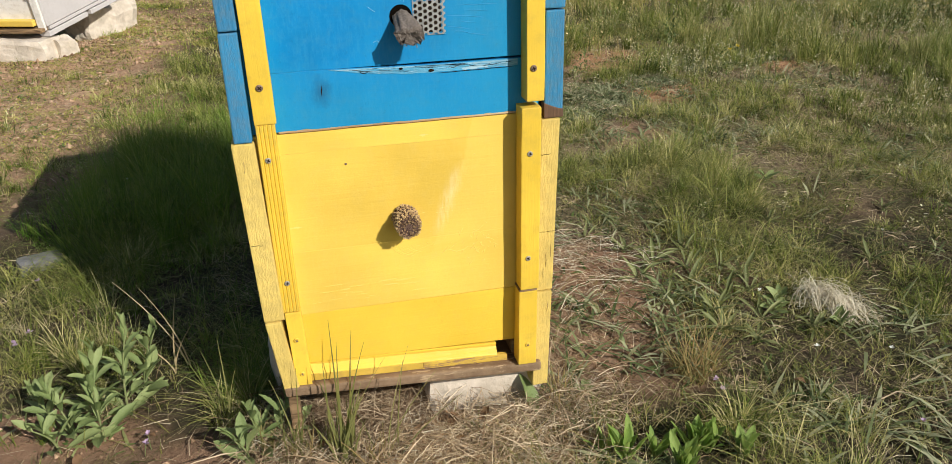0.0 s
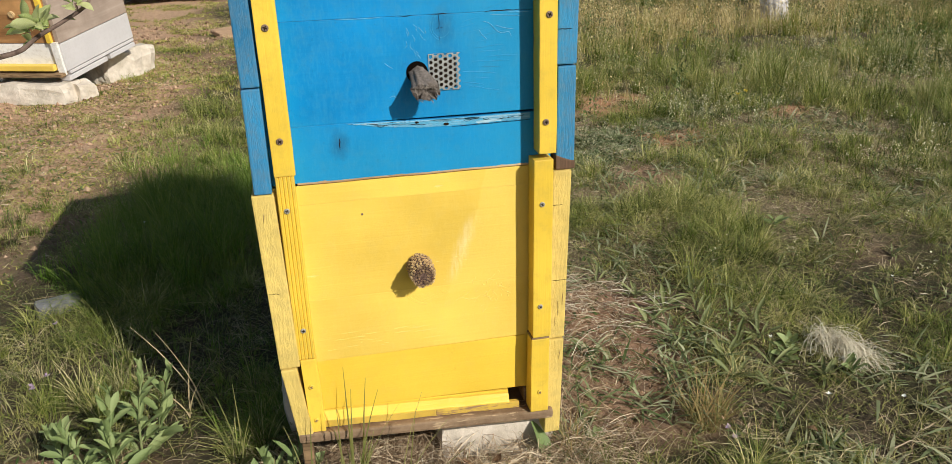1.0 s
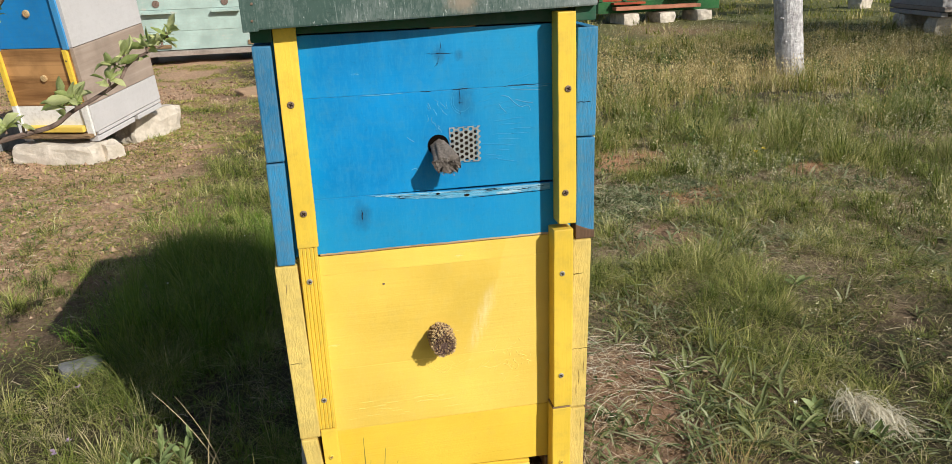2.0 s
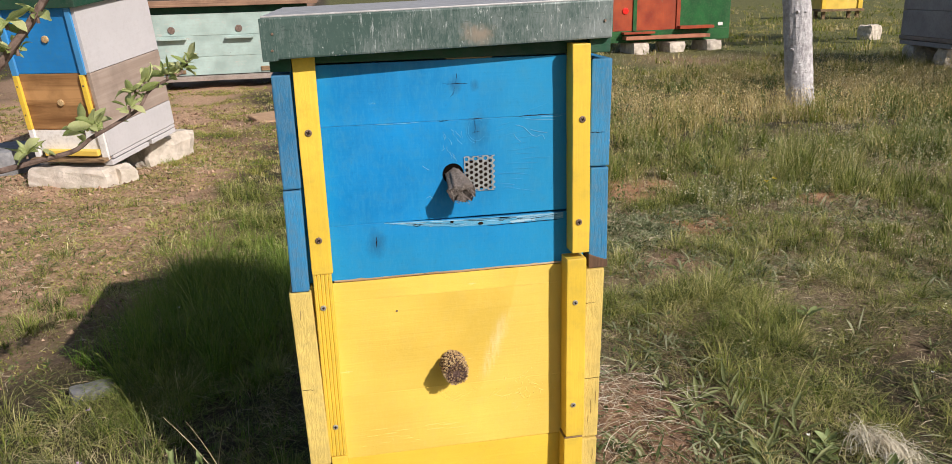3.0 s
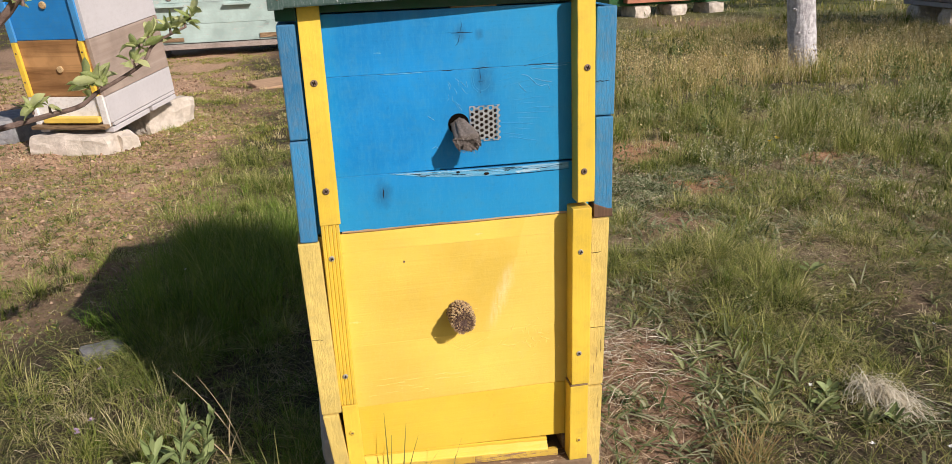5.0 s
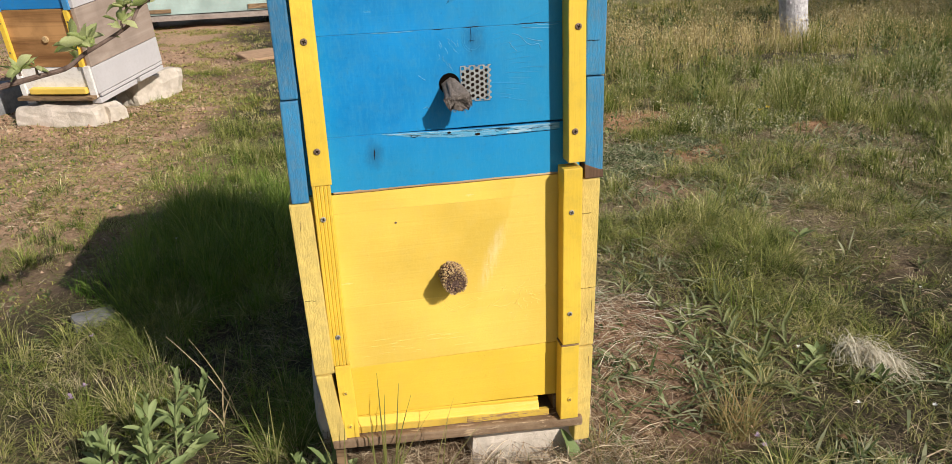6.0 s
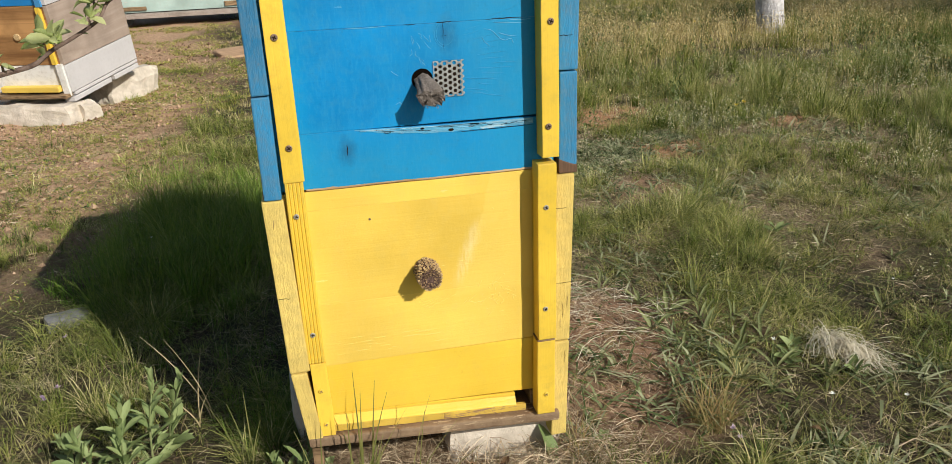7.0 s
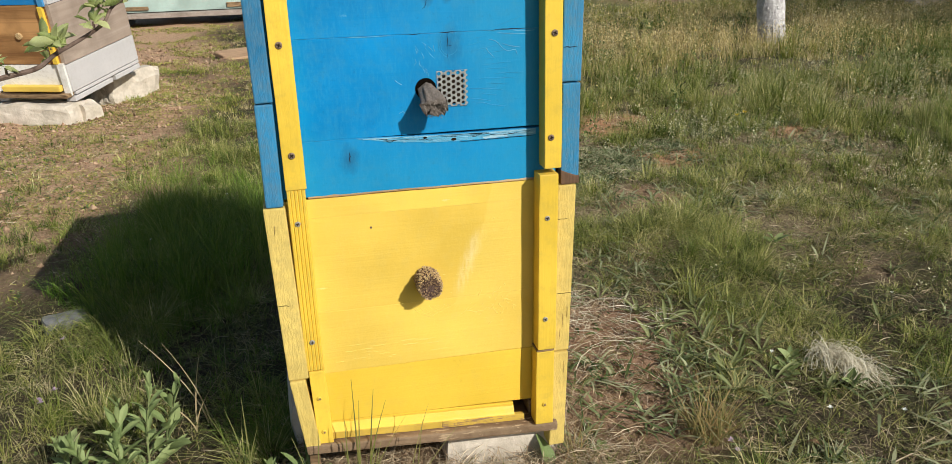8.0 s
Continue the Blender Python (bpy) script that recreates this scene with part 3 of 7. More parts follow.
def blades(name, material, x, y, height, width, lean, label, category="grass", lift=0.0, segs=3, flat=False, az=None, tone=None, leafy=False):
    """Many bent blades in one mesh; every array has one entry a blade. leafy: widest in the middle."""
    n = len(x)
    rg = np.random.default_rng(len(name) * 31 + n)
    az = rg.uniform(0, math.tau, n) if az is None else az
    tone = rg.uniform(0, 1, n) if tone is None else tone
    d = np.stack([np.cos(az), np.sin(az), np.zeros(n)], -1)
    tw = az + math.pi / 2 + rg.normal(0, 0.5, n)
    s = np.stack([np.cos(tw), np.sin(tw), np.zeros(n)], -1)
    base = np.stack([x, y, ground_z(x, y) - 0.004 + lift], -1)
    verts = np.zeros((n, 2 * segs + 1, 3))
    sway = rg.normal(0, 0.16, n)
    for k in range(segs + 1):
        t = k / segs
        if flat:
            p = base + d * (height * t)[:, None] + s * (sway * height * t * t * 2)[:, None]
            p[:, 2] += height * lean * 4 * t * (1 - t) * 0.5 + 0.004 + lean * height * t * 0.6
        else:
            out = height * lean * t ** 1.8
            p = base + d * out[:, None] + s * (sway * height * t * t)[:, None]
            p[:, 2] += height * t * (1 - 0.45 * np.clip(lean, 0, 1.2) * t)
        if k == segs:
            verts[:, 2 * segs] = p
        else:
            w = width * ((0.25 + 0.75 * math.sin(math.pi * min(1.0, 0.10 + 0.85 * t))) if leafy else (1 - 0.55 * t)) * 0.5
            up = np.zeros((n, 3))
            if flat:
                up[:, 2] = rg.normal(0, 0.3, n) * width
            verts[:, 2 * k] = p - s * w[:, None] - up
            verts[:, 2 * k + 1] = p + s * w[:, None] + up
    m = 2 * segs + 1
    start = (np.arange(n) * m)[:, None]
    quads = np.concatenate([start + np.array([2 * k, 2 * k + 1, 2 * k + 3, 2 * k + 2]) for k in range(segs - 1)], 1).reshape(n, -1)
    tris = start + np.array([2 * segs - 2, 2 * segs - 1, 2 * segs])
    loops = np.concatenate([quads, tris], 1).ravel()
    sizes = np.tile(np.array([4] * (segs - 1) + [3]), n)
    me = bpy.data.meshes.new(name)
    me.vertices.add(n * m)
    me.vertices.foreach_set("co", verts.astype(np.float32).ravel())
    me.loops.add(len(loops))
    me.loops.foreach_set("vertex_index", loops.astype(np.int32))
    me.polygons.add(len(sizes))
    me.polygons.foreach_set("loop_start", np.concatenate([[0], np.cumsum(sizes)[:-1]]).astype(np.int32))
    me.polygons.foreach_set("loop_total", sizes.astype(np.int32))
    me.update(calc_edges=True)
    for key, value in (("tone", np.repeat(tone, m)), ("along", np.tile(np.append(np.repeat(np.arange(segs) / segs, 2), 1.0), n))):
        me.attributes.new(key, "FLOAT", "POINT").data.foreach_set("value", value.astype(np.float32))
    me.materials.append(material)
    return tagged(new(name, me), label, category, kind="stuff")


RG = np.random.default_rng(5)


def scatter(n, x0, x1, y0, y1, weight):
    x, y = RG.uniform(x0, x1, n), RG.uniform(y0, y1, n)
    keep = RG.uniform(0, 1, n) < weight(x, y)
    return x[keep], y[keep]


def seen(x, y):
    """The wedge of ground before the walk, with room to spare."""
    return (x > -0.42 * (y + 1.2) - 0.35) & (x < 0.98 * (y + 1.2) + 0.45)


def off_hive(x, y):
    return ~((x > -0.145) & (x < 0.325) & (y > 0.0) & (y < 0.5))


def tall(x, y):
    """Lush growth in the hive's lee, 0 to 1."""
    return np.maximum(blob(x, y, -0.44, 1.26, 0.44, 0.50), blob(x, y, -0.45, 2.1, 0.22, 0.40) * 0.15)


def sunny(x, y):
    """Dense fine grass where the hive's shade ends, close by."""
    return np.maximum(blob(x, y, -0.62, 0.44, 0.18, 0.22), blob(x, y, -0.60, 0.20, 0.10, 0.10) * 0.3) * smoothstep(0.40, 0.58, fnoise(x, y, 8, 57))


def clump(x, y):
    return smoothstep(0.40, 0.68, fnoise(x, y, 4.6, 31) * 0.75 + fnoise(x, y, 13, 33) * 0.25)


def gaps(x, y):
    """0 in the small dark holes between the low plants, 1 on them."""
    return smoothstep(0.34, 0.52, vnoise(x, y, 21, 63) * 0.6 + vnoise(x, y, 47, 64) * 0.4)


def near_patch(x, y):
    """The trodden places close by, where grass is thin: straw beside the hive, plantain, soil in front."""
    return np.maximum(np.maximum(blob(x, y, 0.60, 0.38, 0.20, 0.36), blob(x, y, 0.86, 0.40, 0.22, 0.22) * 0.6), np.maximum(np.maximum(blob(x, y, -0.30, 0.02, 0.20, 0.10), blob(x, y, 1.10, 1.88, 0.26, 0.30) * 1.3), np.maximum(blob(x, y, 1.25, 1.2, 0.25, 0.12) * 0.6, np.maximum(np.maximum(blob(x, y, 0.63, 0.02, 0.21, 0.18) * 1.15, blob(x, y, 0.52, -0.24, 0.20, 0.12) * 1.2), np.maximum(blob(x, y, -0.92, 1.02, 0.34, 0.34) * 1.1, np.maximum(blob(x, y, 1.05, -0.34, 0.35, 0.20) * 0.8, blob(x, y, -0.34, 0.20, 0.18, 0.22) * 0.75))))))


def meadow_fill(x, y):
    """Short mixed grass in the open middle of the meadow."""
    return 0.8 * blob(x, y, 1.75, 1.50, 0.70, 0.55) * smoothstep(0.40, 0.58, fnoise(x, y, 9, 65))


def w_near(x, y):
    b = bare(x, y)
    return seen(x, y) * off_hive(x, y) * np.clip(1 - 0.8 * near_patch(x, y) - 0.5 * blob(x, y, -0.58, 0.38, 0.35, 0.45), 0, 1) * np.clip((1 - b) * (0.12 + 0.22 * smoothstep(0.6, 1.3, y) + 0.70 * np.maximum(clump(x, y), meadow_fill(x, y))) + 0.02 + (0.22 - 0.14 * (x < -0.3)) * b * smoothstep(0.50, 0.66, fnoise(x, y, 6, 41)), 0, 1)


def tufts(name, material, n, area, weight, count, radius, height, width, label, segs=3, lean=(0.15, 1.1)):
    """Grass in tufts: blades that spread out from scattered roots. height(x, y) gives the tuft's height."""
    cx, cy = scatter(n, *area, weight)
    k = RG.integers(count[0], count[1], len(cx))
    idx = np.repeat(np.arange(len(cx)), k)
    m = len(idx)
    a = RG.uniform(0, math.tau, m)
    r = np.sqrt(RG.uniform(0, 1, m)) * (radius * RG.uniform(0.5, 1.5, len(cx)))[idx]
    x, y = cx[idx] + np.cos(a) * r, cy[idx] + np.sin(a) * r
    h = (height(cx, cy) * RG.uniform(0.45, 1.65, len(cx)))[idx] * RG.uniform(0.40, 1.20, m)
    ln = RG.uniform(lean[0], lean[1], m) * (0.45 + 0.8 * r / radius)
    tone = np.clip(0.70 * RG.uniform(0, 1, len(cx))[idx] + 0.30 * RG.uniform(0, 1, m), 0, 1)
    keep = off_hive(x, y) | (y > 0.6)
    return blades(name, material, x[keep], y[keep], h[keep], RG.uniform(width[0], width[1], m)[keep], ln[keep], label, segs=segs, az=(a + RG.normal(0, 0.7, m))[keep], tone=tone[keep])


def h_near(x, y):
    far = smoothstep(1.6, 3.2, y) * smoothstep(0.5, 1.2, x)
    return (0.016 + 0.074 * np.maximum(clump(x, y), 0.7 * meadow_fill(x, y))) * (1 - 0.45 * bare(x, y)) * (1 + 1.0 * far)


NEAR, MIDDLE = (-1.2, 2.6, -0.55, 1.15), (-1.9, 3.9, 1.15, 3.2)
tufts("meadow_grass", M_GRASS, 10500, NEAR, w_near, (18, 44), 0.024, h_near, (0.0009, 0.0021), "short patchy tufts of fine green and straw-coloured meadow grass", lean=(0.2, 1.7))
tufts("meadow_grass", M_GRASS, 17000, MIDDLE, w_near, (11, 27), 0.024, h_near, (0.0012, 0.0027), "patchy tufts of fine green meadow grass beyond the hive", segs=2, lean=(0.15, 1.5))
gx, gy = scatter(190000, -1.9, 3.6, -0.55, 3.2, lambda x, y: seen(x, y) * off_hive(x, y) * np.clip(0.55 - 0.50 * bare(x, y), 0, 1) * gaps(x, y) * (1 - 0.75 * blob(x, y, -0.52, 0.36, 0.5, 0.6)))
blades("thin_grass", M_UNDER, gx, gy, RG.uniform(0.010, 0.042, len(gx)), RG.uniform(0.0009, 0.0022, len(gx)), RG.uniform(0.3, 2.2, len(gx)), "thin low grass and dead stalks between the tufts", segs=2)

# a low tangle of fine stems and herbs close by
gx, gy = scatter(80000, -0.9, 2.2, -0.5, 1.4, lambda x, y: seen(x, y) * off_hive(x, y) * np.clip(1.0 - 1.1 * bare(x, y), 0.03, 1) * np.clip(1 - 0.7 * near_patch(x, y), 0, 1) * gaps(x, y) * smoothstep(0.36, 0.58, fnoise(x, y, 9.0, 37)))
blades("grass_tangle", M_UNDER, gx, gy, RG.uniform(0.025, 0.085, len(gx)), RG.uniform(0.0008, 0.0019, len(gx)), RG.uniform(0.6, 2.4, len(gx)), "low tangle of bent grass stems and straw")

# the lush patch in the shade and the sunny fringe before it
tufts("lush_grass", M_LUSH, 5600, (-1.4, 0.1, 0.0, 2.9), lambda x, y: seen(x, y) * off_hive(x, y) * tall(x, y) * (0.30 + 0.70 * clump(x, y)), (18, 44), 0.022,
      lambda x, y: 0.060 + 0.080 * tall(x, y) + 0.03 * clump(x, y), (0.0010, 0.0024), "tall lush green grass in the shade of the hive", segs=3, lean=(0.1, 0.9))
tufts("shade_grass", M_LUSH, 1500, (-0.75, -0.14, 0.05, 1.0), lambda x, y: smoothstep(-0.04, 0.05, x + 0.16 + 0.62 * y) * off_hive(x, y) * (0.2 + 0.8 * clump(x, y)), (10, 26), 0.020,
      lambda x, y: 0.035 + 0.040 * clump(x, y), (0.0010, 0.0022), "sparse short grass in deep shade beside the hive", segs=2, lean=(0.2, 1.3))
tufts("sunlit_grass", M_RANK, 1250, (-1.1, -0.25, 0.0, 1.0), lambda x, y: seen(x, y) * sunny(x, y) * (0.4 + 0.6 * clump(x, y)), (16, 36), 0.020,
      lambda x, y: 0.035 + 0.050 * sunny(x, y), (0.0009, 0.0021), "dense fine yellow-green grass at the edge of the shade", lean=(0.1, 0.9))


def deep(x, y):
    """Rank dark grass out to the side and before the trees."""
    # the sideward spread of darker grass also stands in for tree shade
    side = smoothstep(0.0, 0.4, x - 1.25 - 0.62 * y + (fnoise(x, y, 2.0, 35) - 0.5) * 0.9) * smoothstep(-0.2, 0.4, y)
    row = np.maximum(blob(x, y, 1.75, 3.15, 0.85, 0.50), blob(x, y, 2.9, 2.9, 0.9, 0.7)) * smoothstep(5.0, 3.6, y)
    return np.maximum(side * smoothstep(6.2, 4.8, y), row * 0.9)


tufts("rank_grass", M_RANK, 14500, (0.9, 6.0, -0.1, 5.4), lambda x, y: seen(x, y) * deep(x, y) * (0.12 + 0.88 * clump(x, y)), (16, 36), 0.026,
      lambda x, y: 0.045 + 0.135 * clump(x, y) * smoothstep(0.3, 1.9, y), (0.0014, 0.0030), "tall rank green grass at the meadow's edge", segs=2, lean=(0.1, 0.9))


# middle distance
def dry_band(x, y):
    """The belt of ripe grass round the whitewashed trunk."""
    return np.exp(-((y - 5.1 - 0.10 * (x - 3)) / 1.0) ** 2) * smoothstep(0.6, 1.6, x)


def w_mid(x, y):
    b = bare(x, y)
    return seen(x, y) * (1 - 0.45 * dry_band(x, y)) * (1 - 0.7 * deep(x, y)) * np.clip((1 - b) * (0.20 + 0.80 * clump(x, y)) + 0.03 + 0.10 * b * smoothstep(0.5, 0.62, fnoise(x, y, 2.6, 43)), 0, 1)


def w_round(x, y):
    return np.clip((1 - bare(x, y)) * (0.35 + 0.65 * clump(x, y)), 0, 1)


def h_mid(x, y):
    right = smoothstep(0.2, 1.0, x)
    return 0.026 + 0.012 * clump(x, y) + right * (0.015 + 0.13 * smoothstep(0.38, 0.64, fnoise(x, y, 2.3, 45)) * (0.4 + 0.6 * clump(x, y)))


tufts("meadow_grass", M_MEADOW, 22000, (-3.6, 8.4, 3.2, 7.6), w_mid, (12, 28), 0.038, h_mid, (0.0020, 0.0040), "taller ragged meadow grass among the fruit trees", segs=2, lean=(0.1, 1.1))
tufts("meadow_grass", M_MEADOW, 19000, (-6.0, 30.0, 7.6, 30.0), lambda x, y: w_mid(x, y) * (1 - 0.75 * smoothstep(10, 28, y)), (9, 18), 0.09, h_mid, (0.006, 0.012),
      "distant rough meadow grass under the orchard", segs=2, lean=(0.1, 0.9))
tufts("meadow_grass", M_GRASS, 7000, (-5.0, 6.5, -5.5, 6.0), lambda x, y: ~(seen(x, y) & (y > -0.5)) * w_round(x, y), (8, 16), 0.06, h_near, (0.006, 0.013), "rough meadow grass round about", segs=2, lean=(0.2, 1.2))
tufts("meadow_grass", M_GRASS, 3000, (-14.0, 16.0, -12.0, 16.0), lambda x, y: ~seen(x, y) * w_round(x, y) * ~((x > -5) & (x < 6.5) & (y > -5.5) & (y < 6)), (6, 12), 0.10, h_mid, (0.012, 0.024), "rough meadow grass further off", segs=2, lean=(0.1, 0.9))

# dry stems with seed heads round the whitewashed trunk
gx, gy = scatter(110000, 0.9, 8.0, 2.4, 7.6, lambda x, y: seen(x, y) * smoothstep(0.34, 0.56, fnoise(x, y, 1.1, 51)) * (0.25 + 0.75 * smoothstep(0.42, 0.58, fnoise(x, y, 6.0, 52))) * (0.12 + 0.88 * dry_band(x, y)))
sh = RG.uniform(0.08, 0.24, len(gx))
blades("dry_seed_stems", M_SEED, gx, gy, sh, RG.uniform(0.0014, 0.0026, len(gx)), RG.uniform(0.05, 0.6, len(gx)), "thin straw-coloured grass stems in seed", segs=2)
blades("seed_heads", M_SEED, gx, gy, RG.uniform(0.007, 0.020, len(gx)), RG.uniform(0.0050, 0.011, len(gx)), RG.uniform(0.0, 1.6, len(gx)), "small tan seed heads over the grass", segs=2, lift=sh * 0.78, leafy=True)


# leafy herbs standing among the ripening grass
def w_herbs(x, y):
    return seen(x, y) * smoothstep(0.46, 0.62, fnoise(x, y, 1.9, 95)) * smoothstep(0.40, 0.60, fnoise(x, y, 7.0, 96)) * (1 - bare(x, y)) * (0.25 + 0.75 * smoothstep(2.3, 2.8, y))


cx, cy = scatter(4200, 0.9, 6.5, 1.5, 6.2, w_herbs)
hk = np.repeat(np.arange(len(cx)), 22)
gx, gy = cx[hk] + RG.normal(0, 0.018, len(hk)), cy[hk] + RG.normal(0, 0.018, len(hk))
hl = RG.uniform(0.0, 1.0, len(hk)) * RG.uniform(0.05, 0.16, len(cx))[hk]
blades("meadow_herbs", M_COVER, gx, gy, RG.uniform(0.012, 0.030, len(hk)), RG.uniform(0.005, 0.012, len(hk)), RG.uniform(0.3, 1.6, len(hk)), "small-leaved bushy herbs in the meadow grass", "weeds", lift=hl, segs=2, leafy=True, tone=np.clip(RG.uniform(0, 1, len(cx))[hk] * 0.6 + RG.uniform(0, 0.4, len(hk)), 0, 1))


# thin weeds hung with small pale pods, and the leaves low on their stems
def pod_weeds(n, area, weight, label, tall_by=1.0):
    cx, cy = scatter(n, *area, weight)
    h = RG.uniform(0.07, 0.19, len(cx)) * tall_by
    az, ln = RG.uniform(0, math.tau, len(cx)), RG.uniform(0.05, 0.45, len(cx))
    blades("weed_stems", M_COVER, cx, cy, h, RG.uniform(0.0012, 0.0022, len(cx)), ln, "thin grey-green stems of small weeds", "weeds", segs=2, az=az)
    k = RG.integers(7, 16, len(cx))
    i = np.repeat(np.arange(len(cx)), k)
    t = RG.uniform(0.35, 1.0, len(i))
    spread = RG.uniform(0.003, 0.014, len(i)) * (1.3 - t)
    a = RG.uniform(0, math.tau, len(i))
    px = cx[i] + np.cos(az[i]) * h[i] * ln[i] * t ** 1.8 + np.cos(a) * spread
    py = cy[i] + np.sin(az[i]) * h[i] * ln[i] * t ** 1.8 + np.sin(a) * spread
    blades("seed_pods", M_PODS, px, py, RG.uniform(0.0030, 0.0070, len(i)) * tall_by, RG.uniform(0.0028, 0.0060, len(i)) * tall_by, RG.uniform(0.2, 2.0, len(i)), label, "weeds", segs=2, lift=h[i] * t * (1 - 0.45 * ln[i] * t) + 0.003, leafy=True, az=a)


def w_pods(x, y):
    spots = np.maximum(blob(x, y, 1.75, 2.15, 0.35, 0.35), np.maximum(blob(x, y, 3.1, 2.9, 0.9, 0.8) * 0.8, blob(x, y, 2.2, 1.35, 0.4, 0.3) * 0.7))
    return seen(x, y) * np.clip(spots + 0.20 * smoothstep(0.45, 0.65, fnoise(x, y, 2.1, 91)) * (0.15 + 0.85 * smoothstep(1.4, 2.2, y)), 0, 1)


pod_weeds(6500, (0.5, 4.2, 0.3, 4.0), w_pods, "small cream pods and flowers on thin weeds")
pod_weeds(4200, (0.8, 8.0, 4.0, 9.0), lambda x, y: seen(x, y) * smoothstep(0.40, 0.62, fnoise(x, y, 0.9, 93)) * 0.6, "cream pods and flowers of weeds in the meadow", 1.3)

# dead straw lying on the ground
def w_straw(x, y):
    front = np.maximum(blob(x, y, 0.17, -0.08, 0.33, 0.20), blob(x, y, 0.56, 0.46, 0.24, 0.40) * 1.5)
    front = np.maximum(front, np.maximum(blob(x, y, 1.40, 1.9, 0.5, 0.8) * 0.35, blob(x, y, 1.40, 1.35, 0.6, 0.45) * 0.8))
    front = np.maximum(front, np.maximum(blob(x, y, 0.75, 1.10, 0.45, 0.60) * 0.95, blob(x, y, 0.85, -0.20, 0.30, 0.16) * 0.5))
    front = np.maximum(front, np.maximum(blob(x, y, 1.35, 2.25, 0.40, 0.55) * 0.9, np.maximum(blob(x, y, 1.8, 1.6, 0.75, 0.6) * 1.1, blob(x, y, 0.66, 0.02, 0.22, 0.16) * 0.8)))
    front = np.maximum(front, blob(x, y, -0.28, 0.12, 0.08, 0.06) * 0.5)
    return seen(x, y) * off_hive(x, y) * np.clip(front * 0.60 + 0.24 * (1 - bare(x, y)) * (x > -0.3) * (1 - 0.5 * blob(x, y, 0.95, -0.02, 0.45, 0.28)) + 0.08 * blob(x, y, -0.60, 0.25, 0.4, 0.35) + 0.08, 0, 1) * (0.25 + 0.75 * smoothstep(0.42, 0.60, fnoise(x, y, 7, 61))) * (0.15 + 0.85 * gaps(x + 3.3, y))


gx, gy = scatter(270000, -1.7, 3.2, -0.55, 3.0, w_straw)
blades("straw_litter", M_STRAW, gx, gy, RG.uniform(0.012, 0.070, len(gx)), RG.uniform(0.0007, 0.0017, len(gx)), RG.uniform(0.01, 0.22, len(gx)), "dead pale straw lying in the grass", segs=2, flat=True, lift=RG.uniform(0, 0.016, len(gx)))

gx, gy = scatter(13000, -0.32, 0.50, -0.34, 0.20, lambda x, y: blob(x, y, 0.13, -0.06, 0.34, 0.26) * (1 - 0.8 * ((x > 0.10) & (y > 0.0))))
blades("straw_litter", M_STRAW, gx, gy, RG.uniform(0.03, 0.11, len(gx)), RG.uniform(0.0007, 0.0016, len(gx)), RG.uniform(0.03, 0.32, len(gx)), "matted dead straw heaped before the hive", flat=True, lift=RG.uniform(0, 0.040, len(gx)))

gx, gy = scatter(5500, -0.40, 0.95, -0.34, 0.65, lambda x, y: off_hive(x, y) * np.maximum(blob(x, y, 0.14, -0.08, 0.32, 0.22), blob(x, y, 0.56, 0.46, 0.20, 0.28) * 0.6))
blades("straw_litter", M_BLEACH, gx, gy, RG.uniform(0.03, 0.11, len(gx)), RG.uniform(0.0007, 0.0014, len(gx)), RG.uniform(0.02, 0.25, len(gx)), "bleached loose straws on the litter", flat=True, lift=RG.uniform(0.008, 0.035, len(gx)))

# low yellow-green mossy growth on the trodden lane
M_MOSS = grass_material("lane_moss", ((0.15, (0.10, 0.12, 0.030)), (0.45, (0.33, 0.33, 0.070)), (0.70, (0.54, 0.50, 0.130)), (0.9, (0.66, 0.53, 0.26))), 0.4, 0.2, 0.55, 0.0)
gx, gy = scatter(250000, -3.4, 0.2, 1.0, 8.4, lambda x, y: seen(x, y) * np.clip(bare(x, y) * 1.2, 0, 1) * smoothstep(0.46, 0.54, fnoise(x, y, 2.6, 81) * 0.75 + fnoise(x, y, 9, 83) * 0.25) * (1.15 - 0.08 * y))
blades("lane_growth", M_MOSS, gx, gy, RG.uniform(0.005, 0.018, len(gx)) * (1 + 0.10 * gy), RG.uniform(0.0022, 0.0055, len(gx)) * (0.8 + 0.14 * gy), RG.uniform(0.6, 2.4, len(gx)), "low yellow-green growth on the trodden soil", "weeds", segs=2, leafy=True)
M_BRIGHT = grass_material("bright_lane_grass", ((0.12, (0.09, 0.14, 0.025)), (0.45, (0.33, 0.385, 0.075)), (0.70, (0.52, 0.52, 0.16)), (0.9, (0.62, 0.55, 0.27))))
tufts("lane_grass", M_BRIGHT, 4000, (-2.6, 0.0, 1.3, 6.0), lambda x, y: seen(x, y) * np.clip(smoothstep(0.54, 0.66, fnoise(x, y, 1.7, 87)) * (0.05 + 0.70 * clump(x, y)) + blob(x, y, -1.05, 4.3, 0.35, 0.4) + 0.6 * blob(x, y, -0.62, 4.2, 0.35, 0.55), 0, 1) * (x < -0.1 - 0.05 * y), (10, 26), 0.030,
      lambda x, y: 0.018 + 0.026 * clump(x, y), (0.0014, 0.0032), "short bright green grass tufts on the trodden lane", segs=2, lean=(0.3, 1.7))
gx, gy = scatter(60000, -2.8, 0.0, 1.2, 6.5, lambda x, y: seen(x, y) * bare(x, y) * smoothstep(0.50, 0.66, fnoise(x, y, 4.1, 89)))
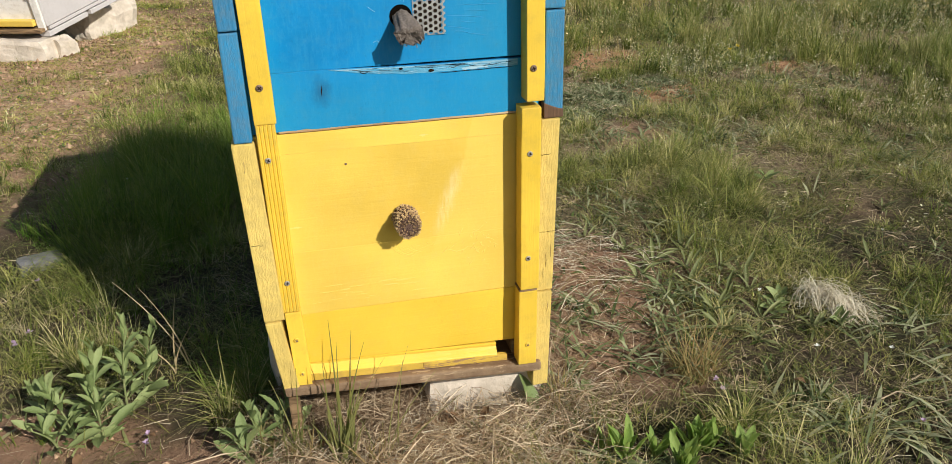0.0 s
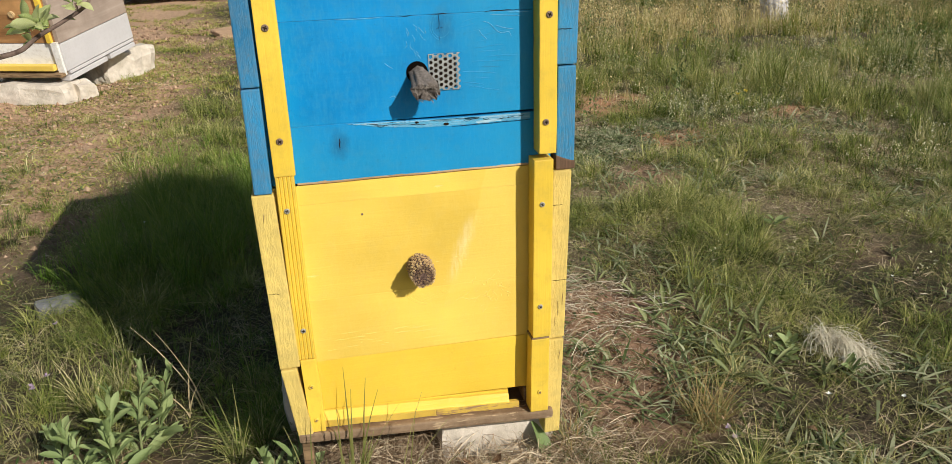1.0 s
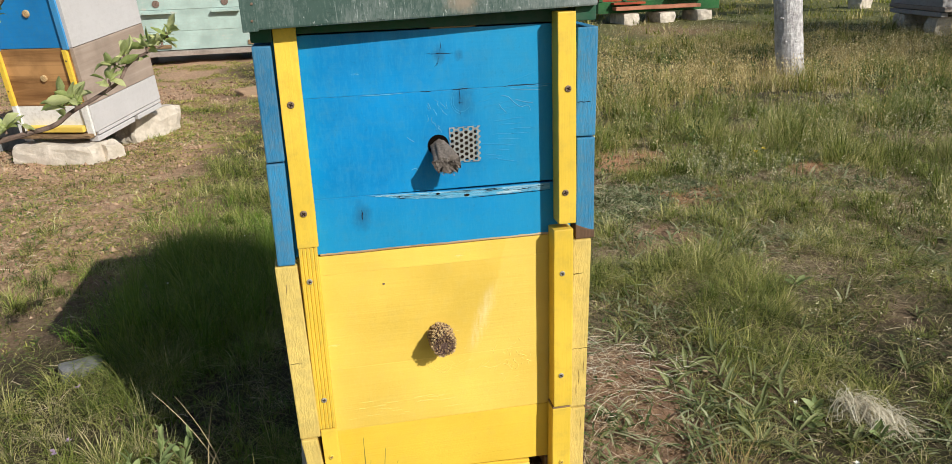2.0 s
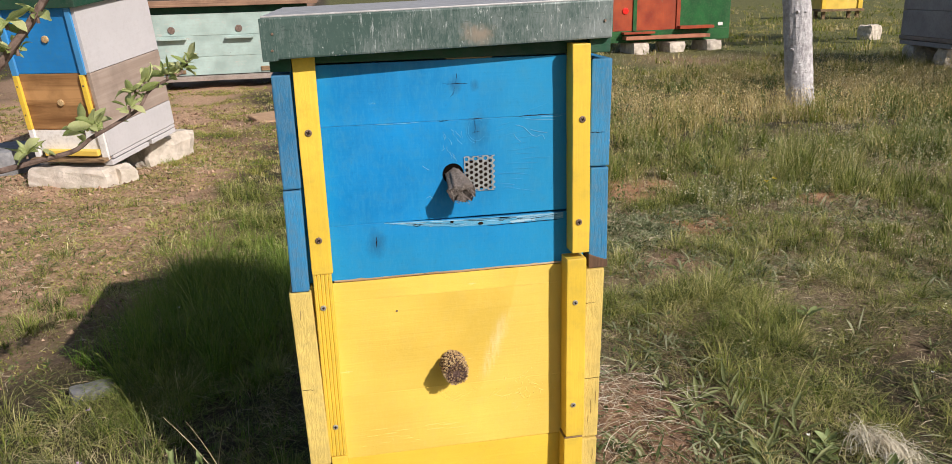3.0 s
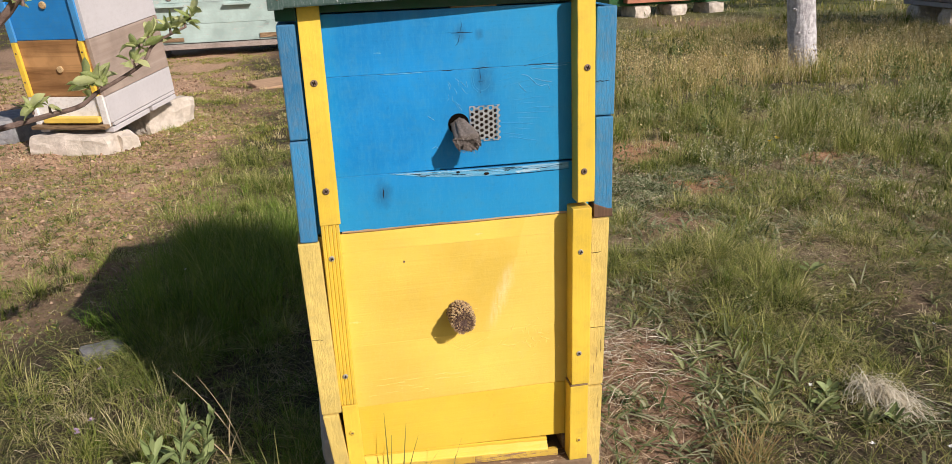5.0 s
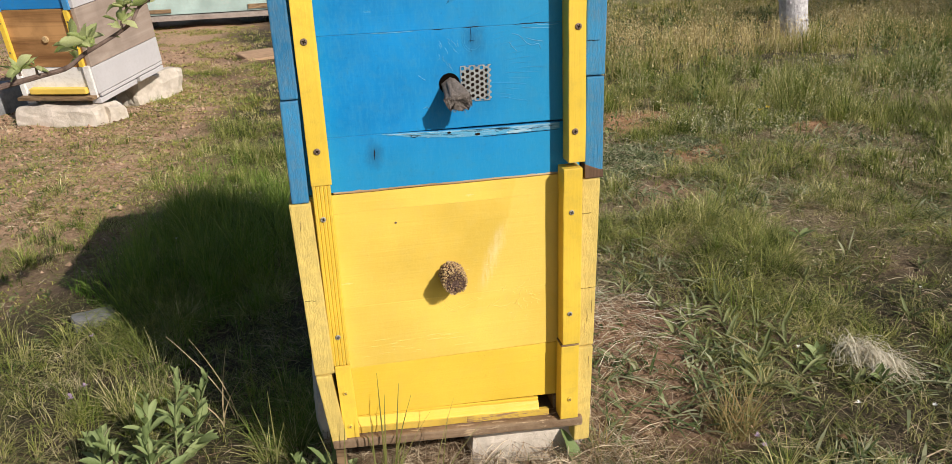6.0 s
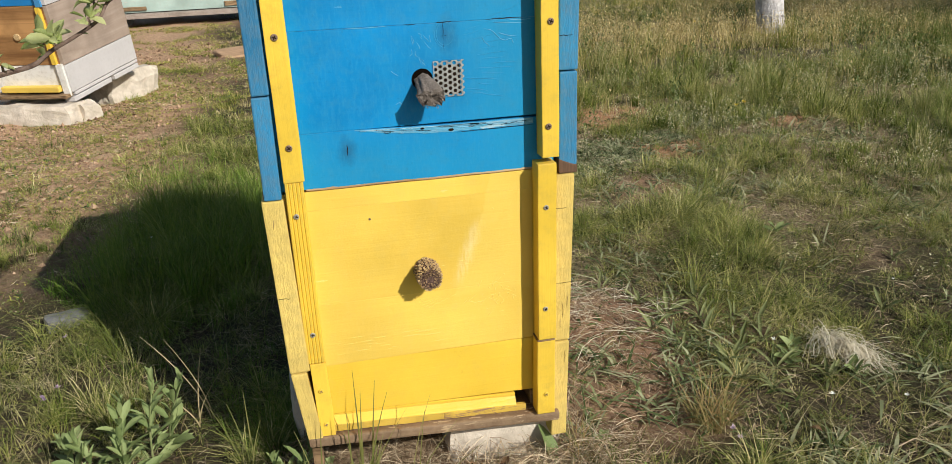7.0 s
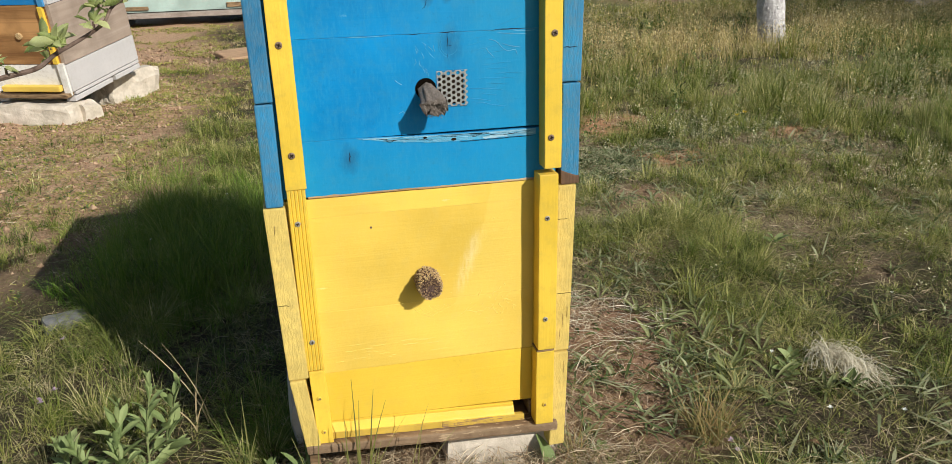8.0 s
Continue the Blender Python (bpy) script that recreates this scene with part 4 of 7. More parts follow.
blades("lane_straw", M_STRAW, gx, gy, RG.uniform(0.010, 0.055, len(gx)), RG.uniform(0.0012, 0.0028, len(gx)), RG.uniform(0.02, 0.4, len(gx)), "dead stalks lying on the trodden lane", segs=2, flat=True)


def crumbs():
    """Loose clods and bits of soil on the bare ground."""
    x, y = scatter(95000, -3.2, 3.2, -0.4, 6.5, lambda x, y: seen(x, y) * off_hive(x, y) * bare(x, y) * 0.5)
    n = len(x)
    r = 0.0018 + 0.0060 * RG.uniform(0, 1, n) ** 5 * (1 + 0.6 * (x < -0.4)) + 0.0007 * np.maximum(y, 0)
    c = np.stack([x, y, ground_z(x, y) + r * 0.3], -1)
    form = np.array([(1, 0, 0), (0, 1, 0), (-1, 0, 0), (0, -1, 0), (0, 0, 1), (0, 0, -1)], float)
    v = (c[:, None, :] + form[None] * r[:, None, None] * RG.uniform(0.6, 1.3, (n, 6, 1)) + RG.normal(0, 0.15, (n, 6, 3)) * r[:, None, None]).reshape(-1, 3)
    tri = np.array([(0, 1, 4), (1, 2, 4), (2, 3, 4), (3, 0, 4), (1, 0, 5), (2, 1, 5), (3, 2, 5), (0, 3, 5)])
    f = (np.arange(n)[:, None, None] * 6 + tri[None]).reshape(-1, 3)
    me = bpy.data.meshes.new("soil_clods")
    me.from_pydata(v.tolist(), [], f.tolist())
    m = Mat("soil_clods", 0.95)
    col = m.ramp(m.island(), (0.1, (0.15, 0.088, 0.055)), (0.7, (0.42, 0.275, 0.175)), (0.97, (0.50, 0.35, 0.24)))
    me.materials.append(m.done(col, 0.95, m.bump(m.noise(200, 4, 0.7), 0.6, 0.002)))
    return tagged(new("soil_clods", me), "loose brown clods and grit on bare soil", "soil", kind="stuff")


crumbs()

# little round-leaved weeds
gx, gy = scatter(90000, -2.2, 3.6, -0.5, 5.0, lambda x, y: seen(x, y) * off_hive(x, y) * smoothstep(0.46, 0.66, fnoise(x, y, 4.5, 71)) * (0.40 + 0.3 * (x < -0.3)))
blades("ground_cover_weeds", M_COVER, gx, gy, RG.uniform(0.008, 0.024, len(gx)), RG.uniform(0.004, 0.010, len(gx)), RG.uniform(0.7, 2.6, len(gx)), "low small-leaved green weeds hugging the soil", "weeds", segs=3, leafy=True)
gx, gy = scatter(44000, 0.35, 2.8, -0.5, 2.2, lambda x, y: seen(x, y) * off_hive(x, y) * smoothstep(0.48, 0.62, fnoise(x, y, 5.5, 75)) * 0.5 * gaps(x, y + 2))
blades("narrow_leaved_weeds", M_HERB, gx, gy, RG.uniform(0.020, 0.070, len(gx)), RG.uniform(0.003, 0.0085, len(gx)), RG.uniform(0.5, 2.4, len(gx)), "low grey-green narrow-leaved weeds among grass", "weeds", segs=3, leafy=True)

# a grey-green mat of small herbs beside the bare patches
gx, gy = scatter(80000, 0.8, 2.3, 1.5, 2.7, lambda x, y: seen(x, y) * np.maximum(blob(x, y, 1.10, 1.88, 0.24, 0.28), np.maximum(blob(x, y, 1.95, 2.35, 0.30, 0.22) * 0.6, blob(x, y, 1.45, 2.08, 0.22, 0.16) * 0.7)))
blades("herb_mat", M_HERB, gx, gy, RG.uniform(0.010, 0.034, len(gx)), RG.uniform(0.003, 0.008, len(gx)), RG.uniform(0.4, 2.0, len(gx)), "low grey-green mat of fine-leaved herbs", "weeds", segs=2, leafy=True)


# ---- the blue and yellow hive ----
hive = thing("beehive", pose(0, 0, 0), "tall beehive of blue over yellow painted boards on a stone block", "beehive")
BLUE_TOP, BLUE_LOW = 0.945, 0.613


def front_plank(x0, x1, z0, z1, material, left_drop=0.0, gap=None, name="front_plank", y0=0.0, label="", bevel=0.0012):
    def shape(c):
        z = c.z
        if gap and z > (z0 + z1) / 2:
            z -= gap(c.x)
        return Vector((c.x, c.y, z))
    return part(name, board(x0, x1, y0, y0 + 0.03, z0, z1, bevel, 0.0003, 14, shape), material, hive, label)


# upper body: three blue planks, the lowest split off along its top
front_plank(-0.132, 0.3110, 0.8552, BLUE_TOP, M_BLUE, bevel=0.0005)
front_plank(-0.132, 0.3110, 0.7018, 0.8549, M_BLUE, bevel=0.0005)
front_plank(-0.132, 0.3110, BLUE_LOW, 0.7016, M_BLUE, bevel=0.0005, gap=lambda x: 0.0036 * max(0.0, min(1.0, (x - 0.0) / 0.14)))
# the raw lower edge of the upper body, paint rubbed off
part("worn_edge", board(-0.0945, 0.276, -0.0007, 0.02, BLUE_LOW - 0.0024, BLUE_LOW + 0.0006, 0.0008, 0.0008, 44), M_RAW, hive, "bare rubbed wooden lower edge")
part("worn_edge", board(0.095, 0.165, 0.002, 0.03, BLUE_TOP + 0.0002, BLUE_TOP + 0.0035, 0.0008, 0.0008, 12), M_RAW, hive)

M_PEEL = paint("peeled_blue_paint", (0.035, 0.315, 0.565), (0.34, 0.54, 0.66), (9, 70, 70), wear=1.25, fade=0.3, grit=0.15, rough=0.6, dirt=(0.02, 0.06, 0.12), bumpy=1.6, chalk=0.6)
M_SPLINTER = paint("splintered_pale_paint", (0.20, 0.46, 0.66), (0.48, 0.60, 0.64), (9, 70, 70), wear=0.8, fade=0.3, grit=0.3, rough=0.7, dirt=(0.03, 0.08, 0.14), bumpy=1.2)


def sliver(points, depth=0.0005):
    """A thin raised flake with an uneven outline, on the front face."""
    b = bmesh.new()
    vs = [b.verts.new((x, -depth, z)) for x, z in points]
    f = b.faces.new(vs)
    r = bmesh.ops.extrude_face_region(b, geom=[f])
    for v in r["geom"]:
        if isinstance(v, bmesh.types.BMVert):
            v.co.y = 0.0008
    return b


def ribbon(x0, x1, top, low, n=30, jag=0.0004, depth=0.0005):
    """A flake between two lines z = top(x) and z = low(x), with jagged edges."""
    xs = [x0 + (x1 - x0) * i / (n - 1) for i in range(n)]
    return sliver([(x, top(x) + rnd(-jag, jag) * 0.5) for x in xs] + [(x, low(x) - (0.0002 if 0 < i < n - 1 else 0) + rnd(-jag, jag)) for i, x in enumerate(xs)][::-1], depth)


def split_line(x):
    return 0.7012 - 0.0036 * max(0.0, min(1.0, x / 0.14))


def splinter_low(x):
    u = max(0.0, min(1.0, (x + 0.012) / 0.13))
    return split_line(x) - 0.0005 - 0.0115 * math.sin(u * math.pi / 2) + 0.0016 * max(0.0, (x - 0.15) / 0.12) + 0.0010 * noise.noise((x * 55, 3, 0))


# the splintered lip under the split: a pale band, ragged ridges and dark curling checks
part("peeled_paint", ribbon(-0.012, 0.2765, lambda x: split_line(x) - 0.0003, splinter_low, 60, 0.0006), M_PEEL, hive, "pale splintered paint along the split")
for x0, x1, off, h in ((-0.004, 0.060, 0.0012, 0.0013), (0.052, 0.125, 0.0012, 0.0011), (0.115, 0.200, 0.0016, 0.0012), (0.165, 0.275, 0.0012, 0.0022), (0.205, 0.262, 0.0050, 0.0014), (0.030, 0.085, 0.0052, 0.0011), (0.150, 0.182, 0.0052, 0.0012)):
    mid_x, half = (x0 + x1) / 2, (x1 - x0) / 2
    part("splinter", ribbon(x0, x1, lambda x: split_line(x) - off, lambda x: split_line(x) - off - h * max(0.0, 1 - ((x - mid_x) / half) ** 2) ** 0.5 * (1 + 0.7 * noise.noise((x * 160, off * 900, 0))), 34, 0.0005, 0.0011), M_SPLINTER, hive)


def dark_line(points, w=0.00045):
    return tube([(x, -0.0009, z) for x, z in points], [w * 0.5] + [w] * (len(points) - 2) + [w * 0.4], 5)


for x0, x1, z0, z1, amp in ((0.150, 0.277, 0.6842, 0.6858, 0.0006), (0.020, 0.052, 0.6985, 0.6935, 0.0010), (0.085, 0.108, 0.6925, 0.6905, 0.0008), (0.170, 0.200, 0.6930, 0.6945, 0.0012), (0.222, 0.250, 0.6900, 0.6925, 0.0009), (0.120, 0.146, 0.6955, 0.6935, 0.0007)):
    part("crack", dark_line([(x0 + (x1 - x0) * i / 9, z0 + (z1 - z0) * i / 9 + amp * noise.noise((i * 0.9, x0 * 60, 0))) for i in range(10)], 0.0004), M_CRACK, hive)
for cx_, cz_, r_ in ((0.040, 0.6965, 0.0042), (0.174, 0.6945, 0.0036), (0.236, 0.6950, 0.0040), (0.262, 0.6960, 0.0030), (0.205, 0.6945, 0.0032)):
    part("crack", dark_line([(cx_ + math.cos(a) * r_ * 1.6, cz_ + math.sin(a) * r_) for a in [3.4 + 0.35 * i for i in range(8)]], 0.0004), M_CRACK, hive)
for hx, hz, hw, hh_ in ((0.095, 0.6950, 0.0034, 0.0018), (0.141, 0.6890, 0.0048, 0.0022)):
    part("knot_hole", sliver([(hx + math.cos(a) * hw * rnd(0.8, 1.1), hz + math.sin(a) * hh_ * rnd(0.8, 1.1)) for a in [k * math.tau / 10 for k in range(10)]], 0.0012), M_CRACK, hive)
# paint chipped away along the raw lower edge
for k in range(13):
    x0 = -0.092 + 0.0285 * k + rnd(-0.006, 0.006)
    x1 = min(0.276, x0 + rnd(0.010, 0.034))
    hh_, ph = rnd(0.0010, 0.0030), rnd(0, 50)
    part("paint_chip", ribbon(x0, x1, lambda x: BLUE_LOW + hh_ * (0.35 + 0.65 * abs(noise.noise((x * 140, ph, 0)))) * math.sin(math.pi * (x - x0 + 0.0005) / (x1 - x0 + 0.001)), lambda x: BLUE_LOW - 0.0004, 12, 0.0003, 0.0004), M_RAW, hive)


def crack(x, z, length, angle, width=0.0009):
    pts = []
    n = 7
    c, s = math.cos(angle), math.sin(angle)
    mid_line = [(k / (n - 1) - 0.5, rnd(-1, 1) * 0.0008) for k in range(n)]
    for sgn in (1, -1):
        for u, o in (mid_line if sgn > 0 else mid_line[::-1]):
            w = width * 0.6 * (1 - (2 * abs(u)) ** 2) * 0.5 * sgn + o
            pts.append((x + c * u * length - s * w, z + s * u * length + c * w))
    return sliver(pts, 0.0006)


for cx, cz, ln, an, wd in ((-0.0245, 0.671, 0.019, 1.58, 0.0024),
                           (0.1085, 0.9098, 0.040, -0.02, 0.0013), (0.1095, 0.9185, 0.016, 1.5, 0.0007), (0.1055, 0.8990, 0.015, 1.35, 0.0008), (0.1020, 0.8930, 0.007, 0.9, 0.0006),
                           (0.1360, 0.8430, 0.026, 1.56, 0.0010), (0.1365, 0.8350, 0.012, 0.1, 0.0005), (0.1355, 0.8210, 0.008, 1.5, 0.0007), (0.137, 0.8553, 0.027, 0.0, 0.0018), (0.232, 0.8556, 0.055, 0.01, 0.0016), (0.086, 0.8553, 0.020, 0.02, 0.0010)):
    part("crack", crack(cx, cz, ln, an, wd), M_CRACK, hive)

# brush and grain ridges standing in the paint of the upper body
for k in range(16):
    x0 = rnd(0.16, 0.21)
    z0 = 0.745 + k * 0.0075 + rnd(-0.002, 0.002)
    fan = (z0 - 0.79) * 0.35
    ridge = [(x0 + i * 0.012, z0 + fan * (i / 6) + rnd(-0.0006, 0.0006)) for i in range(int(rnd(3, 7)))]
    part("paint_ridge", tube([(x, -0.0001, z) for x, z in ridge], [0.0002] + [0.0004] * (len(ridge) - 2) + [0.0002], 5), M_BLUE, hive)
# raised runs of blue paint, lightened to carry the highlight in their colour
M_RUN_LIT = paint("thick_lit_blue_paint", (0.055, 0.350, 0.610), (0.26, 0.50, 0.66), (9, 70, 70), wear=0.6, fade=0.3, grit=0.15, rough=0.4, bumpy=0.6)
for wob in range(12):
    x0, z0 = 0.084 + rnd(0, 0.040), 0.802 + rnd(-0.004, 0.042)
    pts = [(x0 + 0.006 * noise.noise((wob * 5.1, i * 0.5, 0)) + (0.002 * i if wob % 2 else 0), -0.0002, z0 - i * 0.0035) for i in range(4)]
    part("paint_run", tube(pts, [0.0002, 0.0004, 0.0004, 0.0002], 5), M_RUN_LIT, hive)
for run in (((0.200, 0.8420), (0.212, 0.8385), (0.221, 0.8290), (0.231, 0.8225), (0.242, 0.8245), (0.246, 0.8165)), ((0.196, 0.8290), (0.201, 0.8215), (0.208, 0.8150)), ((0.222, 0.8345), (0.236, 0.8300), (0.250, 0.8275)),
            ((0.214, 0.8510), (0.236, 0.8488), (0.262, 0.8470)), ((0.240, 0.8530), (0.258, 0.8522), (0.274, 0.8525)), ((0.056, 0.7360), (0.062, 0.7385), (0.066, 0.7350)), ((0.052, 0.7880), (0.058, 0.7830), (0.063, 0.7800)), ((-0.015, 0.8545), (0.020, 0.8540), (0.050, 0.8545))):
    part("paint_run", tube(smooth_path([Vector((x, -0.0002, z)) for x, z in run], 12), [0.0002] + [0.00045] * 10 + [0.0002], 5), M_RUN_LIT, hive)

for r_, n_ in ((0.0170, 26), (0.0205, 20)):
    part("knot_ring", tube([(0.1385 + math.cos(a) * r_ * 0.8 + 0.0008 * noise.noise((a * 2, r_ * 900, 0)), 0.0001, 0.838 + math.sin(a) * r_) for a in [0.8 + 0.2 * i for i in range(n_)]], [0.0002] + [0.0005] * (n_ - 2) + [0.0002], 5), M_BLUE, hive)
# lower body: yellow planks
front_plank(-0.134, 0.3110, 0.5772, 0.6090, M_YELLOW, bevel=0.0003)
front_plank(-0.134, 0.3110, 0.4098, 0.5770, M_YELLOW, bevel=0.0003)
front_plank(-0.134, 0.3110, 0.2945, 0.4096, M_YELLOW, bevel=0.0003)
for k in range(9):
    x0, z0 = 0.13 + rnd(0, 0.10), 0.405 + rnd(-0.035, 0.006)
    a = rnd(-0.5, 0.9)
    part("paint_ridge", tube([(x0 + math.cos(a) * i * 0.006, -0.0001, z0 + math.sin(a) * i * 0.006 + 0.0015 * math.sin(i + k)) for i in range(4)], [0.0003, 0.0006, 0.0006, 0.0003], 5), M_YELLOW, hive)
for k in range(40):
    x0, z0 = 0.185 + random.gauss(0.02, 0.022), 0.385 + random.gauss(0, 0.016)
    n_ = random.randrange(3, 6)
    a = rnd(0.5, 2.6)
    part("paint_blister", tube([(x0 + math.cos(a) * i * 0.0022 + rnd(-1, 1) * 0.0012, 0.0003, z0 + math.sin(a) * i * 0.0022) for i in range(n_)], [0.0005] + [0.0009] * (n_ - 2) + [0.0005], 6), M_YELLOW, hive)
for k in range(14):
    r = 0.012 + 0.0035 * k
    pts = [(0.148 + math.cos(t) * r * 1.5, 0.0002, 0.402 - abs(math.sin(t)) * r * 0.55) for t in [2.2 + 0.12 * i for i in range(9)]]
    part("grain_ridge", tube(pts, [0.0003] + [0.00055] * 7 + [0.0003], 5), M_YELLOW, hive)
for k in range(22):
    x0, z0, ln = rnd(-0.09, 0.10), rnd(0.306, 0.345), rnd(0.01, 0.04)
    part("grain_ridge", tube([(x0 + ln * i / 3, 0.0001, z0 + rnd(-0.0004, 0.0004)) for i in range(4)], [0.0002, 0.0005, 0.0005, 0.0002], 5), M_YELLOW, hive)
part("nail_head", tube([(0, 0.001, 0.553), (0, -0.0012, 0.553)], [0.0022, 0.0018], 10), M_RUST, hive)
for nx, nz in ((0.128, 0.420), (0.205, 0.548), (-0.02, 0.32)):
    part("nail_head", tube([(nx, 0.001, nz), (nx, -0.0006, nz)], [0.0015, 0.0012], 8), M_YELLOW, hive)


# floor section, its right side a little lower
def sag(c):
    return Vector((c.x, c.y, c.z - 0.056 * (c.x + 0.10)))


part("front_plank", board(-0.098, 0.300, 0.001, 0.026, 0.1960, 0.2940, 0.001, 0.0003, 12, lambda c: Vector((c.x, c.y, c.z - (0.032 if c.z < 0.24 else 0.004) * (c.x + 0.10)))), M_YELLOW_LOW, hive)
part("front_plank", board(-0.098, 0.238, 0.004, 0.026, 0.152, 0.1980, 0.001, 0.0003, 10, sag), M_YELLOW_LOW, hive)
# the sloping ledge
b = bmesh.new()
secs = []
for i in range(13):
    x = -0.097 + 0.334 * i / 12
    d = 0.056 * (x + 0.10)
    w = rnd(-0.0006, 0.0006)
    secs.append([b.verts.new((x, y, z - d + w)) for y, z in ((0.003, 0.1950), (-0.001, 0.1945), (-0.0075, 0.1825), (-0.0088, 0.1805), (-0.0088, 0.1665), (0.003, 0.1658))])
for p, q in zip(secs, secs[1:]):
    for k in range(6):
        b.faces.new((p[k], p[(k + 1) % 6], q[(k + 1) % 6], q[k]))
b.faces.new(secs[0])
b.faces.new(secs[-1][::-1])
ledge = part("landing_ledge", b, M_YELLOW_LOW, hive, "sloping yellow ledge chipped along its front edge")
M_BOARD = paint("worn_brown_board", (0.175, 0.105, 0.058), (0.46, 0.335, 0.21), (9, 70, 70), wear=1.15, fade=0.3, grit=0.5, rough=0.75, dirt=(0.05, 0.035, 0.02), bumpy=1.2, streaky=0.5)
M_CHIP = paint("chipped_yellow_edge", (0.60, 0.40, 0.06), (0.30, 0.185, 0.09), GRAIN_X, wear=1.75, fade=0.2, grit=0.8, rough=0.7, bumpy=0.9)
M_FACE = paint("dull_yellow_face", (0.58, 0.385, 0.055), (0.34, 0.22, 0.10), GRAIN_X, wear=0.75, fade=0.2, grit=0.5, rough=0.6, bumpy=0.6)
part("ledge_face", board(-0.098, 0.100, -0.0096, 0.0, 0.1662, 0.1798, 0.0012, 0.0008, 18, sag), M_FACE, ledge, "duller yellow front face of the ledge")
part("chipped_edge", board(0.1002, 0.256, -0.0096, 0.0, 0.1662, 0.1796, 0.0015, 0.0012, 18, sag), M_CHIP, ledge, "yellow edge chipped to bare wood")
# entrance floor and dark inside
part("leg", board(-0.139, -0.120, -0.006, 0.03, 0.010, 0.143, 0.003, 0.0015, 4), M_BROWN, hive)
part("bottom_board", board(-0.142, 0.314, -0.026, 0.46, 0.1465, 0.1655, 0.005, 0.0042, 60, sag), M_BOARD, hive, "old brown unpainted bottom board")
part("inner_wall", board(0.20, 0.30, 0.16, 0.18, 0.150, 0.30, 0.001, 0), M_INSIDE, hive)
part("entrance_cheek", board(0.268, 0.290, 0.004, 0.06, 0.150, 0.215, 0.001, 0.0005), M_BROWN, hive)

# side walls: their weathered front ends flank the planks
for x0, x1, z0, z1, yf, mt, dx in ((-0.158, -0.1315, 0.6065, 0.7668, -0.020, M_BLUE_END, 0.001), (-0.158, -0.1315, 0.7690, 0.935, -0.020, M_BLUE_END, -0.001),
                                   (0.3185, 0.3490, 0.600, 0.7675, -0.008, M_BLUE_END, 0.0), (0.3185, 0.3515, 0.7700, 0.938, -0.008, M_BLUE_END, 0.002),
                                   (-0.1640, -0.1305, 0.3000, 0.6055, -0.020, M_YELLOW_END, -0.007), (-0.1560, -0.1300, 0.150, 0.2990, -0.024, M_YELLOW_END, -0.016),
                                   (0.3130, 0.3440, 0.2850, 0.5985, -0.012, M_YELLOW_END, 0.006), (0.3060, 0.3360, 0.085, 0.2835, -0.016, M_YELLOW_END, 0.004)):
    def lean(c, z0=z0, z1=z1, dx=dx):
        return Vector((c.x + dx * (c.z - z1) / (z1 - z0), c.y, c.z))
    part("side_plank", board(x0, x1, yf, 0.49, z0, z1, 0.0025, 0.0010, 10, lean), mt, hive)
for x0, x1, z, y in ((0.3180, 0.3400, 0.8250, -0.0086), (-0.158, -0.140, 0.4400, -0.0206), (0.3125, 0.3420, 0.4000, -0.0126), (0.312, 0.330, 0.5400, -0.0126)):
    pts = [(x0 + (x1 - x0) * k / 6, y, z + 0.0022 * noise.noise((k * 0.8, z * 40, 0))) for k in range(7)]
    part("crack", tube(pts, [0.0002, 0.0005, 0.0003, 0.0005, 0.0003, 0.0004, 0.0002], 5), M_CRACK, hive)
for x0, z0, y, n_ in ((-0.150, 0.560, -0.0206, 5), (0.325, 0.330, -0.0126, 7), (0.333, 0.350, -0.0126, 6), (0.320, 0.310, -0.0126, 5), (0.328, 0.240, -0.0166, 6)):
    part("crack", tube([(x0 + 0.0012 * noise.noise((k * 0.7, x0 * 90, 0)), y, z0 + 0.005 * k) for k in range(n_)], [0.0001] + [0.0003] * (n_ - 2) + [0.0001], 5), M_BROWN, hive)
part("bare_corner", board(0.3182, 0.3494, -0.0092, 0.02, 0.5994, 0.6190, 0.002, 0.0018, 8, lambda c: Vector((c.x, c.y, c.z + (0.0115 * max(0.0, 1 - (c.x - 0.318) / 0.028) ** 1.2 - 0.005 if c.z > 0.61 else 0)))), M_DARKWOOD, hive, "bare brown corner where paint is lost")
for z0, z1, mt in ((0.62, 0.94, M_BLUE), (0.17, 0.61, M_YELLOW)):
    part("back_plank", board(-0.13, 0.312, 0.455, 0.485, z0, z1, 0.002, 0.0004), mt, hive)

# battens
def batten(x0, x1, z0, z1, y, material, dx=0.0, screws=(), mesh=None, label=""):
    def lean(c):
        return Vector((c.x + dx * (c.z - z1) / (z1 - z0), c.y, c.z))
    ob = part("batten", board(x0, x1, y, -0.0005, z0, z1, 0.0016, 0.0007, 12, lean), material, hive, label)
    for sx, sz in screws:
        screw(sx, y - 0.0005, sz, ob, mesh)
    return ob


